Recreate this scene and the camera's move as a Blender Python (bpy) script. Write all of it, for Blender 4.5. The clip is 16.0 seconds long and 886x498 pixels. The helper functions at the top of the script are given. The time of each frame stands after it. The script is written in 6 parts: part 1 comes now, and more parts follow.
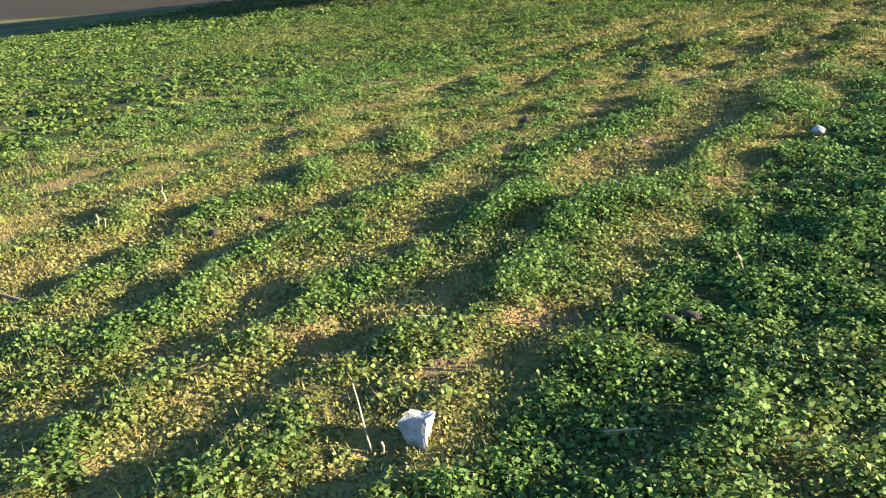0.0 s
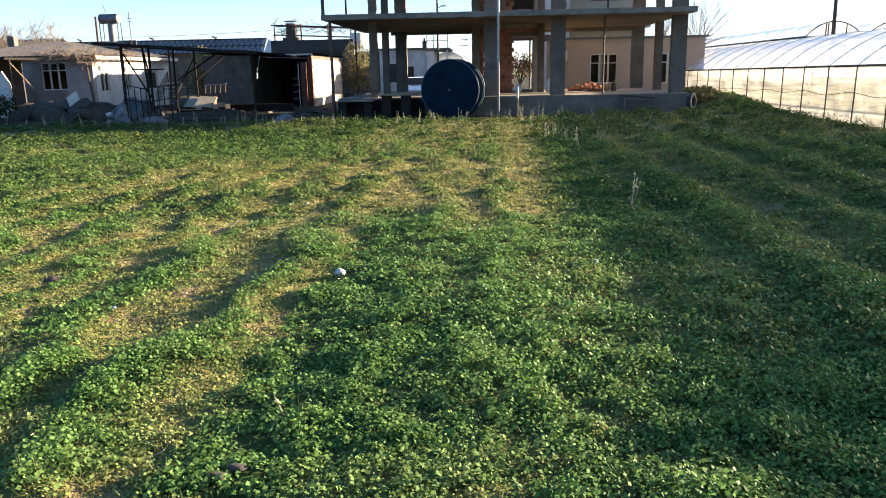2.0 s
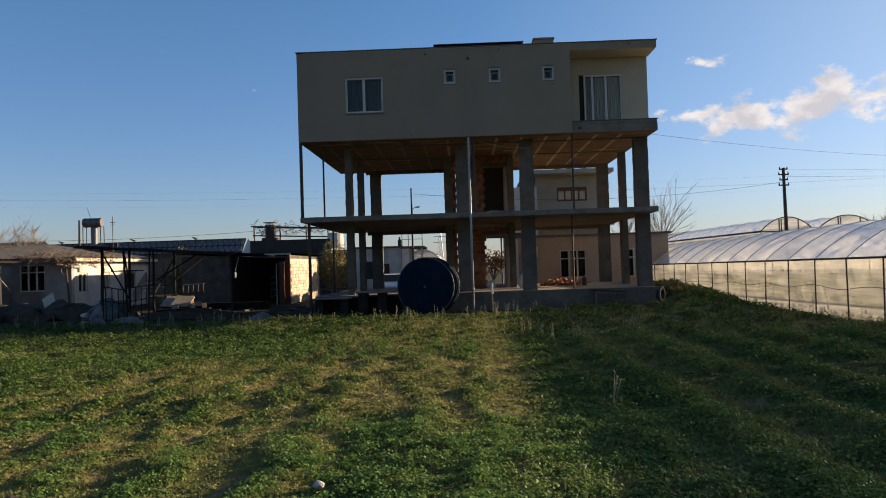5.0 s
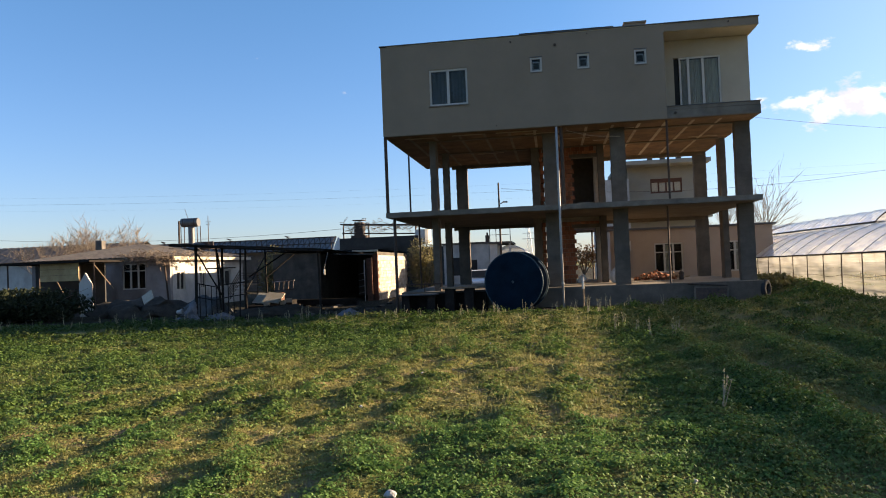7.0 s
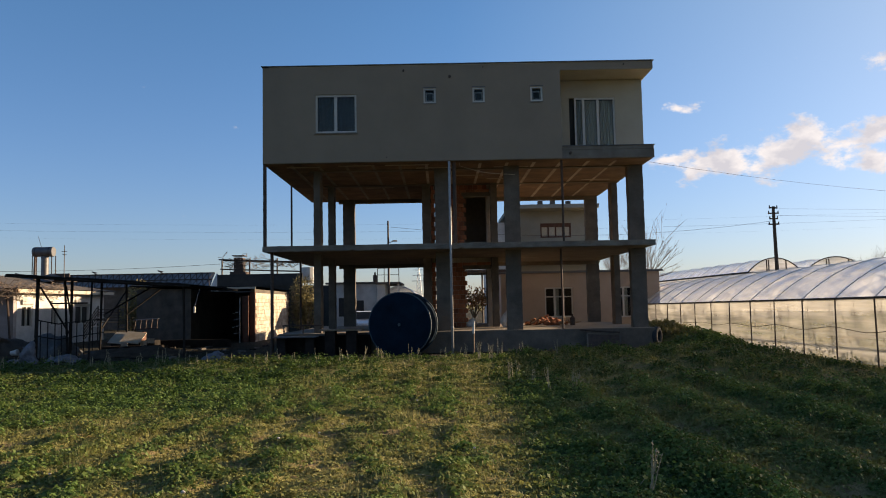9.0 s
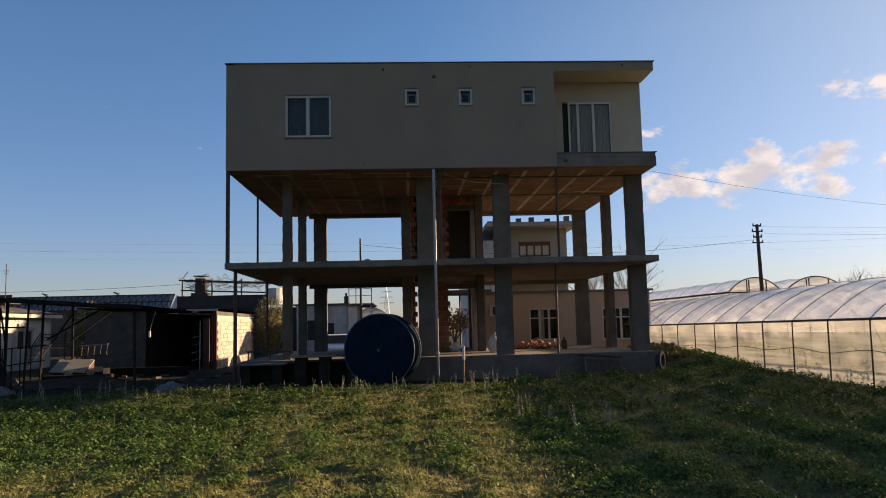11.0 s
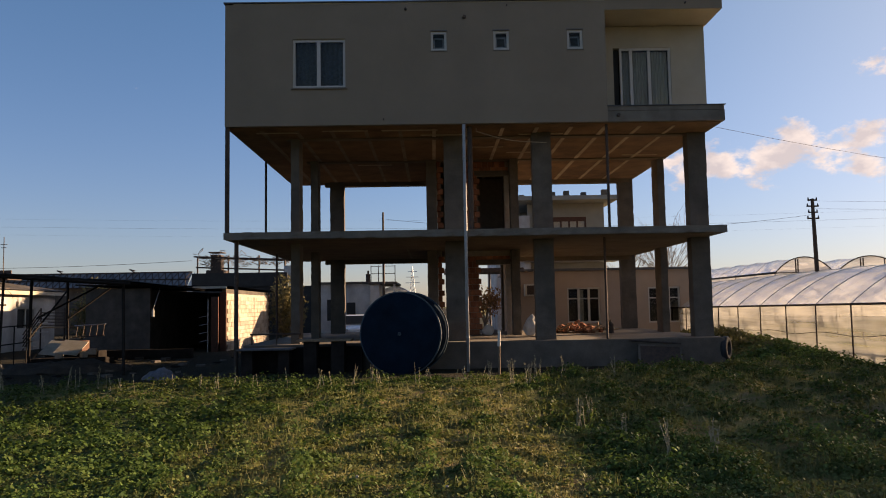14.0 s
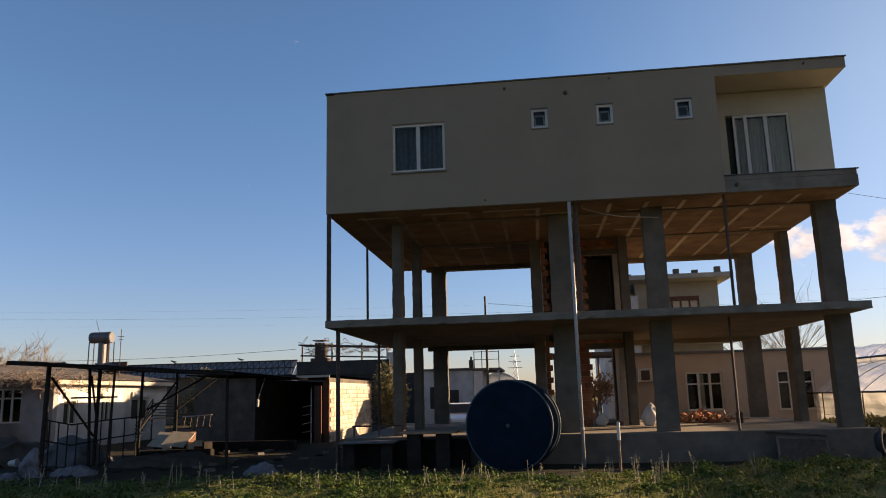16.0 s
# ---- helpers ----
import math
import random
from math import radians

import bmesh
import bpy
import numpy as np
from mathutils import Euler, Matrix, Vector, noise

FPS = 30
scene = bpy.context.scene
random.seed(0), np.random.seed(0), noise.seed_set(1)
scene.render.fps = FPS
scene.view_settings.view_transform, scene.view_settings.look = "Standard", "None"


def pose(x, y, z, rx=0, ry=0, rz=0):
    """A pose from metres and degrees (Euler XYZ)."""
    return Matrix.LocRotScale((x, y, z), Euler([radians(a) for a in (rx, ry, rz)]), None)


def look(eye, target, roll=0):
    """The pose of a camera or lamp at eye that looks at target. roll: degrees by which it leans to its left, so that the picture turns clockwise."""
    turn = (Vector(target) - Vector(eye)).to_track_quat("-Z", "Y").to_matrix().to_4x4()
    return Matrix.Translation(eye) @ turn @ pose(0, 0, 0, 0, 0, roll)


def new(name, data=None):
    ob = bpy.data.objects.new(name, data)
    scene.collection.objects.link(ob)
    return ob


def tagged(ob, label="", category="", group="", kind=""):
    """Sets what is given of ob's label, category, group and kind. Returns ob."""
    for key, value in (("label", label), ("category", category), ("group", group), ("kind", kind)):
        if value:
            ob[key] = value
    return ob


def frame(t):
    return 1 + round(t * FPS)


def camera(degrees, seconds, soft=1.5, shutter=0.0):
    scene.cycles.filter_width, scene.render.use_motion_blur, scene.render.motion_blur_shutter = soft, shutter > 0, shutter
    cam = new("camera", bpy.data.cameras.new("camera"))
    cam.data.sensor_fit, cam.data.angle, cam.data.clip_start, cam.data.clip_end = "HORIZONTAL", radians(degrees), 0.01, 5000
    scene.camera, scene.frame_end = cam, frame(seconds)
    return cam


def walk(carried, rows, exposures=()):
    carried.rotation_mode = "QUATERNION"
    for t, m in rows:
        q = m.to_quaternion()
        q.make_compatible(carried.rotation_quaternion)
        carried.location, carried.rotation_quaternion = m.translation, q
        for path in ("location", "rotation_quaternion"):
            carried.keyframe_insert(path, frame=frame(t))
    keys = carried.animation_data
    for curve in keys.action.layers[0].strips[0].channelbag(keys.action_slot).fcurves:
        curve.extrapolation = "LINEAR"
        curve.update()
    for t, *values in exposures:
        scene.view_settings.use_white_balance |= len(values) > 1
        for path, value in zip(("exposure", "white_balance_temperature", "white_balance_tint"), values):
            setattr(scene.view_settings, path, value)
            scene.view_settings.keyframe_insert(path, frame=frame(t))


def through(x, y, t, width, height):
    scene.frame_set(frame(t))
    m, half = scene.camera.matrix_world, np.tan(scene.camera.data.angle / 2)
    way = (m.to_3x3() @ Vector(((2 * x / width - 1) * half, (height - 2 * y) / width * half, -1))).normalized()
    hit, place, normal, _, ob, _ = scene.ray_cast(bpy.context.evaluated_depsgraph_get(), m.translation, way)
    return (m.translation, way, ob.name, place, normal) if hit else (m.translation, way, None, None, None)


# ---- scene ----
cam = camera(61.5, 16.0, soft=1.0)
PATH = [
    (0, (6.158, -28.831, 1.692), (4.994, -27.39, 0.938), -6.2),
    (0.5, (6.202, -28.849, 1.718), (5.456, -27.149, 0.974), -4.6),
    (1, (6.239, -28.84, 1.726), (5.875, -27.004, 1.021), -2.3),
    (1.5, (6.27, -28.827, 1.745), (6.061, -26.928, 1.153), -1.6),
    (2, (6.296, -28.852, 1.776), (6.169, -26.912, 1.31), -1.1),
    (2.5, (6.292, -28.878, 1.804), (6.199, -26.911, 1.453), -1.4),
    (3, (6.279, -28.875, 1.826), (6.21, -26.889, 1.599), -1.7),
    (3.5, (6.285, -28.842, 1.84), (6.236, -26.845, 1.749), -1.9),
    (4, (6.281, -28.788, 1.825), (6.271, -26.789, 1.81), -1.1),
    (4.5, (6.276, -28.78, 1.845), (6.275, -26.781, 1.911), -1.5),
    (5, (6.242, -28.849, 1.872), (6.191, -26.851, 1.915), -1.8),
    (5.2, (6.221, -28.844, 1.868), (6.097, -26.848, 1.912), -1.9),
    (7.3, (6.261, -27.914, 1.77), (5.972, -25.936, 1.815), -2.3),
    (7.5, (6.223, -27.747, 1.777), (5.984, -25.763, 1.833), -2.3),
    (8, (6.248, -27.293, 1.807), (6.197, -25.294, 1.873), -2.5),
    (8.5, (6.277, -26.769, 1.748), (6.219, -24.775, 1.892), -1.1),
    (9, (6.241, -26.183, 1.75), (6.249, -24.188, 1.897), -1.1),
    (9.2, (6.231, -25.965, 1.741), (6.283, -23.971, 1.882), -1.5),
    (11.3, (5.656, -23.297, 1.797), (5.772, -21.312, 2.011), -1.2),
    (11.5, (5.65, -23.083, 1.81), (5.805, -21.101, 2.028), -0.5),
    (12, (5.676, -22.501, 1.803), (5.853, -20.52, 2.014), -1.4),
    (12.5, (5.698, -21.995, 1.788), (5.849, -20.012, 2.0), -0.8),
    (13, (5.731, -21.475, 1.774), (5.897, -19.49, 1.946), -1.4),
    (13.5, (5.781, -20.867, 1.781), (5.922, -18.879, 1.946), -0.4),
    (14, (5.713, -20.381, 1.778), (5.74, -18.387, 1.931), -1.0),
    (14.5, (5.736, -20.031, 1.777), (5.741, -18.035, 1.897), -1.6),
    (15, (5.694, -19.796, 1.81), (5.617, -17.801, 1.929), -0.4),
    (15.5, (5.591, -19.684, 1.849), (5.4, -17.708, 2.091), -0.8),
    (16, (5.553, -19.487, 1.876), (5.32, -17.538, 2.258), -1.5),
]
walk(cam, [(t, look(eye, target, roll)) for t, eye, target, roll in PATH], exposures=[(0, 2.6, 6600, 10), (1.5, 2.85, 6600, 10), (2.0, 2.74, 6600, 10), (2.5, 2.34, 6650, 11), (3.0, 1.95, 6700, 12), (4.0, 1.43, 6900, 12), (4.6, 1.27, 7000, 12), (5.2, 1.34, 7250, 13), (7.3, 1.95, 7250, 13), (8.0, 1.69, 7250, 13), (9, 1.42, 7300, 14), (11.3, 1.32, 7700, 19), (12.5, 1.3, 8000, 21), (15, 1.45, 8350, 22), (16, 1.57, 8250, 20)])

# ---- world, sun, exposure ----
SUN_AZ, SUN_EL = radians(24), radians(12.0)      # turned from +x towards +y, and above the horizon
to_sun = Vector((math.cos(SUN_EL) * math.cos(SUN_AZ), math.cos(SUN_EL) * math.sin(SUN_AZ), math.sin(SUN_EL)))
world = bpy.data.worlds.new("sky")
scene.world = world
world.use_nodes = True
wt = world.node_tree
for n in list(wt.nodes):
    wt.nodes.remove(n)


def wnode(kind, **inputs):
    n = wt.nodes.new(kind)
    for k, v in inputs.items():
        n.inputs[k].default_value = v
    return n


sky = wnode("ShaderNodeTexSky")
sky.sky_type, sky.sun_disc = "NISHITA", False
sky.sun_elevation, sky.sun_rotation = SUN_EL, radians(90) - SUN_AZ
sky.air_density, sky.dust_density, sky.ozone_density = 1.0, 0.3, 3.0
w_out, w_bg = wnode("ShaderNodeOutputWorld"), wnode("ShaderNodeBackground", Strength=0.05)
coord = wnode("ShaderNodeTexCoord")
# clouds: small cumulus low on the side of the sun
mapping = wnode("ShaderNodeMapping")
mapping.inputs["Scale"].default_value = (1, 1, 1.7)
cn = wnode("ShaderNodeTexNoise", Scale=24.0, Detail=10.0, Roughness=0.60)
wt.links.new(coord.outputs["Generated"], mapping.inputs["Vector"])
wt.links.new(mapping.outputs["Vector"], cn.inputs["Vector"])


def cloud_bank(direction, spread_xy, spread_z):
    """A soft bank round one direction of the sky."""
    m = wnode("ShaderNodeMapping")
    m.vector_type = "POINT"
    d = Vector(direction).normalized()
    s = Vector((1 / spread_xy, 1 / spread_xy, 1 / spread_z))
    m.inputs["Scale"].default_value = s
    m.inputs["Location"].default_value = (-d.x * s.x, -d.y * s.y, -d.z * s.z)
    ln = wnode("ShaderNodeVectorMath")
    ln.operation = "LENGTH"
    r = wnode("ShaderNodeMapRange")
    r.inputs["From Min"].default_value, r.inputs["From Max"].default_value = 1.0, 0.0
    wt.links.new(coord.outputs["Generated"], m.inputs["Vector"])
    wt.links.new(m.outputs["Vector"], ln.inputs[0])
    wt.links.new(ln.outputs["Value"], r.inputs["Value"])
    return r.outputs["Result"]


# (level, height, width and depth of each bank, as slopes from the eye)
BANKS = ((0.385, 0.184, 0.085, 0.024), (0.45, 0.196, 0.060, 0.030), (0.335, 0.192, 0.045, 0.014), (0.51, 0.226, 0.045, 0.020), (0.553, 0.205, 0.045, 0.032),
         (0.59, 0.182, 0.034, 0.020), (0.605, 0.222, 0.036, 0.020), (0.70, 0.212, 0.040, 0.024), (0.745, 0.235, 0.035, 0.022), (0.70, 0.334, 0.070, 0.016),
         (0.76, 0.288, 0.045, 0.014), (0.331, 0.260, 0.028, 0.009), (0.95, 0.24, 0.16, 0.06), (1.5, 0.30, 0.2, 0.07))
banks = [cloud_bank((x, 1, z), 1.7 * w, 1.75 * h) for x, z, w, h in BANKS]
total = banks[0]
for b in banks[1:]:
    mx = wnode("ShaderNodeMath")
    mx.operation = "MAXIMUM"
    wt.links.new(total, mx.inputs[0])
    wt.links.new(b, mx.inputs[1])
    total = mx.outputs[0]
add = wnode("ShaderNodeMath")
add.operation = "MULTIPLY_ADD"
add.inputs[1].default_value = 2.2
wt.links.new(cn.outputs["Fac"], add.inputs[0])
wt.links.new(total, add.inputs[2])
cover = wnode("ShaderNodeMapRange")
cover.interpolation_type = "SMOOTHSTEP"
cover.inputs["From Min"].default_value, cover.inputs["From Max"].default_value = 1.55, 1.95
cover.inputs["To Max"].default_value = 0.88
wt.links.new(add.outputs[0], cover.inputs["Value"])
mix = wnode("ShaderNodeMix")
mix.data_type = "RGBA"
# sunlit crests, greyer bellies
above, cn2, lit, tops = wnode("ShaderNodeMapping"), wnode("ShaderNodeTexNoise", Scale=24.0, Detail=4.0, Roughness=0.55), wnode("ShaderNodeMapRange"), wnode("ShaderNodeMix")
above.inputs["Scale"].default_value, above.inputs["Location"].default_value = (1, 1, 1.7), (0.006, 0, 0.018)
wt.links.new(coord.outputs["Generated"], above.inputs["Vector"])
wt.links.new(above.outputs["Vector"], cn2.inputs["Vector"])
lit.inputs["From Min"].default_value, lit.inputs["From Max"].default_value = 0.62, 0.40
tops.data_type = "RGBA"
tops.inputs["A"].default_value, tops.inputs["B"].default_value = (5.1, 5.1, 5.6, 1), (7.5, 7.3, 7.4, 1)
wt.links.new(cn2.outputs["Fac"], lit.inputs["Value"])
wt.links.new(lit.outputs["Result"], tops.inputs["Factor"])
wt.links.new(tops.outputs["Result"], mix.inputs["B"])
wt.links.new(cover.outputs["Result"], mix.inputs["Factor"])
split, rise = wnode("ShaderNodeSeparateXYZ"), wnode("ShaderNodeMapRange")
rise.inputs["From Min"].default_value, rise.inputs["From Max"].default_value = 0.0, 0.36
wt.links.new(coord.outputs["Generated"], split.inputs[0])
wt.links.new(split.outputs["Z"], rise.inputs["Value"])
# a faint lavender haze low down, clear blue above
air = wnode("ShaderNodeMix")
air.data_type = "RGBA"
# warmer and paler on the sun's side
toward, low = wnode("ShaderNodeMapRange"), wnode("ShaderNodeMix")
toward.inputs["From Min"].default_value, toward.inputs["From Max"].default_value = -0.25, 0.5
low.data_type = "RGBA"
low.inputs["A"].default_value, low.inputs["B"].default_value = (0.94, 0.98, 1.40, 1), (0.75, 0.83, 1.24, 1)
wt.links.new(split.outputs["X"], toward.inputs["Value"])
wt.links.new(toward.outputs["Result"], low.inputs["Factor"])
wt.links.new(low.outputs["Result"], air.inputs["A"])
glow, high = wnode("ShaderNodeMapRange"), wnode("ShaderNodeMix")
glow.inputs["From Min"].default_value, glow.inputs["From Max"].default_value = 0.02, 0.62
high.data_type = "RGBA"
high.inputs["A"].default_value, high.inputs["B"].default_value = (0.80, 1.17, 1.50, 1), (1.85, 1.58, 1.45, 1)
wt.links.new(split.outputs["X"], glow.inputs["Value"])
wt.links.new(glow.outputs["Result"], high.inputs["Factor"])
wt.links.new(high.outputs["Result"], air.inputs["B"])
wt.links.new(rise.outputs["Result"], air.inputs["Factor"])
tint = wnode("ShaderNodeMix")
tint.data_type, tint.blend_type = "RGBA", "MULTIPLY"
tint.inputs["Factor"].default_value = 1.0
wt.links.new(air.outputs["Result"], tint.inputs["B"])
wt.links.new(sky.outputs["Color"], tint.inputs["A"])
wt.links.new(tint.outputs["Result"], mix.inputs["A"])
wt.links.new(mix.outputs["Result"], w_bg.inputs["Color"])
wt.links.new(w_bg.outputs["Background"], w_out.inputs["Surface"])

sun = new("sun", bpy.data.lights.new("sun", "SUN"))
sun.data.energy, sun.data.angle, sun.data.color = 5.0, radians(0.55), (1.0, 0.83, 0.60)
sun.matrix_world = look(to_sun * 100, (0, 0, 0))


# ---- materials ----
def material(name, dark, light, scale=3.0, rough=0.85, bump=0.15, metal=0.0, fine=40.0, stain=0.0, stain_colour=(0.05, 0.045, 0.04), random_value=0.0, translucent=0.0, spec=0.3):
    """Two colours mixed by a coarse and a fine noise, with relief and, where asked, stains and a value that differs from piece to piece."""
    m = bpy.data.materials.new(name)
    m.use_nodes = True
    t = m.node_tree
    for n in list(t.nodes):
        t.nodes.remove(n)
    L = t.links.new
    out, b = t.nodes.new("ShaderNodeOutputMaterial"), t.nodes.new("ShaderNodeBsdfPrincipled")
    geo = t.nodes.new("ShaderNodeNewGeometry")
    n1, n2 = t.nodes.new("ShaderNodeTexNoise"), t.nodes.new("ShaderNodeTexNoise")
    for n, s, d in ((n1, scale, 6), (n2, fine, 4)):
        n.inputs["Scale"].default_value, n.inputs["Detail"].default_value, n.inputs["Roughness"].default_value = s, d, 0.62
        L(geo.outputs["Position"], n.inputs["Vector"])
    s = t.nodes.new("ShaderNodeMath")
    s.operation = "MULTIPLY_ADD"
    s.inputs[1].default_value = 0.55
    L(n2.outputs["Fac"], s.inputs[0])
    r = t.nodes.new("ShaderNodeMapRange")
    r.inputs["From Min"].default_value, r.inputs["From Max"].default_value = 0.52, 1.02
    L(n1.outputs["Fac"], s.inputs[2])
    L(s.outputs[0], r.inputs["Value"])
    c = t.nodes.new("ShaderNodeMix")
    c.data_type = "RGBA"
    c.inputs["A"].default_value, c.inputs["B"].default_value = (*dark, 1), (*light, 1)
    L(r.outputs["Result"], c.inputs["Factor"])
    colour = c.outputs["Result"]
    if stain:
        n3 = t.nodes.new("ShaderNodeTexNoise")
        n3.inputs["Scale"].default_value, n3.inputs["Detail"].default_value = scale * 0.45, 8
        mp = t.nodes.new("ShaderNodeMapping")
        mp.inputs["Scale"].default_value, mp.inputs["Location"].default_value = (1, 1, 0.3), (7, 3, 5)
        L(geo.outputs["Position"], mp.inputs["Vector"])
        L(mp.outputs["Vector"], n3.inputs["Vector"])
        rr = t.nodes.new("ShaderNodeMapRange")
        rr.inputs["From Min"].default_value, rr.inputs["From Max"].default_value, rr.inputs["To Max"].default_value = 0.5, 0.72, stain
        L(n3.outputs["Fac"], rr.inputs["Value"])
        c2 = t.nodes.new("ShaderNodeMix")
        c2.data_type = "RGBA"
        c2.inputs["B"].default_value = (*stain_colour, 1)
        L(rr.outputs["Result"], c2.inputs["Factor"])
        L(colour, c2.inputs["A"])
        colour = c2.outputs["Result"]
    if random_value:
        oi, hs = t.nodes.new("ShaderNodeObjectInfo"), t.nodes.new("ShaderNodeHueSaturation")
        rr = t.nodes.new("ShaderNodeMapRange")
        rr.inputs["To Min"].default_value, rr.inputs["To Max"].default_value = 1 - random_value, 1 + random_value
        L(oi.outputs["Random"], rr.inputs["Value"])
        L(rr.outputs["Result"], hs.inputs["Value"])
        L(colour, hs.inputs["Color"])
        colour = hs.outputs["Color"]
    L(colour, b.inputs["Base Color"])
    b.inputs["Roughness"].default_value, b.inputs["Metallic"].default_value = rough, metal
    b.inputs["Specular IOR Level"].default_value = spec
    if bump:
        bp = t.nodes.new("ShaderNodeBump")
        bp.inputs["Strength"].default_value, bp.inputs["Distance"].default_value = bump, 0.02
        L(s.outputs[0], bp.inputs["Height"])
        L(bp.outputs["Normal"], b.inputs["Normal"])
    last = b.outputs["BSDF"]
    if translucent:
        tl, ms = t.nodes.new("ShaderNodeBsdfTranslucent"), t.nodes.new("ShaderNodeMixShader")
        L(colour, tl.inputs["Color"])
        ms.inputs["Fac"].default_value = translucent
        L(last, ms.inputs[1])
        L(tl.outputs["BSDF"], ms.inputs[2])
        last = ms.outputs["Shader"]
    L(last, out.inputs["Surface"])
    return m


def plant_material(name, fresh, pale, dry, translucent=0.35, attribute="dry"):
    """Leaves: fresh to pale from island to island, turning dry where the attribute says that the patch is dry."""
    m = bpy.data.materials.new(name)
    m.use_nodes = True
    t = m.node_tree
    for n in list(t.nodes):
        t.nodes.remove(n)
    L = t.links.new
    out, b, tl, ms = (t.nodes.new(k) for k in ("ShaderNodeOutputMaterial", "ShaderNodeBsdfPrincipled", "ShaderNodeBsdfTranslucent", "ShaderNodeMixShader"))
    geo, at = t.nodes.new("ShaderNodeNewGeometry"), t.nodes.new("ShaderNodeAttribute")
    at.attribute_name = attribute
    c1, c2 = t.nodes.new("ShaderNodeMix"), t.nodes.new("ShaderNodeMix")
    for c in (c1, c2):
        c.data_type = "RGBA"
    c1.inputs["A"].default_value, c1.inputs["B"].default_value = (*fresh, 1), (*pale, 1)
    c2.inputs["B"].default_value = (*dry, 1)
    L(geo.outputs["Random Per Island"], c1.inputs["Factor"])
    L(c1.outputs["Result"], c2.inputs["A"])
    L(at.outputs["Fac"], c2.inputs["Factor"])
    L(c2.outputs["Result"], b.inputs["Base Color"])
    L(c2.outputs["Result"], tl.inputs["Color"])
    b.inputs["Roughness"].default_value, b.inputs["Specular IOR Level"].default_value = 0.6, 0.16
    ms.inputs["Fac"].default_value = translucent
    L(b.outputs["BSDF"], ms.inputs[1])
    L(tl.outputs["BSDF"], ms.inputs[2])
    L(ms.outputs["Shader"], out.inputs["Surface"])
    return m


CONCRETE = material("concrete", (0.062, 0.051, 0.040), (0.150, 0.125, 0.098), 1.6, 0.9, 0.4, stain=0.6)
SLAB_EDGE = material("slab_concrete", (0.105, 0.088, 0.070), (0.20, 0.172, 0.138), 2.5, 0.9, 0.5, stain=0.4)
FLOOR_CEMENT = material("dusty_cement_floor", (0.13, 0.10, 0.075), (0.215, 0.172, 0.13), 1.2, 0.95, 0.3, stain=0.3, stain_colour=(0.12, 0.09, 0.065))
RENDER = material("grey_beige_render", (0.196, 0.152, 0.110), (0.244, 0.190, 0.138), 0.7, 0.92, 0.06, fine=120, stain=0.22, stain_colour=(0.13, 0.105, 0.08))
CREAM = material("cream_render", (0.23, 0.21, 0.172), (0.29, 0.268, 0.222), 1.0, 0.9, 0.05)
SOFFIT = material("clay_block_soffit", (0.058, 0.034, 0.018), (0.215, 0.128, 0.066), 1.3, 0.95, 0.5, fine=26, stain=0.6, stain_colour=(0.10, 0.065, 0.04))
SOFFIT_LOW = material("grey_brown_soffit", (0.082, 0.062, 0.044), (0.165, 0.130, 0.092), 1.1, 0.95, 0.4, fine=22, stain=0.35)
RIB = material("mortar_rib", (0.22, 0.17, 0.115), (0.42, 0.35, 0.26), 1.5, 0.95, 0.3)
# darker copy of RIB: weaker bounced light is put into its colour
SHADED_RIB = material("shaded_mortar_rib", (0.10, 0.075, 0.05), (0.24, 0.19, 0.135), 1.5, 0.95, 0.3)
BRICK = material("clay_brick", (0.17, 0.062, 0.034), (0.34, 0.135, 0.068), 6, 0.9, 0.4, random_value=0.38)
MORTAR = material("mortar", (0.27, 0.23, 0.19), (0.38, 0.33, 0.28), 6, 0.95, 0.3)
BLOCK = material("pale_block", (0.30, 0.235, 0.175), (0.50, 0.425, 0.345), 4, 0.92, 0.6, random_value=0.22, stain=0.7, stain_colour=(0.20, 0.13, 0.08))
BLOCK_MORTAR = material("pale_mortar", (0.33, 0.27, 0.21), (0.49, 0.42, 0.345), 6, 0.95, 0.4)
BALCONY = material("beige_balcony_render", (0.30, 0.26, 0.195), (0.37, 0.325, 0.25), 1.0, 0.9, 0.05)
WHITE = material("white_plastic", (0.40, 0.37, 0.325), (0.50, 0.465, 0.41), 6, 0.45, 0.02)
WHITEWASH = material("whitewashed_wall", (0.34, 0.32, 0.295), (0.56, 0.54, 0.50), 1.3, 0.9, 0.2, stain=0.8, stain_colour=(0.26, 0.22, 0.19))
PINK = material("pinkish_beige_render", (0.32, 0.240, 0.182), (0.40, 0.303, 0.230), 1.0, 0.9, 0.1, stain=0.25, stain_colour=(0.42, 0.33, 0.27))
GRIMY = material("black_grimy_pipe", (0.012, 0.010, 0.009), (0.034, 0.028, 0.024), 9, 0.85, 0.2, spec=0.1)
DARK_METAL = material("rusty_dark_metal", (0.035, 0.028, 0.024), (0.09, 0.06, 0.045), 9, 0.7, 0.2, metal=0.3)
GALV = material("grey_plastic_pipe", (0.24, 0.235, 0.225), (0.36, 0.35, 0.335), 8, 0.45, 0.05)
ROOF_EDGE = material("dark_roof_flashing", (0.06, 0.06, 0.065), (0.11, 0.11, 0.115), 8, 0.6, 0.1)
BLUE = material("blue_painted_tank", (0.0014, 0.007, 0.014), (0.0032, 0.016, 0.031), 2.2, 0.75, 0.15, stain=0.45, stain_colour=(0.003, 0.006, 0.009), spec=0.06)
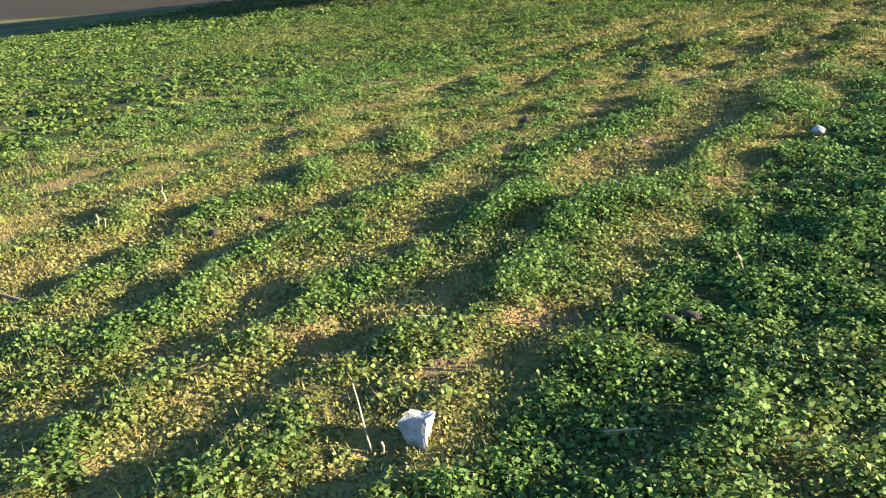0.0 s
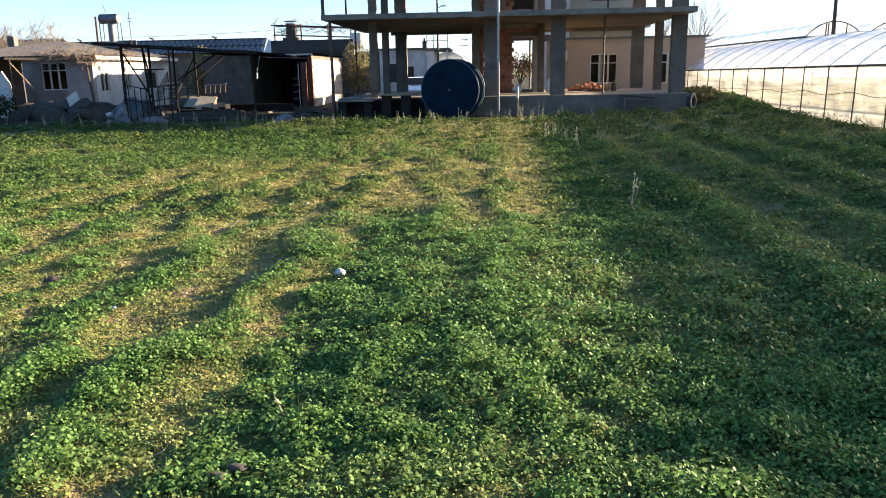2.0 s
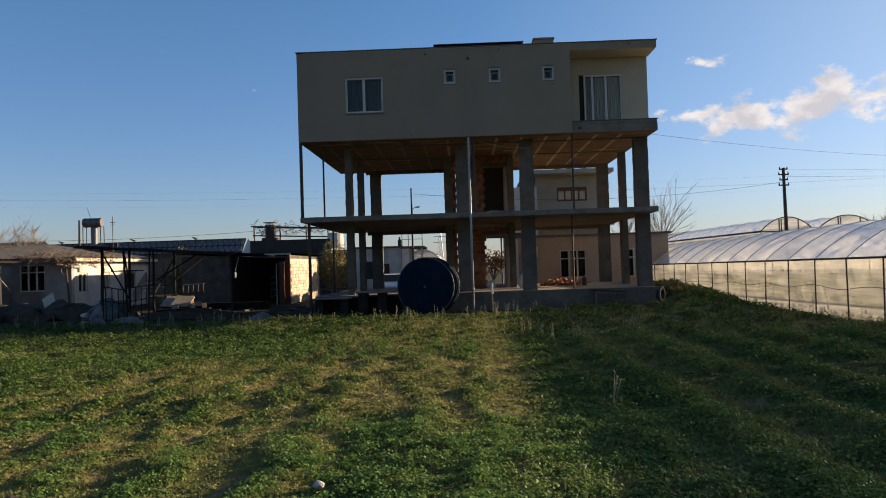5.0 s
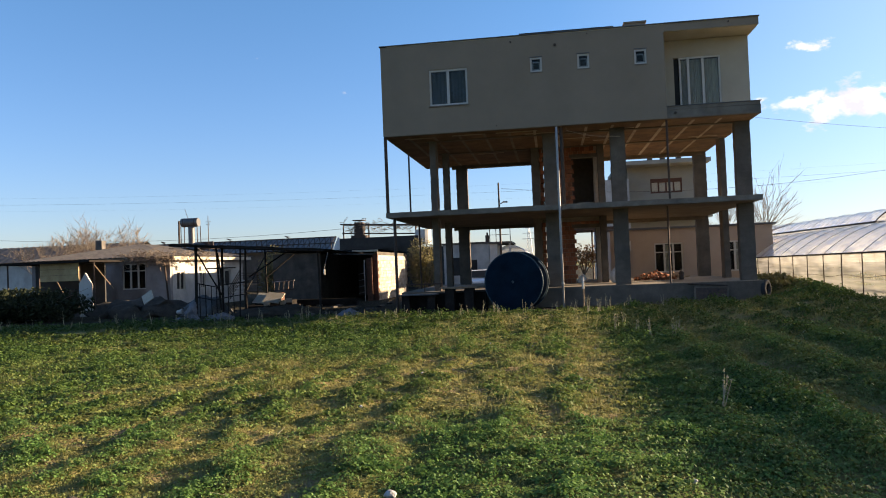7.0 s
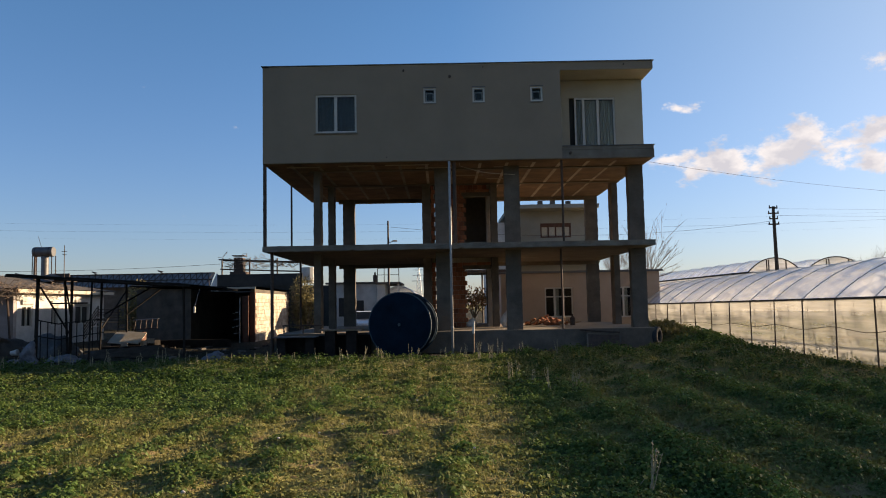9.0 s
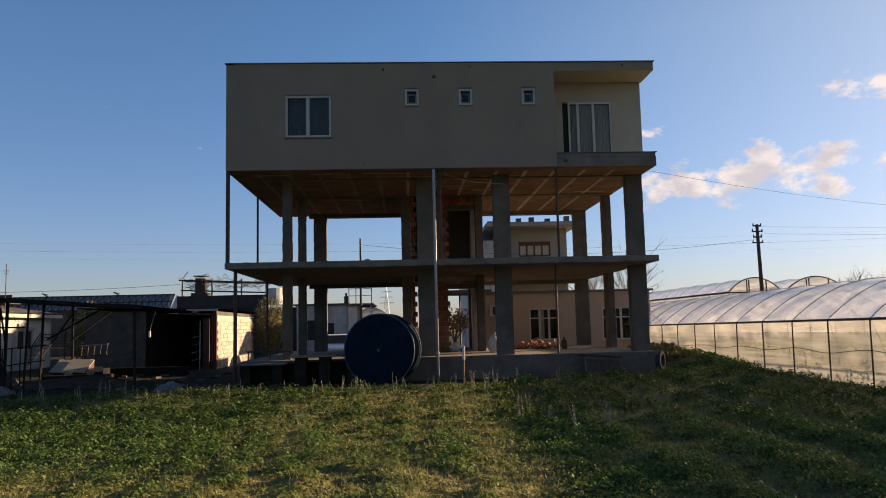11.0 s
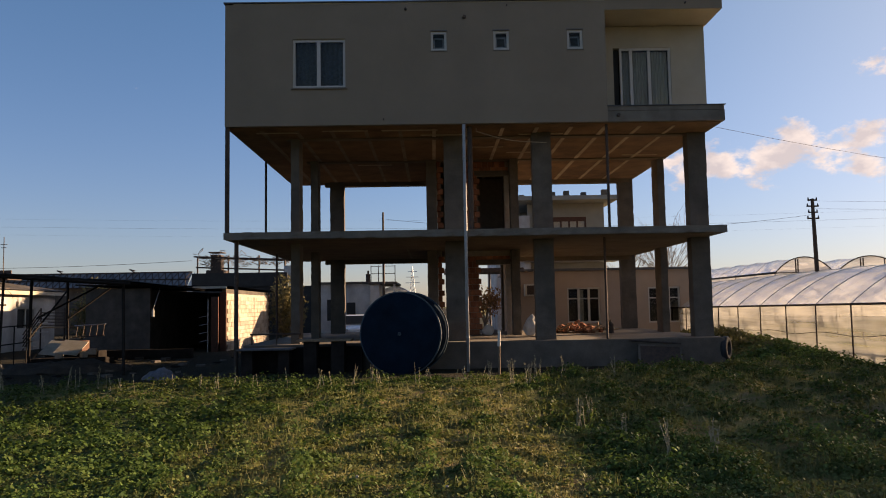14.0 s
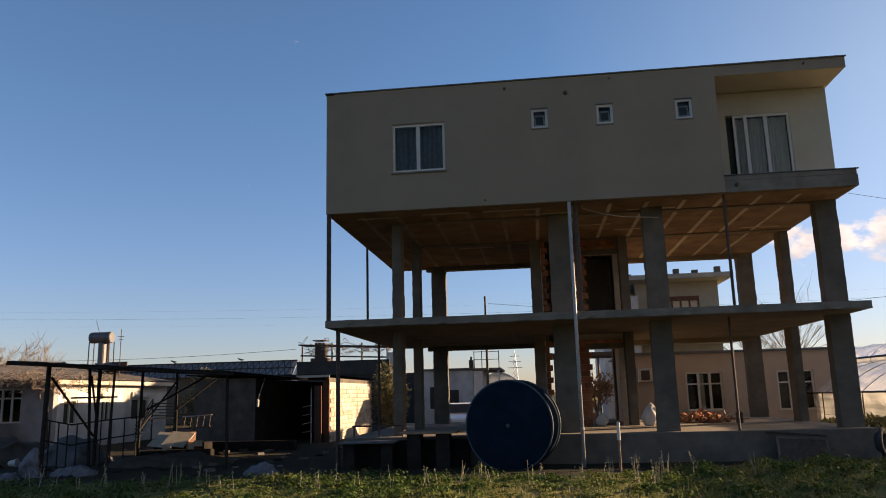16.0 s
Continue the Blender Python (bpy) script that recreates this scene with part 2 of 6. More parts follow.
BLUE_RIM = material("worn_blue_rim", (0.012, 0.032, 0.046), (0.055, 0.078, 0.092), 5, 0.5, 0.2)
CURTAIN = material("pale_curtain", (0.40, 0.34, 0.255), (0.54, 0.475, 0.37), 8, 0.95, 0.1)
LACE = material("patterned_net_curtain", (0.022, 0.023, 0.022), (0.105, 0.107, 0.10), 14, 0.95, 0.1)
# near-black: the dark of unlit rooms and openings is put into the colour
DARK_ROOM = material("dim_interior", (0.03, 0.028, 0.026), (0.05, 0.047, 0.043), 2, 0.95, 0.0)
WOOD = material("weathered_wood", (0.12, 0.08, 0.05), (0.27, 0.19, 0.12), 7, 0.9, 0.3)
PLANK = material("yellow_plank", (0.30, 0.21, 0.10), (0.46, 0.35, 0.19), 3, 0.85, 0.15, stain=0.4, stain_colour=(0.2, 0.12, 0.06))
BOARD = material("pale_board", (0.34, 0.29, 0.22), (0.48, 0.42, 0.34), 5, 0.85, 0.1)
RED_BROWN = material("red_brown_timber", (0.065, 0.028, 0.018), (0.13, 0.056, 0.034), 9, 0.75, 0.2)
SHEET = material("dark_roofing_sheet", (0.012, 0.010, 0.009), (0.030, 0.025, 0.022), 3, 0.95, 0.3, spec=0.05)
TILE = material("weathered_roof_tile", (0.072, 0.060, 0.052), (0.148, 0.128, 0.112), 4, 0.9, 0.5, stain=0.4)
SACK = material("white_woven_sack", (0.40, 0.385, 0.355), (0.58, 0.56, 0.52), 6, 0.85, 0.3)
TARP = material("grey_tarpaulin", (0.045, 0.045, 0.046), (0.10, 0.10, 0.10), 4, 0.7, 0.4)
DRUM = material("weathered_steel_drum", (0.075, 0.073, 0.075), (0.14, 0.138, 0.142), 5, 0.5, 0.05, metal=0.5)
CANVAS = material("dull_plastic_sheet", (0.06, 0.063, 0.072), (0.15, 0.155, 0.175), 5, 0.6, 0.4)
GLAZING = material("dusty_roof_glass", (0.10, 0.115, 0.13), (0.20, 0.22, 0.24), 0.8, 0.35, 0.05, spec=0.5)
STONE = material("pale_stone", (0.26, 0.245, 0.23), (0.50, 0.485, 0.465), 18, 0.9, 0.5, stain=0.5, stain_colour=(0.09, 0.08, 0.075))
RUBBER = material("black_rubber", (0.015, 0.015, 0.016), (0.035, 0.035, 0.036), 10, 0.75, 0.2)
BARK = material("grey_bark", (0.13, 0.095, 0.07), (0.26, 0.20, 0.15), 9, 0.9, 0.5)
DRY_STEM = material("dry_stem", (0.19, 0.165, 0.10), (0.33, 0.29, 0.19), 20, 0.9, 0.1)
CAR_WHITE = material("white_car_paint", (0.62, 0.63, 0.64), (0.70, 0.71, 0.72), 3, 0.3, 0.0, spec=0.5)
STEEL = material("galvanised_steel", (0.40, 0.41, 0.42), (0.58, 0.59, 0.60), 6, 0.4, 0.05, metal=0.7)
LEAF = plant_material("worn_clover_leaf", (0.042, 0.086, 0.020), (0.118, 0.180, 0.044), (0.28, 0.235, 0.082), 0.34)
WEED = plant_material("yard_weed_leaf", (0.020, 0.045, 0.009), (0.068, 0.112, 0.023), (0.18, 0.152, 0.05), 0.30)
CLOVER = plant_material("clover_leaf", (0.052, 0.115, 0.026), (0.136, 0.235, 0.062), (0.27, 0.255, 0.092), 0.36)
MOSS = plant_material("ground_moss", (0.110, 0.140, 0.040), (0.180, 0.195, 0.058), (0.270, 0.235, 0.080), 0.2)
BLADE = plant_material("grass_blade", (0.045, 0.080, 0.022), (0.115, 0.145, 0.046), (0.26, 0.22, 0.09))
SHRUB_LEAF = plant_material("shrub_leaf", (0.05, 0.065, 0.02), (0.14, 0.13, 0.05), (0.24, 0.19, 0.09))


def glass_material(name):
    """A thin clear pane: it lets light straight through and mirrors a little."""
    m = bpy.data.materials.new(name)
    m.use_nodes = True
    t = m.node_tree
    for n in list(t.nodes):
        t.nodes.remove(n)
    out, tr, gl, ms, fr = (t.nodes.new(k) for k in ("ShaderNodeOutputMaterial", "ShaderNodeBsdfTransparent", "ShaderNodeBsdfGlossy", "ShaderNodeMixShader", "ShaderNodeFresnel"))
    tr.inputs["Color"].default_value = (0.86, 0.88, 0.87, 1)
    gl.inputs["Roughness"].default_value = 0.02
    fr.inputs["IOR"].default_value = 1.28
    t.links.new(fr.outputs[0], ms.inputs["Fac"])
    t.links.new(tr.outputs[0], ms.inputs[1])
    t.links.new(gl.outputs[0], ms.inputs[2])
    t.links.new(ms.outputs[0], out.inputs["Surface"])
    return m


GLASS = glass_material("window_glass")


def film_material(name, see, base, rough=0.35, through=0.80, folds=(1, 1, 1), gloss=None):
    """Greenhouse plastic: part passes straight through, part is scattered."""
    m = bpy.data.materials.new(name)
    m.use_nodes = True
    t = m.node_tree
    for n in list(t.nodes):
        t.nodes.remove(n)
    L = t.links.new
    out, d, tl, tr, gl = (t.nodes.new(k) for k in ("ShaderNodeOutputMaterial", "ShaderNodeBsdfDiffuse", "ShaderNodeBsdfTranslucent", "ShaderNodeBsdfTransparent", "ShaderNodeBsdfGlossy"))
    geo, nz, r = t.nodes.new("ShaderNodeNewGeometry"), t.nodes.new("ShaderNodeTexNoise"), t.nodes.new("ShaderNodeMapRange")
    nz.inputs["Scale"].default_value, nz.inputs["Detail"].default_value = 1.3, 5
    mp = t.nodes.new("ShaderNodeMapping")
    mp.inputs["Scale"].default_value = folds
    L(geo.outputs["Position"], mp.inputs["Vector"])
    r.inputs["From Min"].default_value, r.inputs["From Max"].default_value = 0.35, 0.7
    r.inputs["To Min"].default_value, r.inputs["To Max"].default_value = see * 0.5, see * 1.5
    L(mp.outputs["Vector"], nz.inputs["Vector"])
    L(nz.outputs["Fac"], r.inputs["Value"])
    for s in (d, tl):
        s.inputs["Color"].default_value = (*base, 1)
    gl.inputs["Roughness"].default_value = rough
    gl.inputs["Color"].default_value = (0.9, 0.9, 0.9, 1)
    m1, m2, m3 = (t.nodes.new("ShaderNodeMixShader") for _ in range(3))
    m1.inputs["Fac"].default_value = through
    L(d.outputs[0], m1.inputs[1]), L(tl.outputs[0], m1.inputs[2])
    fr = t.nodes.new("ShaderNodeFresnel")
    fr.inputs["IOR"].default_value = 1.4
    if gloss is None:
        L(fr.outputs[0], m2.inputs["Fac"])
    else:
        m2.inputs["Fac"].default_value = gloss
    L(m1.outputs[0], m2.inputs[1]), L(gl.outputs[0], m2.inputs[2])
    L(r.outputs["Result"], m3.inputs["Fac"])
    L(m2.outputs[0], m3.inputs[1]), L(tr.outputs[0], m3.inputs[2])
    L(m3.outputs[0], out.inputs["Surface"])
    return m


FILM = film_material("greenhouse_film", 0.42, (0.86, 0.86, 0.88), 0.6)
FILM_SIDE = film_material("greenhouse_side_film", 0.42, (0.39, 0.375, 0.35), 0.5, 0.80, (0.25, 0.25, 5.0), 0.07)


# ---- helpers for shapes ----
def box(bm, x0, x1, y0, y1, z0, z1, turn=None):
    vs = [bm.verts.new((x, y, z)) for z in (z0, z1) for x, y in ((x0, y0), (x1, y0), (x1, y1), (x0, y1))]
    if turn is not None:
        for v in vs:
            v.co = turn @ v.co
    for f in ((3, 2, 1, 0), (4, 5, 6, 7), (0, 1, 5, 4), (1, 2, 6, 5), (2, 3, 7, 6), (3, 0, 4, 7)):
        bm.faces.new([vs[i] for i in f])
    return vs


def tube(bm, a, b, r0, r1=None, n=8, caps=True):
    """A round bar from a to b, tapering from r0 to r1."""
    a, b = Vector(a), Vector(b)
    r1 = r0 if r1 is None else r1
    q = (b - a).to_track_quat("Z", "Y")
    rings = [[bm.verts.new(p + q @ Vector((r * math.cos(k * math.tau / n), r * math.sin(k * math.tau / n), 0))) for k in range(n)] for p, r in ((a, r0), (b, r1))]
    for k in range(n):
        bm.faces.new((rings[0][k], rings[0][(k + 1) % n], rings[1][(k + 1) % n], rings[1][k]))
    if caps and n > 2:
        bm.faces.new(rings[0][::-1])
        bm.faces.new(rings[1])


def bent(bm, pts, r0, r1=None, n=6):
    """One bar along a line of places, tapering from r0 to r1."""
    pts = [Vector(p) for p in pts]
    r1 = r0 if r1 is None else r1
    rings = []
    for k, p in enumerate(pts):
        d = pts[min(k + 1, len(pts) - 1)] - pts[max(k - 1, 0)]
        q = d.to_track_quat("Z", "Y")
        r = r0 + (r1 - r0) * k / (len(pts) - 1)
        rings.append([bm.verts.new(p + q @ Vector((r * math.cos(i * math.tau / n), r * math.sin(i * math.tau / n), 0))) for i in range(n)])
    for a, b in zip(rings, rings[1:]):
        best = min(range(n), key=lambda o: (a[0].co - b[o].co).length)
        for i in range(n):
            bm.faces.new((a[i], a[(i + 1) % n], b[(i + 1 + best) % n], b[(i + best) % n]))
    bm.faces.new(rings[0][::-1])
    bm.faces.new(rings[-1])
    return bm


def pierced(a_axis, lo, hi, u0, u1, z0, z1, holes):
    """A slab between lo and hi on one level axis (x or y), over u and z, with rectangular holes (u0, u1, z0, z1): one connected body."""
    us = sorted({u0, u1, *[h[0] for h in holes], *[h[1] for h in holes]})
    zs = sorted({z0, z1, *[h[2] for h in holes], *[h[3] for h in holes]})
    us, zs = [u for u in us if u0 <= u <= u1], [z for z in zs if z0 <= z <= z1]

    def full(i, j):
        if not (0 <= i < len(us) - 1 and 0 <= j < len(zs) - 1):
            return False
        u, z = (us[i] + us[i + 1]) / 2, (zs[j] + zs[j + 1]) / 2
        return not any(h[0] < u < h[1] and h[2] < z < h[3] for h in holes)

    bm, seen = bmesh.new(), {}

    def vert(i, j, w):
        if (i, j, w) not in seen:
            t = hi if w else lo
            seen[i, j, w] = bm.verts.new((us[i], t, zs[j]) if a_axis == "y" else (t, us[i], zs[j]))
        return seen[i, j, w]

    for i in range(len(us) - 1):
        for j in range(len(zs) - 1):
            if not full(i, j):
                continue
            c = ((i, j), (i + 1, j), (i + 1, j + 1), (i, j + 1))
            for w in (0, 1):
                bm.faces.new([vert(*k, w) for k in c])
            for (di, dj), (p, q) in (((0, -1), (0, 1)), ((1, 0), (1, 2)), ((0, 1), (2, 3)), ((-1, 0), (3, 0))):
                if not full(i + di, j + dj):
                    bm.faces.new((vert(*c[p], 0), vert(*c[q], 0), vert(*c[q], 1), vert(*c[p], 1)))
    bmesh.ops.recalc_face_normals(bm, faces=bm.faces)
    return bm


def boxes(*rows):
    bm = bmesh.new()
    for r in rows:
        box(bm, *r)
    return bm


def tubes(rows, n=8):
    bm = bmesh.new()
    for r in rows:
        tube(bm, *r, n=n)
    return bm


def to_mesh(name, bm, mat, bevel=0.0, smooth=False):
    if bevel:
        bmesh.ops.bevel(bm, geom=list(bm.edges), offset=bevel, segments=1, affect="EDGES", clamp_overlap=True)
    me = bpy.data.meshes.new(name)
    bm.normal_update()
    bm.to_mesh(me)
    bm.free()
    me.materials.append(mat)
    if smooth:
        me.polygons.foreach_set("use_smooth", [True] * len(me.polygons))
    return me


def thing(name, at, label, category, group="", kind=""):
    ob = new(name)
    ob.location = at
    ob.empty_display_size = 0.2
    return tagged(ob, label, category, group, kind)


def part(name, bm, mat, parent, label="", bevel=0.0, smooth=False):
    """One mesh, given in world coordinates, as a part of a thing (or of one of its parts)."""
    ob = new(name, to_mesh(name, bm, mat, bevel, smooth))
    ob.parent = parent
    if parent.type == "EMPTY":
        ob.location = -parent.location
    return tagged(ob, label)


def solid(name, bm, mat, label, category, kind="", bevel=0.0, smooth=False, group=""):
    """A top-level thing of one mesh, given in world coordinates."""
    return tagged(new(name, to_mesh(name, bm, mat, bevel, smooth)), label, category, group, kind)


def set_back(ob, k, eye=Vector((6.28, -28.78, 1.85))):
    """Moves a thing k times as far from a standpoint, and makes it as much larger."""
    ob.scale = (k, k, k)
    ob.location = eye + (ob.location - eye) * k
    return ob


def uneven(bm, amount, scale, seed=0.0):
    for v in bm.verts:
        v.co += noise.noise_vector(v.co * scale + Vector((seed, seed, seed))) * amount
    return bm


# ---- ground ----
def value_noise(x, y, cell, seed):
    """Smooth noise from 0 to 1 on arrays of places."""
    g = np.random.RandomState(seed).rand(256, 256)
    u, v = x / cell, y / cell
    i, j = np.floor(u).astype(int), np.floor(v).astype(int)
    a, b = u - i, v - j
    a, b = a * a * (3 - 2 * a), b * b * (3 - 2 * b)
    i0, j0, i1, j1 = i % 256, j % 256, (i + 1) % 256, (j + 1) % 256
    return (g[i0, j0] * (1 - a) + g[i1, j0] * a) * (1 - b) + (g[i0, j1] * (1 - a) + g[i1, j1] * a) * b


def soft(x, a, b):
    t = np.clip((x - a) / (b - a), 0, 1)      # falls where b lies below a
    return t * t * (3 - 2 * t)


def row_phase(x, y):
    """1 on the low strips between the plant rows, -1 on the rows, which run along y."""
    w = x + 0.44 * (value_noise(x, y * 0.6, 2.3, 3) - 0.5) + 0.62 * (value_noise(x, y, 0.6, 4) - 0.5)
    w = w - 0.23 * soft(x, 4.95, 5.35)
    return np.maximum(np.cos(math.tau * (w - 4.05) / 0.83), 2 * soft(x, 6.62, 6.80) * (1 - soft(x, 7.35, 7.7)) - 1)


def plant_rows(x, y):
    """1 in the middle of a clump of a plant row, 0 between; the rows are broken up."""
    gaps = 0.1 + 0.9 * soft(value_noise(x, y * 0.9, 0.7, 14) + 0.45 * value_noise(x, y, 0.22, 15), 0.42, 0.95)
    return np.clip((-row_phase(x, y) - 0.05) / 0.8, 0, 1) * gaps


def side_rows(x, y):
    """1 on the worn tracks in the side of the field, -1 on the taller growth between them."""
    w = x + 0.5 * (value_noise(x * 0.5, y * 0.35, 2.0, 41) - 0.5) + 0.3 * (value_noise(x, y, 0.7, 42) - 0.5)
    return np.cos(math.tau * (w - 9.45) / 1.42) * soft(x, 8.0, 9.0) * (1 - soft(x, 16.0, 16.8))


def lushness(x, y):
    """The two dense stands of clover."""
    wob = 0.25 * (value_noise(x, y, 0.8, 16) - 0.5)
    a = soft(x + wob, 5.12, 5.32) * (1 - soft(x, 8.6, 10.5)) * (1 - soft(y + 3 * wob, -22.0, -19.0))
    b = (1 - soft(x + 2 * wob, 2.0, 3.8)) * soft(y + 3 * wob, -16, -13.0)
    return np.maximum(a, b)


def dryness(x, y):
    """How yellow and thin the growth is."""
    p = row_phase(x, y)
    strips = soft(x, -2.5, 1.5) * (1 - soft(x, 6.7, 7.7)) * (1 - 0.25 * soft(y, -17, -12)) * (1 - soft(y, -7, -3.5))
    n = value_noise(x, y, 1.4, 5) * 0.55 + value_noise(x, y, 0.4, 6) * 0.45 + value_noise(x, y, 4.0, 7) * 0.4
    d = strips * (1 - 0.85 * lushness(x, y)) * (0.49 + 0.38 * p) + 0.75 * (n - 0.70) + 0.10
    d = d + 0.65 * soft(x, 7.4, 9) * (value_noise(x * 0.35 + y * 0.15, y - x * 0.4, 1.1, 8) - 0.4)
    d = d + 0.10 * soft(y, -11, -6)
    d = d + 0.26 * side_rows(x, y)
    d = d + 0.16 * soft(x, 8.0, 9.5)
    # dark strip beside the tall stand: its cast shadow is put into the tone
    d = d * (1 - 0.85 * soft(x, 4.75, 4.95) * (1 - soft(x, 5.2, 5.4)) * (1 - soft(y, -21, -18)))
    return np.clip(d, 0, 1)


def bareness(x, y):
    """Patches of naked soil in the dry strips."""
    n = value_noise(x, y * 0.8, 0.28, 24) * 0.6 + value_noise(x, y, 0.09, 25) * 0.4
    return soft(n, 0.58, 0.74) * soft(dryness(x, y), 0.22, 0.5)


def growth(x, y):
    """Height of the growth in metres."""
    n = value_noise(x, y, 0.7, 9) * 0.4 + value_noise(x, y, 0.2, 10) * 0.6
    h = 0.014 + 0.052 * plant_rows(x, y) * (1 - 0.8 * lushness(x, y)) + 0.062 * lushness(x, y) * (0.45 + 0.55 * soft(x, 5.2, 5.9)) * (0.35 + 0.65 * soft(value_noise(x, y, 0.38, 17), 0.3, 0.75))
    h = h + 0.045 * soft(x, 7.6, 9) * soft(value_noise(x * 0.5 + y * 0.15, y - x * 0.45, 0.8, 18), 0.3, 0.8)
    h = h + 0.05 * np.clip(-side_rows(x, y), 0, 1)
    h = h * np.clip(1.75 * n - 0.08, 0.05, 2) + 0.030 * soft(value_noise(x, y, 0.13, 26), 0.5, 0.85) * (0.5 + 0.5 * n)
    h = h + 0.105 * soft(value_noise(x, y * 1.6, 0.42, 28), 0.42, 0.8) * soft(y, -19, -13)
    return 1.25 * h * (1 - 0.6 * dryness(x, y))


def ground_z(x, y):
    p = row_phase(x, y)
    field = (1 - soft(y - 2.0 * soft(x, 6.5, 12), -3.6, -1.2)) * soft(y, -45, -34) * soft(x, -40, -20) * (1 - soft(x, 15.5, 16.8))
    lift = 0.10 * soft(y, -9, -4.0)
    furrow = (0.026 * plant_rows(x, y) - 0.014 * p) * (1 - 0.85 * lushness(x, y)) * (1 - soft(x, 6.9, 7.6)) * soft(x, -3, 1.0) * (1 - soft(y, -8, -4))
    ridge = 0.028 * (soft(x, 5.1, 5.9) - soft(x, 6.0, 8.0)) * (1 - soft(y, -20.5, -17))
    ruts = 0.05 * (value_noise(x * 0.45 + y * 0.12, y - x * 0.45, 1.2, 12) - 0.5) * soft(x, 7.5, 9) - 0.045 * side_rows(x, y)
    lumps = 0.055 * (value_noise(x, y, 1.6, 11) - 0.5) + 0.032 * (value_noise(x, y, 0.45, 13) - 0.5) + 0.034 * (value_noise(x, y, 0.17, 19) - 0.5)
    bank = 0.55 * soft(x, 14.2, 16.2) * (1 - soft(x, 16.6, 17.4)) * soft(y, -3, 4) * (1 - soft(y, 8, 12))
    return field * (0.08 + lift + furrow + ridge + ruts) + lumps * (0.3 + 0.7 * field) * (1 - soft(np.abs(x), 60, 120)) + bank


def steps(*marks):
    out = []
    for a, b, s in marks:
        out += list(np.arange(a, b, s))
    return np.array(out)


gx = steps((-900, -100, 80), (-100, -30, 7), (-30, -8, 0.6), (-8, 0, 0.25), (0, 9.5, 0.075), (9.5, 19, 0.25), (19, 40, 1.5), (40, 100, 8), (100, 901, 80))
gy = steps((-900, -100, 80), (-100, -34, 6), (-34, -29, 0.4), (-29, -18, 0.09), (-18, -8, 0.15), (-8, 2, 0.2), (2, 20, 1), (20, 60, 4), (60, 120, 10), (120, 1400, 80))
X, Y = np.meshgrid(gx, gy)
GZ = ground_z(X, Y)
nx, ny = len(gx), len(gy)
idx = np.arange(nx * ny).reshape(ny, nx)
quads = np.stack([idx[:-1, :-1], idx[:-1, 1:], idx[1:, 1:], idx[1:, :-1]], -1).reshape(-1, 4)


def array_mesh(name, verts, faces, mat, attributes=()):
    """A mesh from arrays of places and of faces with the same number of corners."""
    me = bpy.data.meshes.new(name)
    k = faces.shape[1]
    me.vertices.add(len(verts))
    me.vertices.foreach_set("co", verts.astype(np.float32).ravel())
    me.loops.add(faces.size)
    me.loops.foreach_set("vertex_index", faces.astype(np.int32).ravel())
    me.polygons.add(len(faces))
    me.polygons.foreach_set("loop_start", np.arange(0, faces.size, k, dtype=np.int32))
    for nm, values in attributes:
        me.attributes.new(nm, "FLOAT", "POINT").data.foreach_set("value", values.astype(np.float32))
    me.update()
    me.validate()
    me.materials.append(mat)
    return me


def field_density(x, y):
    """Where plants grow: not under the building, not on the bare yard."""
    edge = -3.4 + 2.3 * soft(x, 6.5, 12) + 0.055 * np.minimum(x + 6, 0) + 0.9 * (value_noise(x, y, 1.5, 21) - 0.5)
    d = 1 - soft(y, edge - 0.8, edge + 0.3)
    d = np.maximum(d * (1 - soft(x, 16.3, 17.0)), soft(x, 14.3, 15.0) * (1 - soft(x, 16.4, 16.9)) * (1 - soft(y, 8, 10)) * soft(y, -3, -1))
    return d


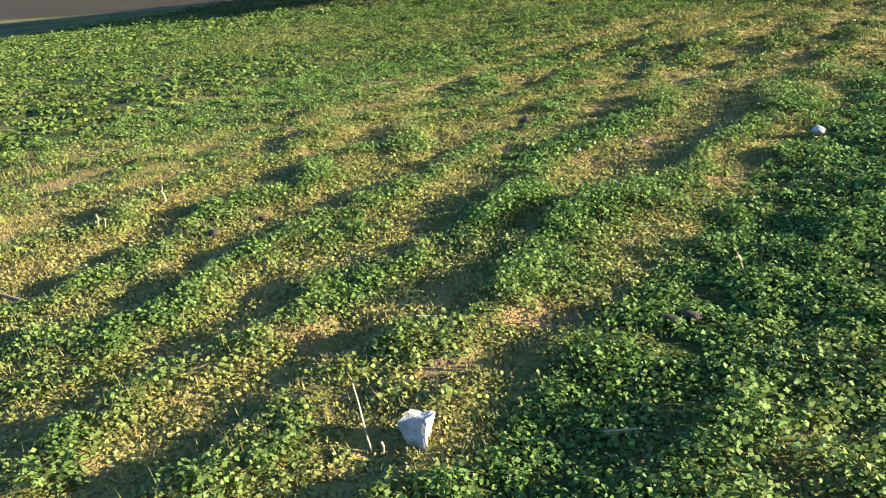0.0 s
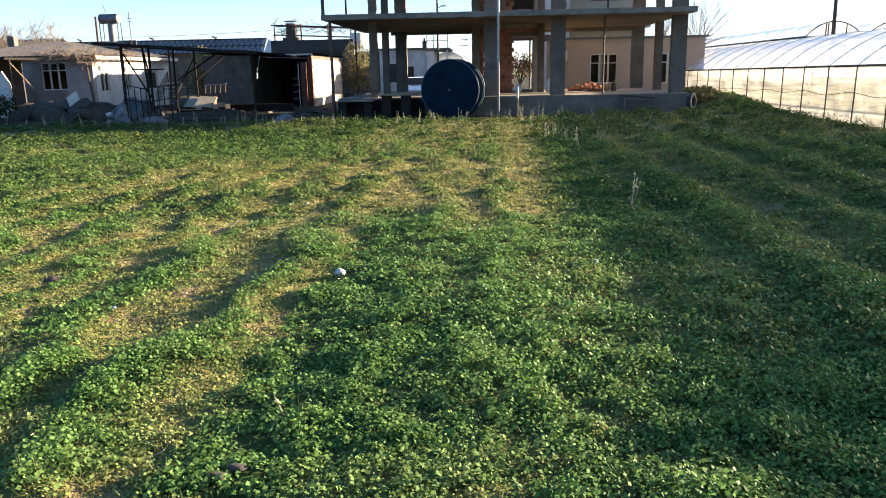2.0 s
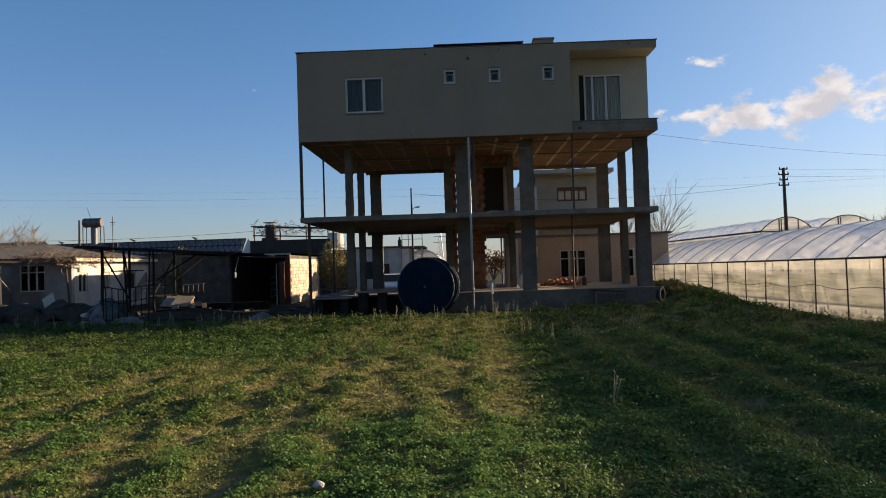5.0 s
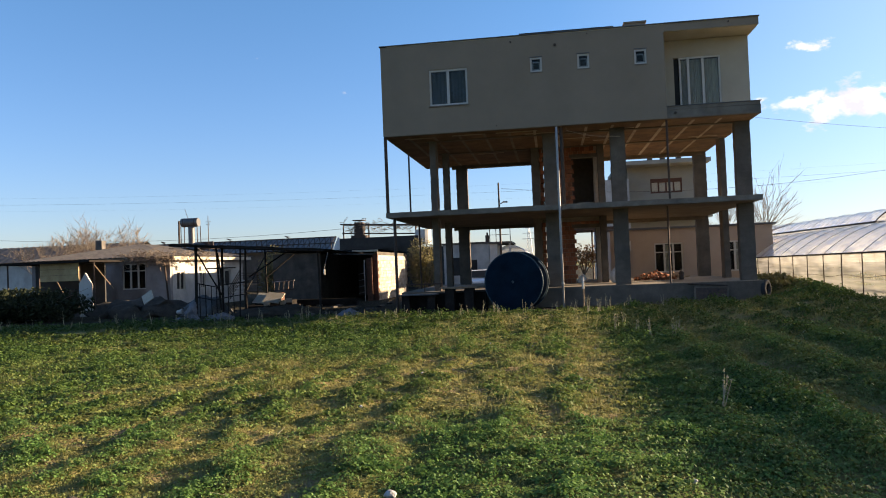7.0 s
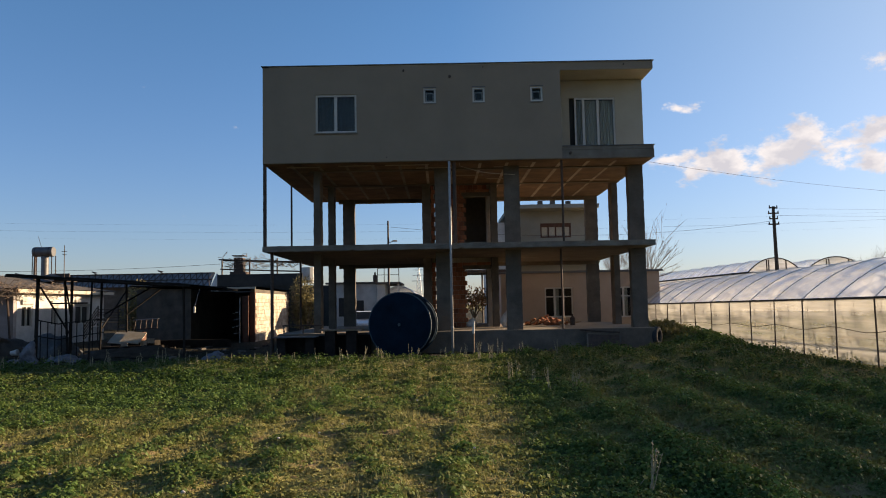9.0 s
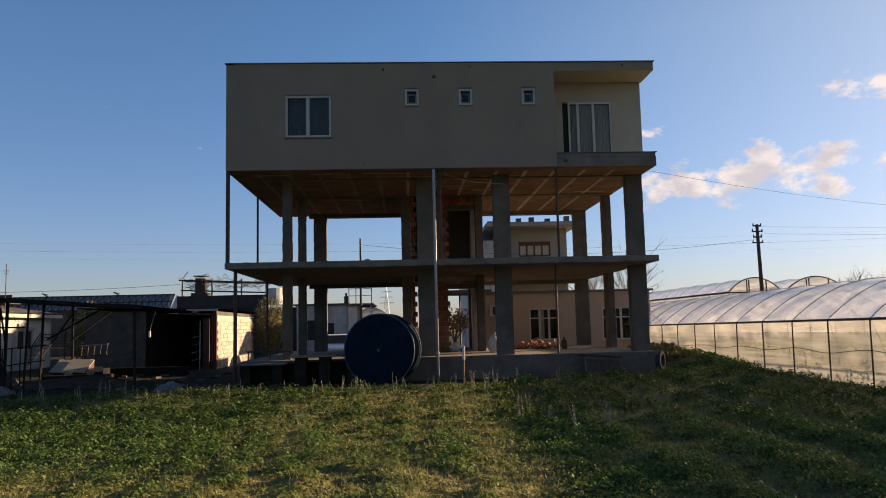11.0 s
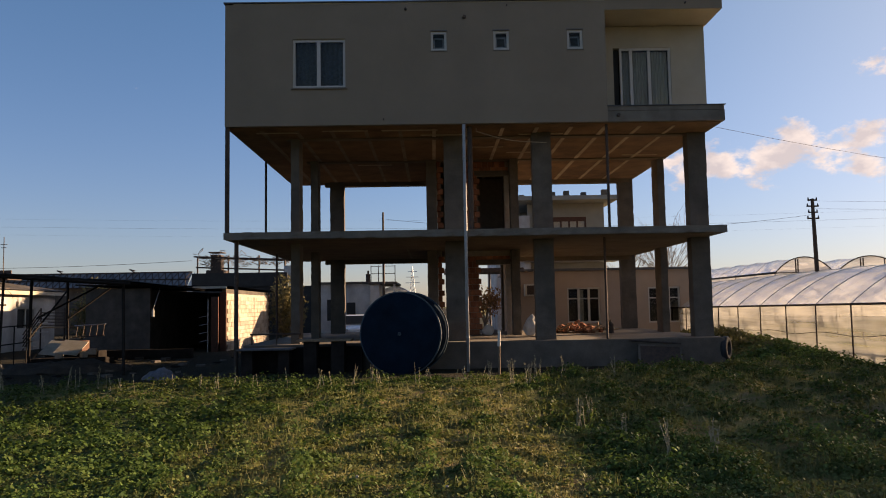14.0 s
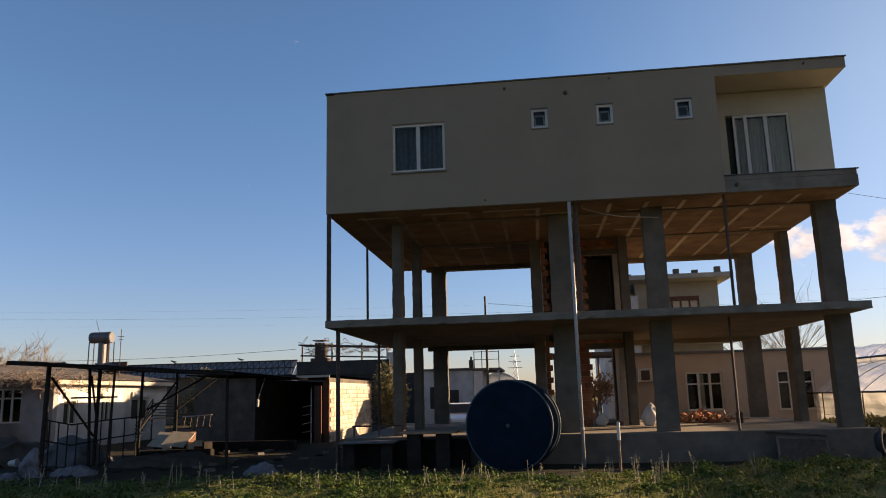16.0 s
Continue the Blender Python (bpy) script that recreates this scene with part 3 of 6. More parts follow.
def soil_material():
    m = bpy.data.materials.new("field_soil_and_moss")
    m.use_nodes = True
    t = m.node_tree
    b = t.nodes["Principled BSDF"]
    L = t.links.new
    geo, at = t.nodes.new("ShaderNodeNewGeometry"), t.nodes.new("ShaderNodeAttribute")
    at.attribute_name = "dry"
    n1, n2, n3 = (t.nodes.new("ShaderNodeTexNoise") for _ in range(3))
    for n, s in ((n1, 1.6), (n2, 9.0), (n3, 55.0)):
        n.inputs["Scale"].default_value, n.inputs["Detail"].default_value = s, 6
        L(geo.outputs["Position"], n.inputs["Vector"])
    moss, earth, c = (t.nodes.new("ShaderNodeMix") for _ in range(3))
    for k in (moss, earth, c):
        k.data_type = "RGBA"
    moss.inputs["A"].default_value, moss.inputs["B"].default_value = (0.032, 0.056, 0.015, 1), (0.26, 0.228, 0.074, 1)
    L(at.outputs["Fac"], moss.inputs["Factor"])
    earth.inputs["A"].default_value, earth.inputs["B"].default_value = (0.16, 0.11, 0.052, 1), (0.31, 0.225, 0.12, 1)
    L(n3.outputs["Fac"], earth.inputs["Factor"])
    r = t.nodes.new("ShaderNodeMapRange")
    r.inputs["From Min"].default_value, r.inputs["From Max"].default_value = 0.57, 0.68
    L(n2.outputs["Fac"], r.inputs["Value"])
    naked, most = t.nodes.new("ShaderNodeAttribute"), t.nodes.new("ShaderNodeMath")
    naked.attribute_name, most.operation = "bare", "MAXIMUM"
    L(naked.outputs["Fac"], most.inputs[0])
    thin = t.nodes.new("ShaderNodeMath")
    thin.operation, thin.use_clamp = "MULTIPLY", True
    L(r.outputs["Result"], thin.inputs[0])
    L(at.outputs["Fac"], thin.inputs[1])
    L(thin.outputs[0], most.inputs[1])
    L(most.outputs[0], c.inputs["Factor"])
    L(moss.outputs["Result"], c.inputs["A"])
    L(earth.outputs["Result"], c.inputs["B"])
    # bare yard earth, with the yard's shade darkened into its colour as well
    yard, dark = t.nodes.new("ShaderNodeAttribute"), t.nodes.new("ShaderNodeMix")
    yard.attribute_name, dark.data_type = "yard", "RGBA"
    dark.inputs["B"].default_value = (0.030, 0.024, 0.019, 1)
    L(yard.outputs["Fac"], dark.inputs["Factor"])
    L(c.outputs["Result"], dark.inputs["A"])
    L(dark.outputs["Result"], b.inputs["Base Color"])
    b.inputs["Roughness"].default_value, b.inputs["Specular IOR Level"].default_value = 0.95, 0.1
    bp = t.nodes.new("ShaderNodeBump")
    bp.inputs["Strength"].default_value, bp.inputs["Distance"].default_value = 1.0, 0.045
    ad = t.nodes.new("ShaderNodeMath")
    ad.operation = "ADD"
    L(n2.outputs["Fac"], ad.inputs[0])
    L(n3.outputs["Fac"], ad.inputs[1])
    L(ad.outputs[0], bp.inputs["Height"])
    L(bp.outputs["Normal"], b.inputs["Normal"])
    return m


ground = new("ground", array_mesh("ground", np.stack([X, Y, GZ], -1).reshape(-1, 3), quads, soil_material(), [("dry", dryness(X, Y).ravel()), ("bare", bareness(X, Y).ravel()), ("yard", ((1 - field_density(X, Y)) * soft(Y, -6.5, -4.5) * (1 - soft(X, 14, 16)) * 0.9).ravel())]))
ground.data.polygons.foreach_set("use_smooth", [True] * len(ground.data.polygons))
tagged(ground, "field of mossy earth with low plant rows", "ground", kind="structure")

rng = np.random.RandomState(11)


def leaf_patch(name, x0, x1, y0, y1, count, size, label, mat, blade=False, fade=None, low=False):
    """Many small leaves (or upright blades) over a rectangle of the field, in clumps."""
    per = 5 if blade else 18
    m = count // per
    # clump centres, each with several leaves on a low dome
    cx, cy = rng.uniform(x0, x1, m), rng.uniform(y0, y1, m)
    dr, gh, bare = dryness(cx, cy), growth(cx, cy), bareness(cx, cy)
    want = field_density(cx, cy) * np.clip((1.0 - 0.68 * dr) if not blade else (0.10 + 0.9 * dr) * (1 - 0.9 * lushness(cx, cy)), 0, 1)
    want = want * np.clip(0.5 + gh / 0.05, 0, 1) * (1 - 0.8 * bare)
    if low:
        want = field_density(cx, cy) * (0.25 + 0.75 * soft(dr, 0.1, 0.45)) * (1 - 0.6 * bare)
        gh = gh * 0.1
    if fade:
        want = want * soft(cy, *fade)
    if not blade and not low:
        want = want * (0.12 + 0.88 * soft(value_noise(cx, cy * 1.3, max(0.13, size * 5), 27), 0.28, 0.52))
    ok = rng.rand(m) < want
    cx, cy, dr, gh = (np.repeat(c[ok], per) for c in (cx, cy, dr, gh))
    k = len(cx)
    vary = np.repeat(rng.uniform(0.55, 1.45, k // per), per)
    hue = np.repeat(rng.uniform(-0.12, 0.08, k // per), per)
    wide = size * 3.1 * vary
    p, a = np.sqrt(rng.rand(k)), rng.uniform(0, math.tau, k)
    ox, oy = p * np.cos(a), p * np.sin(a)
    x, y = cx + ox * wide, cy + oy * wide
    zb = ground_z(x, y)
    s = size * rng.uniform(0.55, 1.35, k)
    if blade:
        a = rng.uniform(0, math.tau, k)
        h = (0.012 + 0.75 * gh) * rng.uniform(0.5, 1.5, k) + size * 0.3
        lean = rng.uniform(0.0, 0.8, k) * h
        wx, wy = np.cos(a) * s * 0.09, np.sin(a) * s * 0.09
        lx, ly = -np.sin(a) * lean, np.cos(a) * lean
        v = np.stack([np.stack([x - wx, y - wy, zb], -1), np.stack([x + wx, y + wy, zb], -1), np.stack([x + lx, y + ly, zb + h], -1)], 1)
        f = np.arange(3 * k).reshape(k, 3)
        tone = np.repeat(np.clip(dr * 0.9 + rng.uniform(-0.15, 0.2, k), 0, 1), 3)
    else:
        top = (0.010 + 1.15 * gh * (0.45 + 0.55 * vary)) * (1 - 0.75 * p * p)
        z = zb + top * rng.uniform(0.3, 1.1, k) + 0.003
        tilt = 0.25 if low else 0.6
        nrm = np.stack([ox * 0.75 + rng.normal(0, tilt, k), oy * 0.75 + rng.normal(0, tilt, k), np.ones(k)], -1)
        nrm /= np.linalg.norm(nrm, axis=1)[:, None]
        d = np.cross(nrm, rng.normal(0, 1, (k, 3)))
        d /= np.linalg.norm(d, axis=1)[:, None]
        e = np.cross(nrm, d)
        c = np.stack([x, y, z], -1)
        sl, sw, fold = s[:, None] * 0.60, s[:, None] * 0.46, nrm * s[:, None] * 0.12
        v = np.stack([c - d * sl * 0.8, c - e * sw + d * sl * 0.15 + fold, c + d * sl, c + e * sw + d * sl * 0.15 + fold], 1)
        f = np.arange(4 * k).reshape(k, 4)
        tone = np.repeat(np.clip(dr * 0.8 - 0.1 + hue + rng.uniform(-0.06, 0.08, k), 0, 1), 4)
    ob = new(name, array_mesh(name, v.reshape(-1, 3), f, mat, [("dry", tone)]))
    return tagged(ob, label, "plants", kind="stuff")


GREEN, WORN, SIDE = "low green clover growing in rows on the field", "low green clover in worn rows on the field", "low green clover at the side of the field"
STRAW = "thin yellowish grass between the clover rows"
leaf_patch("clover", 1.0, 9.0, -27.9, -24.6, 420000, 0.0205, GREEN, CLOVER)
leaf_patch("moss", 0.5, 9.0, -28.2, -21.0, 400000, 0.015, "low yellow-green moss on the bare strips", MOSS, low=True)
leaf_patch("moss", -2.5, 9.5, -21.0, -9.0, 200000, 0.028, "low yellow-green moss on the bare strips", MOSS, low=True)
leaf_patch("clover", -2.5, 11.5, -24.6, -20.0, 330000, 0.0250, GREEN, CLOVER)
leaf_patch("clover", -2.5, 1.0, -27.9, -24.6, 42000, 0.026, GREEN, CLOVER)
leaf_patch("clover", 9.0, 11.5, -27.9, -24.6, 32000, 0.027, GREEN, CLOVER)
leaf_patch("clover", 7.6, 14.5, -24.6, -12.0, 190000, 0.034, SIDE, LEAF)
leaf_patch("clover", -10, 16.5, -20.0, -8.5, 560000, 0.040, WORN, LEAF, fade=(-8.5, -14.0))
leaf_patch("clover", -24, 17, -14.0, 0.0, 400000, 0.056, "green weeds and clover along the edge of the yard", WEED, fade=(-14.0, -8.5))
leaf_patch("clover", -16, -2.5, -27.9, -20.0, 70000, 0.06, SIDE, LEAF)
leaf_patch("clover", -24, -10, -20.0, -11.0, 60000, 0.085, SIDE, LEAF)
leaf_patch("clover", 11.5, 16.8, -27.9, -20.0, 40000, 0.06, SIDE, LEAF)
leaf_patch("clover", 0.5, 9.0, -30.2, -27.9, 70000, 0.022, GREEN, CLOVER)
leaf_patch("clover", -18, 16.8, -37.0, -30.2, 90000, 0.075, SIDE, LEAF)
leaf_patch("clover", -18, 0.5, -30.2, -27.9, 26000, 0.06, SIDE, LEAF)
leaf_patch("clover", 9.0, 16.8, -30.2, -27.9, 14000, 0.06, SIDE, LEAF)
leaf_patch("clover", 14.2, 17, -1.0, 9.5, 14000, 0.09, "tall weeds beside the plastic greenhouse", LEAF)
leaf_patch("grass", -2.5, 11.5, -27.9, -20.0, 150000, 0.045, STRAW, BLADE, blade=True)
leaf_patch("grass", -10, 16.5, -20.0, -11.0, 150000, 0.07, STRAW, BLADE, blade=True)
leaf_patch("grass", -24, 17, -11.0, 0.0, 110000, 0.11, "grass and thin weeds along the yard edge", BLADE, blade=True)


# ---- the unfinished apartment building ----
PLINTH, MID, SOF, TOP = 0.76, 3.88, 6.83, 10.35
# every column as (x0, x1, y0, y1): front, middle and rear row
COLUMNS = ((1.54, 1.79, 1.50, 2.10), (6.08, 6.66, 1.45, 1.80), (8.66, 9.22, 1.12, 1.44), (13.34, 13.89, 1.42, 1.80),
           (1.56, 1.81, 4.95, 5.50), (5.52, 5.86, 4.95, 5.42), (8.41, 8.68, 4.97, 5.42), (13.60, 13.84, 5.30, 5.98),
           (1.62, 2.18, 9.30, 9.62), (5.54, 5.92, 9.28, 9.62), (8.42, 8.80, 9.28, 9.62), (13.28, 13.86, 9.48, 9.80))
house = thing("apartment_building", (7, 5, 0), "unfinished concrete building, open lower storeys and rendered flat above", "building")
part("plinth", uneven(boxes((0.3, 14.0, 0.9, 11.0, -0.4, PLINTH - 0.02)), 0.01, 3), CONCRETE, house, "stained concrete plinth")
part("ground_floor_slab", boxes((0.3, 13.98, 0.92, 10.98, PLINTH - 0.02, PLINTH)), FLOOR_CEMENT, house, "dusty cement floor")
bm = boxes((-0.02, 13.86, 0.0, 10.1, MID - 0.19, MID))
bmesh.ops.subdivide_edges(bm, edges=[e for e in bm.edges if abs(e.verts[0].co.x - e.verts[1].co.x) > 1], cuts=90)
bmesh.ops.subdivide_edges(bm, edges=[e for e in bm.edges if abs(e.verts[0].co.z - e.verts[1].co.z) > 0.1], cuts=2)
for v in bm.verts:
    v.co += Vector((0, 0.022, 0.016)) * noise.noise(v.co * 2.3) + Vector((0, 0.018, 0.012)) * noise.noise(v.co * 11)
part("middle_slab", bm, SLAB_EDGE, house, "bare concrete slab with a rough broken edge")
part("middle_floor", boxes((0.05, 13.8, 0.08, 10.04, MID - 0.002, MID + 0.012)), FLOOR_CEMENT, house, "dusty cement floor")
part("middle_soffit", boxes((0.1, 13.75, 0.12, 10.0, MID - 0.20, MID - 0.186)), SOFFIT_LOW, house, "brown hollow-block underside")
part("upper_slab", boxes((0.0, 13.94, 0.0, 10.1, SOF, SOF + 0.30)), SLAB_EDGE, house, "concrete slab carrying the flat")
part("upper_soffit", boxes((0.06, 13.85, 0.12, 10.04, SOF - 0.012, SOF + 0.002)), SOFFIT, house, "orange hollow-block underside with pale ribs")
# ribs below x = 5 take the darker copy, for the dimmer end of the ceiling
for x in np.arange(0.9, 13.6, 0.98):
    w = 0.045 + 0.02 * random.random()
    part("soffit_rib", boxes((x - w, x + w, 0.5, 9.7, SOF - 0.024, SOF - 0.010)), RIB if x > 5 else SHADED_RIB, house)
for x0, x1, y in ((0.7, 1.9, 0.75), (2.6, 3.9, 0.6), (4.3, 5.9, 0.62), (5.4, 6.9, 1.25), (8.3, 9.6, 1.3), (6.7, 8.0, 3.0), (12.2, 13.4, 4.6), (3.1, 4.3, 5.8), (8.2, 9.0, 3.9)):
    part("soffit_rib", boxes((x0, x1, y - 0.05, y + 0.05, SOF - 0.026, SOF - 0.008)), RIB, house)
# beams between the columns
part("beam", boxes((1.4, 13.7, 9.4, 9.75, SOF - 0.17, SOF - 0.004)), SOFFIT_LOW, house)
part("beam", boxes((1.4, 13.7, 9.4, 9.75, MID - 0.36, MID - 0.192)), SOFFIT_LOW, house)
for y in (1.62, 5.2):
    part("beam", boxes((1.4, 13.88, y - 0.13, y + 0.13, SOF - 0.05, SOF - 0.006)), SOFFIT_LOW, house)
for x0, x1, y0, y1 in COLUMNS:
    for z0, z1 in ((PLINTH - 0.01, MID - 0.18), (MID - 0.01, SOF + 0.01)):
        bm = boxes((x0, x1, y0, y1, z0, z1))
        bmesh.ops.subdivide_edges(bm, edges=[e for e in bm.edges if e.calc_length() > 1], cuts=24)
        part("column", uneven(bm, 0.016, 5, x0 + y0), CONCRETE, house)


def opening_wall(y0, y1, x0, x1, z0, z1, holes):
    """A wall along x with rectangular holes (x0, x1, z0, z1)."""
    return pierced("y", y0, y1, x0, x1, z0, z1, holes)


WIN = (1.88, 3.35, 7.90, 9.29)
SMALL = [(x - 0.44, x, 8.915, 9.47) for x in (6.19, 7.945, 10.02)]
part("front_wall", opening_wall(-0.006, 0.22, 0.0, 10.66, SOF + 0.004, TOP - 0.05, [WIN, *SMALL]), RENDER, house, "smooth grey-beige rendered wall")
part("side_wall", boxes((0.0, 0.22, 0.225, 10.1, SOF + 0.31, TOP - 0.05)), RENDER, house)
part("rear_wall", boxes((0.225, 13.4, 9.9, 10.1, SOF + 0.31, TOP - 0.05)), RENDER, house)
part("side_wall", boxes((13.72, 13.93, 1.505, 10.1, SOF + 0.31, TOP - 0.33)), RENDER, house)
part("balcony_return_wall", boxes((10.46, 10.66, 0.225, 1.50, SOF + 0.31, TOP - 0.05)), BALCONY, house, "pale beige balcony side")
DOOR = (11.18, 12.90, SOF + 0.42, 9.37)
part("balcony_back_wall", opening_wall(1.28, 1.50, 10.67, 13.93, SOF + 0.31, TOP - 0.32, [DOOR]), BALCONY, house, "pale beige balcony wall")
part("balcony_kerb", boxes((10.665, 13.93, 0.0, 0.16, SOF + 0.305, SOF + 0.44)), SLAB_EDGE, house, bevel=0.01)
part("balcony_flashing", boxes((10.64, 13.97, -0.03, 0.19, SOF + 0.442, SOF + 0.462)), ROOF_EDGE, house)
part("roof_slab", boxes((0.225, 14.0, 0.0, 10.1, TOP - 0.30, TOP - 0.02)), BALCONY, house, "pale roof slab over the balcony")
part("roof_fascia", boxes((10.662, 14.0, -0.004, 0.0, TOP - 0.31, TOP - 0.03)), RENDER, house)
part("roof_flashing", boxes((-0.04, 14.03, -0.05, 10.15, TOP - 0.018, TOP + 0.012)), ROOF_EDGE, house, "dark flashing along the roof edge")
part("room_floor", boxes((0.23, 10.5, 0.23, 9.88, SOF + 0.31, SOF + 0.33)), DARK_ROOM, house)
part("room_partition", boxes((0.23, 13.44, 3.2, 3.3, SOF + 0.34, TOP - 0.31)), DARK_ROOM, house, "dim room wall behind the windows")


def window(x0, x1, z0, z1, y, bar, parent, curtain=None, split=None, shutter=False):
    """A framed window with a pane for each leaf, on a wall that looks towards -y."""
    cuts = [x0 + bar, *(split or ()), x1 - bar]
    holes = [(a + (0 if k == 0 else bar * 0.7), b - (0 if k == len(cuts) - 2 else bar * 0.7), z0 + bar, z1 - bar) for k, (a, b) in enumerate(zip(cuts, cuts[1:]))]
    w = part("window", pierced("y", y - 0.02, y + 0.05, x0, x1, z0, z1, holes), WHITE, parent, "white plastic window")
    marks = [x0 + bar, *(split or ()), x1 - bar]
    for a, b in zip(marks, marks[1:]):
        p = part("pane", boxes((a + 0.01, b - 0.01, y + 0.012, y + 0.018, z0 + bar, z1 - bar)), GLASS, w, "clear glass pane")
        p.visible_shadow = False
    if curtain:
        bm = bmesh.new()
        n = 40
        cols = [[bm.verts.new((x0 + (x1 - x0) * k / n, y + 0.16 + 0.025 * math.sin(k * 1.7) + 0.012 * math.sin(k * 0.6), z)) for z in (z0, z1)] for k in range(n + 1)]
        for a, b in zip(cols, cols[1:]):
            bm.faces.new((a[0], b[0], b[1], a[1]))
        part("curtain", bm, curtain, w, "hanging net curtain", smooth=True)
    return w


w = window(*WIN, 0.06, 0.07, house, LACE, split=(2.60,))
part("shutter_box", boxes((WIN[0] - 0.02, WIN[1] + 0.02, -0.012, 0.05, WIN[3] + 0.01, WIN[3] + 0.2)), RENDER, w, "grey roller shutter box")
part("sill", boxes((WIN[0] - 0.04, WIN[1] + 0.04, -0.05, 0.06, WIN[2] - 0.045, WIN[2] - 0.002)), SLAB_EDGE, w)
for s in SMALL:
    w = window(*s, 0.05, 0.065, house)
    # added sheet that makes the unlit room behind the glass read dark
    part("dark_backing", boxes((s[0] + 0.02, s[1] - 0.02, 0.20, 0.21, s[2] + 0.02, s[3] - 0.02)), DARK_ROOM, w, "dark backing added behind the glass for the unlit room")
    tip = Matrix.Translation((0, 0.07, s[2] + 0.08)) @ Matrix.Rotation(radians(-16), 4, "X")
    bm = bmesh.new()
    w_, h_ = s[0] + 0.08, s[3] - s[2] - 0.20
    for bx in ((w_, s[1] - 0.08, 0, 0.04), (w_, s[1] - 0.08, h_ - 0.04, h_), (w_, w_ + 0.035, 0.04, h_ - 0.04), (s[1] - 0.115, s[1] - 0.08, 0.04, h_ - 0.04)):
        box(bm, bx[0], bx[1], 0, 0.03, bx[2], bx[3], turn=tip)
    part("tilted_sash", bm, GALV, w, "inner sash tipped open")
    part("sill", boxes((s[0] - 0.02, s[1] + 0.02, -0.03, 0.05, s[2] - 0.03, s[2] - 0.002)), SLAB_EDGE, w)
    part("lintel_edge", boxes((s[0] - 0.02, s[1] + 0.02, -0.02, 0.05, s[3] + 0.002, s[3] + 0.03)), ROOF_EDGE, w)
w = window(11.38, 12.90, SOF + 0.42, 9.37, 1.33, 0.065, house, None, split=(11.72, 12.26))
# drawn curtains in two lengths, the first drawn a little aside
for x0, x1, dark in ((11.46, 11.70, 0.0), (11.78, 12.22, 1.0), (12.32, 12.84, 1.0)):
    bm = bmesh.new()
    n = 36
    cols = [[bm.verts.new((x0 + (x1 - x0) * k / n, 1.46 + 0.03 * math.sin(k * 1.05 + x0) + 0.014 * math.sin(k * 0.37), z)) for z in (SOF + 0.44, 9.30)] for k in range(n + 1)]
    for a, b in zip(cols, cols[1:]):
        bm.faces.new((a[0], b[0], b[1], a[1]))
    part("curtain", bm, CURTAIN, w, "pale drawn curtain", smooth=True)
part("dark_gap", boxes((11.18, 11.37, 1.47, 1.49, SOF + 0.42, 9.37)), DARK_ROOM, house)
for x, z, r in ((6.70, 9.88, 0.05), (5.05, 10.12, 0.035), (10.95, 7.02, 0.05), (4.4, 6.98, 0.02), (12.95, 10.22, 0.025), (7.9, 10.2, 0.02)):
    part("pipe_stub", tubes([((x, -0.06, z), (x, 0.01, z - 0.01), r)], 10), DARK_METAL, house, "dark pipe end in the wall")
# roof things
corr = bmesh.new()
prev = None
for k in range(93):
    x = 5.15 + k * 0.048
    z = TOP + 2.42 + (0.035 if k % 2 else 0.0)
    cur = [corr.verts.new((x, 7.4, z - 0.1)), corr.verts.new((x, 9.6, z + 0.1))]
    if prev:
        corr.faces.new((prev[0], cur[0], cur[1], prev[1]))
    prev = cur
roof_house = part("roof_shelter", corr, SHEET, house, "corrugated sheet over the stair head")
part("shelter_wall", boxes((5.3, 9.5, 8.0, 9.6, TOP, TOP + 2.36)), RENDER, roof_house)
part("chimney_box", boxes((10.1, 11.05, 7.6, 8.4, TOP + 0.01, TOP + 2.45), (10.05, 11.1, 7.55, 8.45, TOP + 2.45, TOP + 2.52)), RENDER, house)
# thin props and pipes
for (x, y), z0, z1, r in (((0.05, 0.1), MID, SOF, 0.065), ((0.02, 5.0), MID, SOF, 0.04), ((10.66, 0.25), MID, SOF, 0.04), ((10.66, 0.95), PLINTH, MID - 0.19, 0.035),
                          ((0.22, 0.45), 0.0, MID - 0.19, 0.06), ((0.35, 5.2), PLINTH, MID - 0.19, 0.04)):
    part("prop", tubes([((x, y, z0), (x, y, z1), r)], 10), DARK_METAL, house, "thin dark steel prop")
pipe = part("drain_pipe", tubes([((6.62, -0.09, -0.05), (6.62, -0.09, SOF - 0.05), 0.045)], 12), GALV, house, "grey plastic drain pipe", smooth=True)
part("drain_pipe", tubes([((6.80, 0.3, MID), (6.80, 0.3, SOF), 0.07)], 10), DARK_METAL, house, "dark pipe beside the drain")
for z in (0.9, 2.2, 4.4, 5.8):
    part("pipe_collar", tubes([((6.62, -0.09, z), (6.62, -0.09, z + 0.07), 0.055)], 12), GALV, pipe)
# hanging cable under the flat
bm = bmesh.new()
pts = [(7.0, 0.5, SOF), (7.0, 0.5, SOF - 0.06)] + [(7.0 + 2.0 * k / 14, 0.5, SOF - 0.1 - 0.22 * math.sin(math.pi * min(1, k / 9) * 0.5) - 0.01 * k) for k in range(15)]
part("cable", bent(bm, pts, 0.012, n=5), RIB, house, "loose pale cable under the ceiling")

# stairwell of hollow brick, with toothed ends, on two storeys
brick_box = to_mesh("brick", boxes((-0.095, 0.095, -0.09, 0.09, -0.09, 0.09)), BRICK, bevel=0.006)


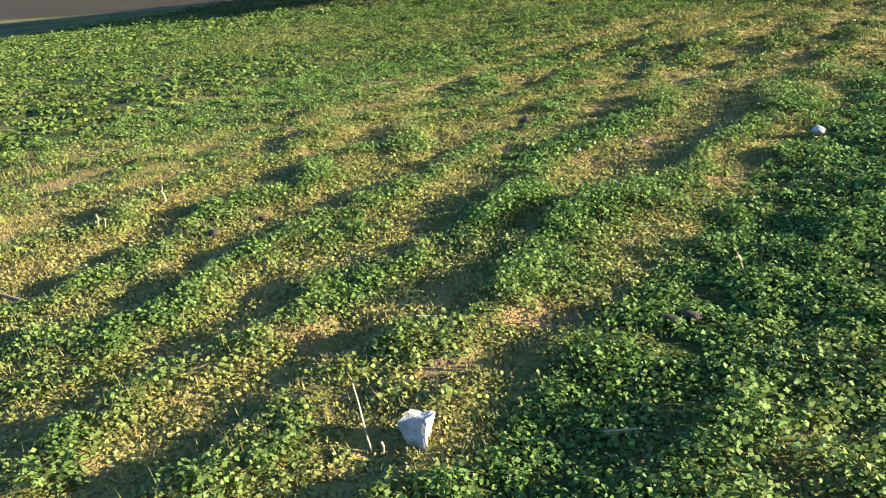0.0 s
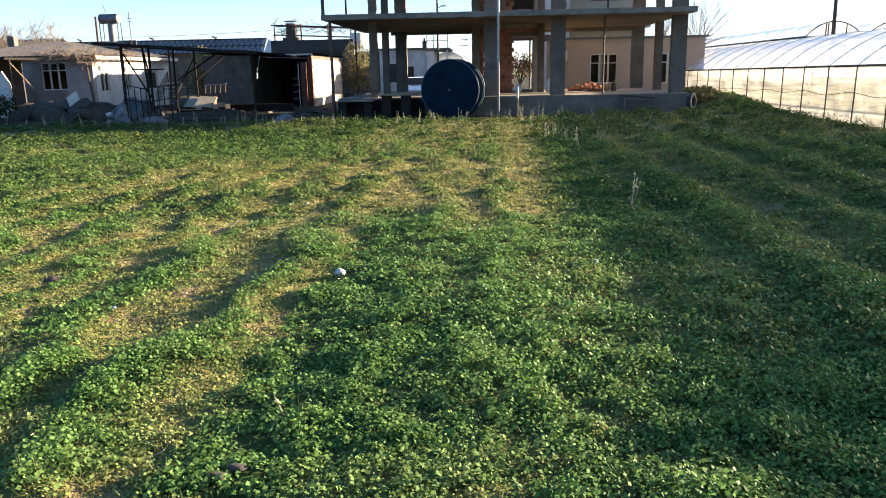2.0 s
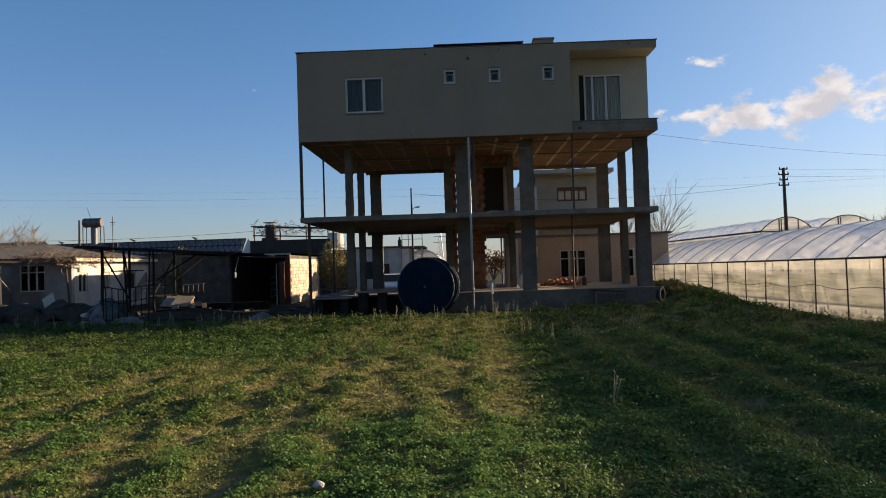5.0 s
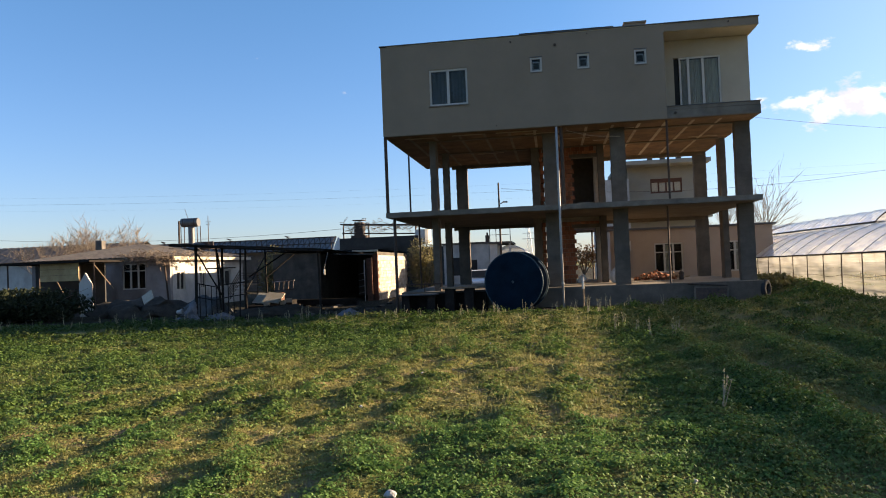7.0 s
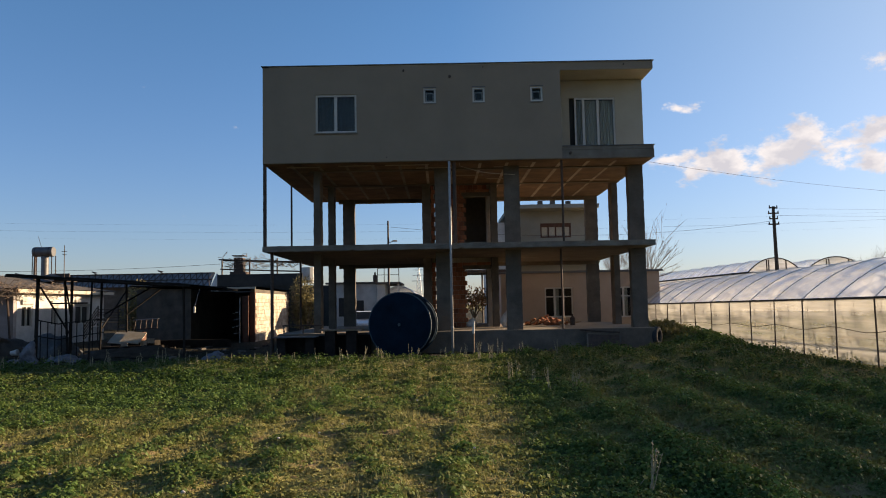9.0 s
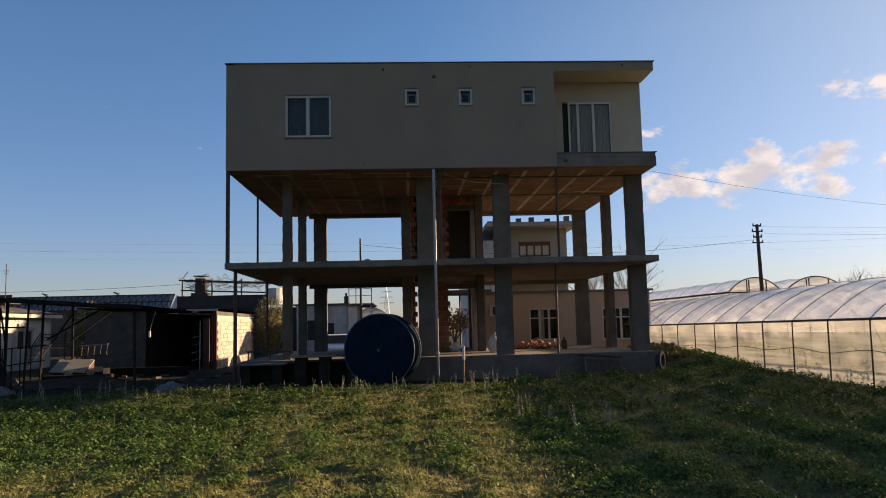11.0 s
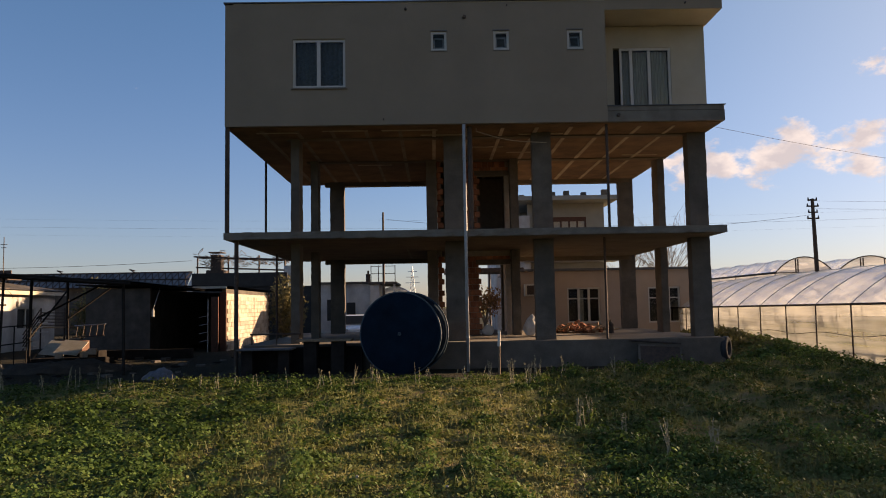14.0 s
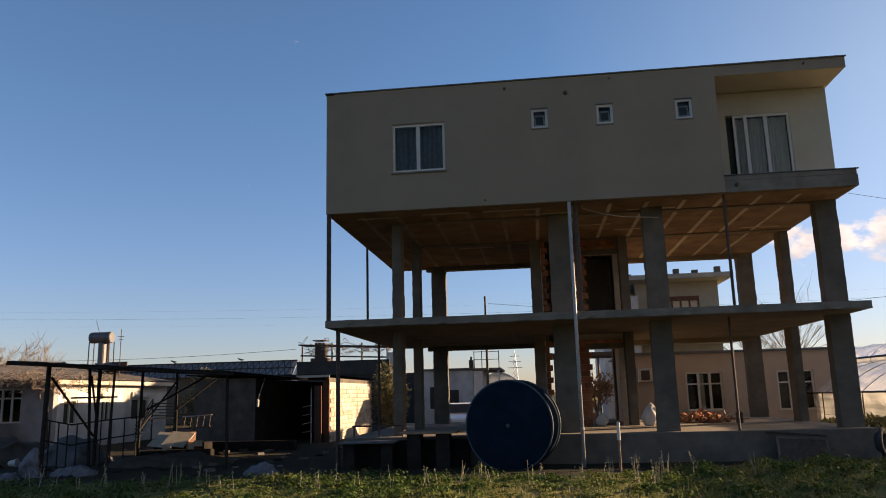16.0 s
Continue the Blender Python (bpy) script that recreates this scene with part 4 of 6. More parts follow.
def brick(parent, x, y, z, sx=1.0, turned=False):
    b = new("brick", brick_box)
    b.parent = parent
    b.location = Vector((x, y, z)) - (parent.location if parent.type == "EMPTY" else Vector())
    b.scale = (sx, 1, 1)
    if turned:
        b.rotation_euler = (0, 0, radians(90))
    return b


for base, head, low in ((PLINTH, MID - 0.2, True), (MID, SOF - 0.02, False)):
    core = part("stair_wall", opening_wall(5.50, 5.62, 6.30, 8.41, base, head, [(7.30, 8.24, base, base + 2.42)]), MORTAR, house, "rough stair wall of hollow red brick")
    part("stair_side_wall", boxes((5.90, 6.02, 5.43, 9.2, base, head)), MORTAR, house)
    if not low:
        part("stair_back_wall", boxes((6.04, 8.48, 9.05, 9.15, base, head)), MORTAR, house)
    part("stair_side_wall", boxes((8.50, 8.62, 5.65, 9.2, base, head)), MORTAR, house)
    n = int((head - base) / 0.195)
    for k in range(n):
        z = base + 0.0975 + k * 0.195
        for i in range(10):
            x = 6.38 + i * 0.2 + (0.1 if k % 2 else 0)
            if x > 8.34 or (7.22 + (0.06 if k % 2 else -0.04) < x and z < base + 2.45):
                continue
            brick(core, x, 5.50, z)
        if k % 2:
            brick(core, 6.00, 5.32, z)
        else:
            brick(core, 5.94, 5.32, z, 0.6)
    part("lintel", boxes((7.2, 8.40, 5.39, 5.49, base + 2.44, base + 2.6)), CONCRETE, house)
# flight of stairs behind the lower opening is open to the yard behind

# ---- things on and before the plinth ----
# blue tank lying on its side
tank = thing("water_tank", (4.78, 0.0, 0.0), "large blue steel tank lying on its side before the plinth", "tank")
TURN = Matrix.Translation((4.78, -0.35, 1.06)) @ Matrix.Rotation(radians(-13), 4, "Z")


def lathe(profile, m, n=48):
    """A body turned round its own y axis: rows of (y, radius)."""
    bm = bmesh.new()
    rings = []
    for y, r in profile:
        if r < 1e-4:
            rings.append([bm.verts.new(m @ Vector((0, y, 0)))])
        else:
            rings.append([bm.verts.new(m @ Vector((r * math.cos(k * math.tau / n), y, r * math.sin(k * math.tau / n)))) for k in range(n)])
    for a, b in zip(rings, rings[1:]):
        for k in range(n):
            if len(a) == 1:
                bm.faces.new((a[0], b[(k + 1) % n], b[k]))
            elif len(b) == 1:
                bm.faces.new((a[k], a[(k + 1) % n], b[0]))
            else:
                bm.faces.new((a[k], a[(k + 1) % n], b[(k + 1) % n], b[k]))
    bmesh.ops.recalc_face_normals(bm, faces=bm.faces)
    return bm


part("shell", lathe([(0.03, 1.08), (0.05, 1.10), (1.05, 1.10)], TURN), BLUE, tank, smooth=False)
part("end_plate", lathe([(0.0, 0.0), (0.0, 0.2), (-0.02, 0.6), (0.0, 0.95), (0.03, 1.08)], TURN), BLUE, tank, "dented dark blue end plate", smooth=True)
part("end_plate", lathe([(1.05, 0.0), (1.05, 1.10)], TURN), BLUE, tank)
for y in (0.06, 0.98):
    part("rim", lathe([(y, 1.095), (y, 1.135), (y + 0.05, 1.135), (y + 0.05, 1.095)], TURN), BLUE_RIM, tank, "worn pale rim")
part("hub", lathe([(-0.02, 0.0), (-0.03, 0.04), (0.0, 0.05)], TURN, 16), BLUE_RIM, tank)

# low counters left of the tank
counter = thing("work_table", (1.1, 0.3, 0.0), "low block-built table with a grey sheet top", "table")
part("tabletop", boxes((0.35, 1.85, -0.1, 0.75, 0.66, 0.70)), TARP, counter, "grey worn tabletop", bevel=0.008)
# supports in near-black: the shade under the tabletops is put into their colour
for x in (0.45, 1.45):
    part("support", boxes((x, x + 0.3, 0.1, 0.6, -0.1, 0.655)), SHEET, counter)
bench = thing("work_table", (2.6, 0.3, 0.0), "plank table on rough posts before the plinth", "table")
part("tabletop", uneven(boxes((1.95, 3.45, -0.05, 0.7, 0.88, 0.93)), 0.01, 2), WOOD, bench, "weathered planks")
# near-black here too, for the shade below the planks
for x in (2.15, 2.9):
    part("support", boxes((x, x + 0.35, 0.05, 0.6, -0.1, 0.875)), SHEET, bench)
rail = thing("low_rail", (0.8, 1.0, PLINTH), "low rusty pipe rail on the plinth edge", "rail")
part("rail_bar", tubes([((0.45, 1.1, PLINTH + 0.3), (1.9, 1.1, PLINTH + 0.3), 0.025)]), DARK_METAL, rail)
for x in (0.5, 1.2, 1.85):
    part("rail_post", tubes([((x, 1.1, PLINTH), (x, 1.1, PLINTH + 0.3), 0.022)]), DARK_METAL, rail)

# leaning screen
screen = thing("window_screen", (11.95, 0.6, 0.0), "old grey-framed insect screen leaning on the plinth", "window screen")
LEAN = Matrix.Translation((11.3, 0.45, 0.03)) @ Matrix.Rotation(radians(-22), 4, "X") @ Matrix.Rotation(radians(4), 4, "Y")
bm = bmesh.new()
for r in ((0, 1.33, 0, 0.04, 0, 0.05), (0.12, 1.33, 0, 0.04, 0.60, 0.65), (0.10, 0.16, 0, 0.04, 0.05, 0.60), (1.27, 1.33, 0, 0.04, 0.05, 0.60)):
    box(bm, *r, turn=LEAN)
part("screen_frame", bm, CONCRETE, screen, "dull metal frame")
bm = bmesh.new()
box(bm, 0.16, 1.27, 0.015, 0.022, 0.05, 0.60, turn=LEAN)
part("mesh_panel", bm, DARK_METAL, screen, "dark mesh")
bm = bmesh.new()
tube(bm, (11.25, 0.85, 0.72), (12.6, 0.5, 0.62), 0.03, n=8)
part("batten", bm, DARK_METAL, screen)

# tyre at the plinth's end
bm = bmesh.new()
TYRE = Matrix.Translation((14.1, 1.1, 0.42)) @ Matrix.Rotation(radians(55), 4, "Z")
prof = [(0.08, 0.20), (0.09, 0.30), (0.06, 0.35), (-0.06, 0.35), (-0.09, 0.30), (-0.08, 0.20), (0.08, 0.20)]
solid("tyre", lathe(prof, TYRE, 28), RUBBER, "worn black tyre leaning against the plinth end", "tyre", smooth=True)

post = thing("short_post", (7.25, -2.5, 0.15), "short pale post wrapped in white plastic", "post")
part("stake", tubes([((7.25, -2.5, 0.0), (7.26, -2.51, 1.12), 0.028, 0.022)]), WOOD, post)
part("wrapping", uneven(tubes([((7.256, -2.505, 0.8), (7.26, -2.51, 1.18), 0.040, 0.032)], 9), 0.012, 14), WHITE, post, "crumpled white plastic wrapping")
# added wall: the shade and dirt at the plinth foot, put into a dark body
solid("shade_wall", uneven(boxes((0.4, 3.7, 0.62, 0.84, -0.2, 0.70)), 0.01, 3), SHEET, "dark low wall added for the shade and dirt before the plinth", "wall", bevel=0.02)

# heap of bricks and timber on the ground floor
heap = thing("rubble_heap", (10.8, 6.3, PLINTH), "heap of broken red bricks and timber offcuts", "rubble")
for k in range(95):
    a, r = random.uniform(0, math.tau), random.random() ** 0.6
    x, y = 10.75 + 0.95 * r * math.cos(a), 6.3 + 0.7 * r * math.sin(a)
    z = PLINTH + 0.06 + 0.40 * max(0, 1 - r) * random.random()
    b = brick(heap, x, y, z)
    b.rotation_euler = (random.uniform(-0.6, 0.6), random.uniform(-0.6, 0.6), random.uniform(0, 3.1))
    b.scale = (random.uniform(0.5, 1.0), random.uniform(0.5, 0.8), random.uniform(0.35, 0.75))
for k in range(16):
    x, y, a = random.uniform(9.9, 12.0), random.uniform(5.6, 6.7), random.uniform(0, math.tau)
    l = random.uniform(0.3, 0.7)
    part("timber", tubes([((x, y, PLINTH + 0.08), (x + l * math.cos(a), y + l * math.sin(a), PLINTH + random.uniform(0.08, 0.4)), 0.03)], 4), WOOD, heap)


def sack(x, y, z, w, h, label, seed):
    """A slumped woven sack: folds all over, a gathered neck and a flat foot."""
    bm = bmesh.new()
    bmesh.ops.create_uvsphere(bm, u_segments=28, v_segments=20, radius=1)
    for v in bm.verts:
        t, a = v.co.z, math.atan2(v.co.y, v.co.x)
        s = (1 - 0.25 * max(0, t)) * (1 + 0.10 * math.sin(a * 5 + 3 * t + seed)) * (0.45 if t > 0.9 else 1)
        lean = 0.16 * (t + 1) * w
        v.co = Vector((v.co.x * w * s + lean, v.co.y * w * 0.7 * s, max(-0.92, t) * h / 1.92 + h * 0.48 + (0.08 * h if t > 0.9 else 0)))
        v.co += noise.noise_vector(v.co * 4 + Vector((seed, 0, 0))) * 0.10 * w + noise.noise_vector(v.co * 15 + Vector((seed, 0, 0))) * 0.02
        v.co.z = max(v.co.z, 0.0)
        v.co += Vector((x, y, z))
    return solid("sack", bm, SACK, label, "sack", smooth=True)


sack(8.88, 4.35, PLINTH, 0.24, 0.66, "full white woven sack standing by a column", 1)
sack(7.5, 5.0, PLINTH, 0.2, 0.36, "slumped white sack on the cement floor", 2)
sack(7.0, 4.9, MID, 0.22, 0.25, "small white sack on the middle slab", 4)
can = thing("gas_bottle", (11.75, 5.2, PLINTH), "small dark bottle standing on the floor", "bottle")
part("body", tubes([((11.75, 5.2, PLINTH), (11.75, 5.2, PLINTH + 0.3), 0.11), ((11.75, 5.2, PLINTH + 0.3), (11.75, 5.2, PLINTH + 0.38), 0.11, 0.04)], 14), DARK_METAL, can)
part("valve", tubes([((11.75, 5.2, PLINTH + 0.38), (11.75, 5.2, PLINTH + 0.46), 0.035)], 8), DARK_METAL, can)
for x, w in ((7.35, 0.3), (7.65, 0.25)):
    solid("block", boxes((x, x + w, 1.4, 1.65, MID, MID + 0.13)), BLOCK, "pale building block lying on the slab edge", "block", bevel=0.01)


# ---- plastic greenhouse ----
def hoop(cx, half, eave, rise, k, n):
    """A place on the arch: k from 0 (near eave) to n (far eave)."""
    u = -math.cos(math.pi * k / n)
    return cx + half * u, eave + rise * (1 - abs(u) ** 2.1)


def greenhouse(x0, x1, y0, y1, eave, rise, bay, label, skew=0.0, sides=True):
    g = thing("greenhouse", ((x0 + x1) / 2, (y0 + y1) / 2, 0), label, "greenhouse")
    half, cx, n = (x1 - x0) / 2, (x0 + x1) / 2, 18
    count = int((y1 - y0) / bay)
    ys = [y0 + i * (y1 - y0) / count for i in range(count + 1)]
    off = lambda y: skew * (y - y0)
    bm = bmesh.new()
    prev = None
    fine = []
    for a, b in zip(ys, ys[1:]):
        fine += [a, a + (b - a) * 0.5]
    fine.append(ys[-1])
    for i, y in enumerate(fine):
        sag = 0.0 if i % 2 == 0 else -0.05
        row = []
        for k in range(n + 1):
            x, z = hoop(cx, half, eave, rise, k, n)
            s = sag * math.sin(math.pi * k / n)
            row.append(bm.verts.new((x + off(y), y, z + s)))
        if prev:
            for k in range(n):
                bm.faces.new((prev[k], row[k], row[k + 1], prev[k + 1]))
        prev = row
    part("roof_film", bm, FILM, g, "milky plastic film roof", smooth=True)
    if sides:
        for x, s in ((x0, 1), (x1, -1)):
            bm = bmesh.new()
            m = 90
            cols = []
            for k in range(m + 1):
                y = y0 + (y1 - y0) * k / m
                cols.append([bm.verts.new((x + off(y) + 0.03 * noise.noise(Vector((x, y * 0.9, z * 2))), y, z)) for z in np.linspace(-0.05 if s > 0 else eave * 0.72, eave, 7)])
            for a, b in zip(cols, cols[1:]):
                for k in range(6):
                    bm.faces.new((a[k], b[k], b[k + 1], a[k + 1]))
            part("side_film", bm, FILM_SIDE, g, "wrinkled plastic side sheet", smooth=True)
            part("eave_pipe", tubes([((x + off(y0), y0, eave), (x + off(y1), y1, eave), 0.03)]), DARK_METAL, g)
        for y in (y0, y1):
            bm = bmesh.new()
            arch = [hoop(cx, half, eave, rise, k, n) for k in range(n + 1)]
            vs = [bm.verts.new((x + off(y), y, z)) for x, z in arch]
            vs += [bm.verts.new((x1 + off(y), y, 0)), bm.verts.new((x0 + off(y), y, 0))]
            bm.faces.new(vs)
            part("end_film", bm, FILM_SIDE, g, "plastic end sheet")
    for y in ys:
        bm = bmesh.new()
        pts = [hoop(cx, half, eave, rise, k, n) for k in range(n + 1)]
        bent(bm, [(a[0] + off(y), y, a[1] + 0.012) for a in pts], 0.015, n=5)
        part("hoop", bm, STEEL, g)
        if sides:
            lean = random.uniform(-0.05, 0.05)
            part("side_post", tubes([((x0 + off(y) - 0.03, y + lean, -0.1), (x0 + off(y) - 0.01, y, eave), 0.022)], 6), DARK_METAL, g)
            part("side_post", tubes([((x1 + off(y), y, -0.1), (x1 + off(y), y, eave), 0.022)], 6), DARK_METAL, g)
    return g


near_house = greenhouse(17.21, 22.81, -27.636, 32.0, 1.62, 1.20, 1.78, "long arched greenhouse of milky plastic film", skew=-0.012)
near_house.rotation_euler = (-0.0085, 0, 0)
# sagging wire along the lower side
bar = bmesh.new()
prev = None
for k in range(181):
    y = -20 + 32 * k / 180
    x, top = 17.19 - 0.012 * (y + 27.6), 0.80 + 0.03 * math.sin(y * 1.9) + 0.05 * noise.noise(Vector((y * 0.6, 3, 0)))
    cur = Vector((x - 0.05, y, top))
    if prev:
        tube(bar, prev, cur, 0.009, n=4, caps=False)
    prev = cur
part("skirt_wire", bar, DARK_METAL, near_house)
# dark crop seen through the lower side sheet
bm = bmesh.new()
for k in range(2600):
    y, x, z = random.uniform(-20, 14), random.uniform(17.50, 18.0), random.uniform(0.05, 0.8)
    z *= 0.35 + 0.65 * abs(noise.noise(Vector((y * 1.4, 7, 0)))) * 1.6
    s = random.uniform(0.04, 0.11)
    m = Matrix.Translation((x, y, z)) @ Euler((random.uniform(0, 6), random.uniform(0, 6), random.uniform(0, 6))).to_matrix().to_4x4()
    vs = [bm.verts.new(m @ Vector(c)) for c in ((-s, 0, 0), (0, -s * 0.5, 0), (s, 0, 0), (0, s * 0.5, 0))]
    bm.faces.new(vs)
crop = solid("crop", bm, SHRUB_LEAF, "dim green crop leaves inside the greenhouse", "plants", "stuff")
for x0, x1 in ((33.6, 38.4), (38.7, 44.2)):
    high = greenhouse(x0, x1, 40, 92, 4.0, 1.25, 4.0, "higher arched greenhouse behind the near one", sides=True)
    mid, half = (x0 + x1) / 2, (x1 - x0) / 2
    bm = bmesh.new()
    bent(bm, [(x, 39.95, z + 0.03) for x, z in (hoop(mid, half, 4.0, 1.25, k, 18) for k in range(19))], 0.05, n=6)
    part("gable_arch", bm, DARK_METAL, high)
    for u in (-0.30, -0.22, 0.42):
        part("gable_post", tubes([((mid + u * half, 39.94, -0.1), (mid + u * half, 39.94, 5.1), 0.06)], 6), DARK_METAL, high)
    part("gable_tie", tubes([((x0, 39.94, 4.0), (x1, 39.94, 4.0), 0.05)], 6), DARK_METAL, high)
    part("gutter", tubes([((x0, 39.9, 4.02), (x0, 92, 4.02), 0.09)], 6), DARK_METAL, high)

# ---- pale one-storey house behind ----
back = thing("house", (14, 16, 0), "one-storey house with pinkish-beige render behind the building", "house")
HW = [(11.70, 13.18, 0.93, 2.50), (15.34, 16.78, 0.88, 2.48)]
part("front_wall", opening_wall(13.0, 13.25, 9.4, 17.75, -0.1, 3.26, HW), PINK, back, "pinkish-beige rendered wall")
part("side_wall", boxes((17.5, 17.75, 13.255, 20, -0.1, 3.26)), PINK, back)
part("side_wall", boxes((9.4, 9.65, 13.255, 20, -0.1, 3.26)), PINK, back)
part("rear_wall", boxes((9.66, 17.49, 19.75, 20, -0.1, 3.26)), PINK, back)
part("roof_slab", boxes((9.25, 17.9, 12.8, 20.1, 3.262, 3.36)), ROOF_EDGE, back, "flat roof with a dark edge")
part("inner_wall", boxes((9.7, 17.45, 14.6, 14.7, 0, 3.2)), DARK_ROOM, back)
for h in HW:
    w = window(*h, 13.08, 0.07, back, None, split=(h[0] + 0.52, h[0] + 0.98) if h[0] < 12 else (h[0] + 0.5, h[0] + 0.95))
    part("transom", boxes((h[0] + 0.07, h[1] - 0.07, 13.055, 13.13, h[3] - 0.52, h[3] - 0.46)), WHITE, w)
    part("sill", boxes((h[0] - 0.06, h[1] + 0.06, 12.94, 13.1, h[2] - 0.06, h[2] - 0.002)), PINK, w)
    part("curtain", boxes((h[0] + 0.55, h[0] + 0.78, 13.3, 13.32, h[2], h[3] - 0.1)), CURTAIN, w)
ac = thing("air_conditioner", (10.4, 12.7, 2.2), "white air conditioner unit on the house wall", "air conditioner")
part("case", boxes((9.75, 10.45, 12.6, 12.98, 2.15, 2.7)), WHITE, ac, bevel=0.02)
part("grille", boxes((9.85, 10.2, 12.585, 12.598, 2.22, 2.62)), DARK_METAL, ac)

# ---- two-storey pale house further back ----
far = thing("house", (14, 26, 0), "pale two-storey house with a balcony and flat roof", "house")
UW = (12.84, 14.85, 5.95, 6.9)
part("front_wall", opening_wall(22.0, 22.3, 11.4, 15.9, 0, 7.69, [UW]), CREAM, far, "pale cream wall")
part("wing_wall", boxes((9.4, 11.38, 21.0, 28, 0, 6.9)), WHITEWASH, far, "white side wing")
part("rear_block", boxes((11.4, 15.9, 26, 29, 0, 7.69)), CREAM, far)
part("side_wall", boxes((15.6, 15.9, 22.31, 25.9, 0, 7.69)), CREAM, far)
part("roof_slab", boxes((10.7, 16.4, 20.4, 29.5, 7.70, 7.95)), CREAM, far, "overhanging flat roof slab")
part("balcony_slab", boxes((11.0, 16.4, 20.6, 22.0, 4.2, 4.4)), CREAM, far)
for k in range(24):
    part("baluster", boxes((11.1 + k * 0.225, 11.14 + k * 0.225, 20.65, 20.69, 4.4, 5.25)), DARK_METAL, far)
part("handrail", boxes((11.0, 16.4, 20.63, 20.71, 5.25, 5.31)), DARK_METAL, far)
w = part("window", boxes((UW[0], UW[1], 22.05, 22.12, UW[2], UW[2] + 0.1), (UW[0], UW[1], 22.05, 22.12, UW[3] - 0.25, UW[3]), *[(UW[0] + k * 0.48, UW[0] + k * 0.48 + 0.09, 22.05, 22.12, UW[2] + 0.1, UW[3] - 0.25) for k in range(5)]), RED_BROWN, far, "reddish-brown timber window")
part("pane", boxes((UW[0], UW[1], 22.14, 22.15, UW[2], UW[3])), CURTAIN, w)
for x in (10.8, 12.6, 13.4, 14.4, 15.6):
    part("roof_stub", boxes((x, x + 0.3, 21, 21.3, 7.95, 7.95 + random.uniform(0.15, 0.4))), CONCRETE, far)

set_back(far, 1.157)

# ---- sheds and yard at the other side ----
# one dark grey tone for the shed walls and the far glasshouse wall
DARK_PLASTER = material("dark_plaster", (0.055, 0.046, 0.038), (0.130, 0.110, 0.092), 2.5, 0.95, 0.3, stain=0.6)
shed = thing("shed", (-6, 16, 0), "low dark open shed with a side wall of pale blocks", "shed")
block_wall = part("block_wall", boxes((-3.52, -3.34, 12.2, 20.6, -0.2, 2.5)), BLOCK_MORTAR, shed, "sunlit wall of pale blocks")
block_mesh = to_mesh("block", boxes((-0.05, 0.05, -0.190, 0.190, -0.092, 0.092)), BLOCK, bevel=0.012)
for k in range(13):
    for i in range(22):
        y = 12.4 + i * 0.39 + (0.195 if k % 2 else 0)
        if y > 20.45:
            continue
        b = new("block", block_mesh)
        b.parent = block_wall
        b.location = (-3.345 + random.uniform(0, 0.016), y, -0.02 + k * 0.192)
        b.rotation_euler = (random.uniform(-0.01, 0.01), 0, 0)
for y in (12.2, 20.6):
    part("corner_post", boxes((-3.56, -3.30, y - 0.08, y + 0.08, -0.2, 2.56)), RED_BROWN, shed)
# added to shut out the sun that leaked in between wall and roof
part("gap_filler", boxes((-3.52, -3.35, 12.29, 20.51, 2.505, 2.70)), DARK_PLASTER, shed, "dark filler added to close the gap under the roof")
part("rear_wall", boxes((-9.4, -3.53, 20.5, 20.7, -0.2, 2.7)), DARK_PLASTER, shed)
part("front_wall", boxes((-9.4, -6.62, 12.25, 12.42, -0.2, 2.78)), DARK_PLASTER, shed, "dark grey plastered wall")
part("side_wall", boxes((-9.4, -9.25, 12.425, 20.48, -0.2, 2.72)), DARK_PLASTER, shed)
part("partition", boxes((-6.75, -6.62, 12.43, 20.48, -0.2, 2.72)), DARK_PLASTER, shed)
bm = bmesh.new()
prev = None
for k in range(33):
    x = -9.6 + 6.5 * k / 32
    z = 2.92 - 0.020 * k * 0.25 + 0.02 * (k % 2)
    cur = [bm.verts.new((x, 11.7, z)), bm.verts.new((x, 20.8, z - 0.04)), bm.verts.new((x, 20.8, z)), bm.verts.new((x, 11.7, z + 0.04))]
    if prev:
        for a in range(4):
            bm.faces.new((prev[a], cur[a], cur[(a + 1) % 4], prev[(a + 1) % 4]))
    prev = cur
part("roof_sheet", bm, SHEET, shed, "dark worn roofing sheet")
part("fascia", boxes((-4.6, -3.15, 11.66, 11.70, 2.70, 2.80)), BOARD, shed, "pale broken fascia board")
part("door_panel", boxes((-3.88, -3.57, 11.9, 11.95, -0.1, 2.35)), RED_BROWN, shed, "rusty red-brown sheet door")
part("ladder_rail", tubes([((-3.98, 11.8, -0.1), (-3.98, 11.8, 2.25), 0.024)]), GALV, shed)
for z in (0.5, 0.85, 1.2, 1.55):
    part("rung", tubes([((-4.35, 11.8, z - 0.08), (-3.98, 11.8, z), 0.014)]), GALV, shed)

# open canopy of steel pipe before the shed
canopy = thing("canopy", (-5.6, 4, 0), "open yard canopy with a thin dark sheet roof on rusty posts", "canopy")
bm = bmesh.new()
prev = None
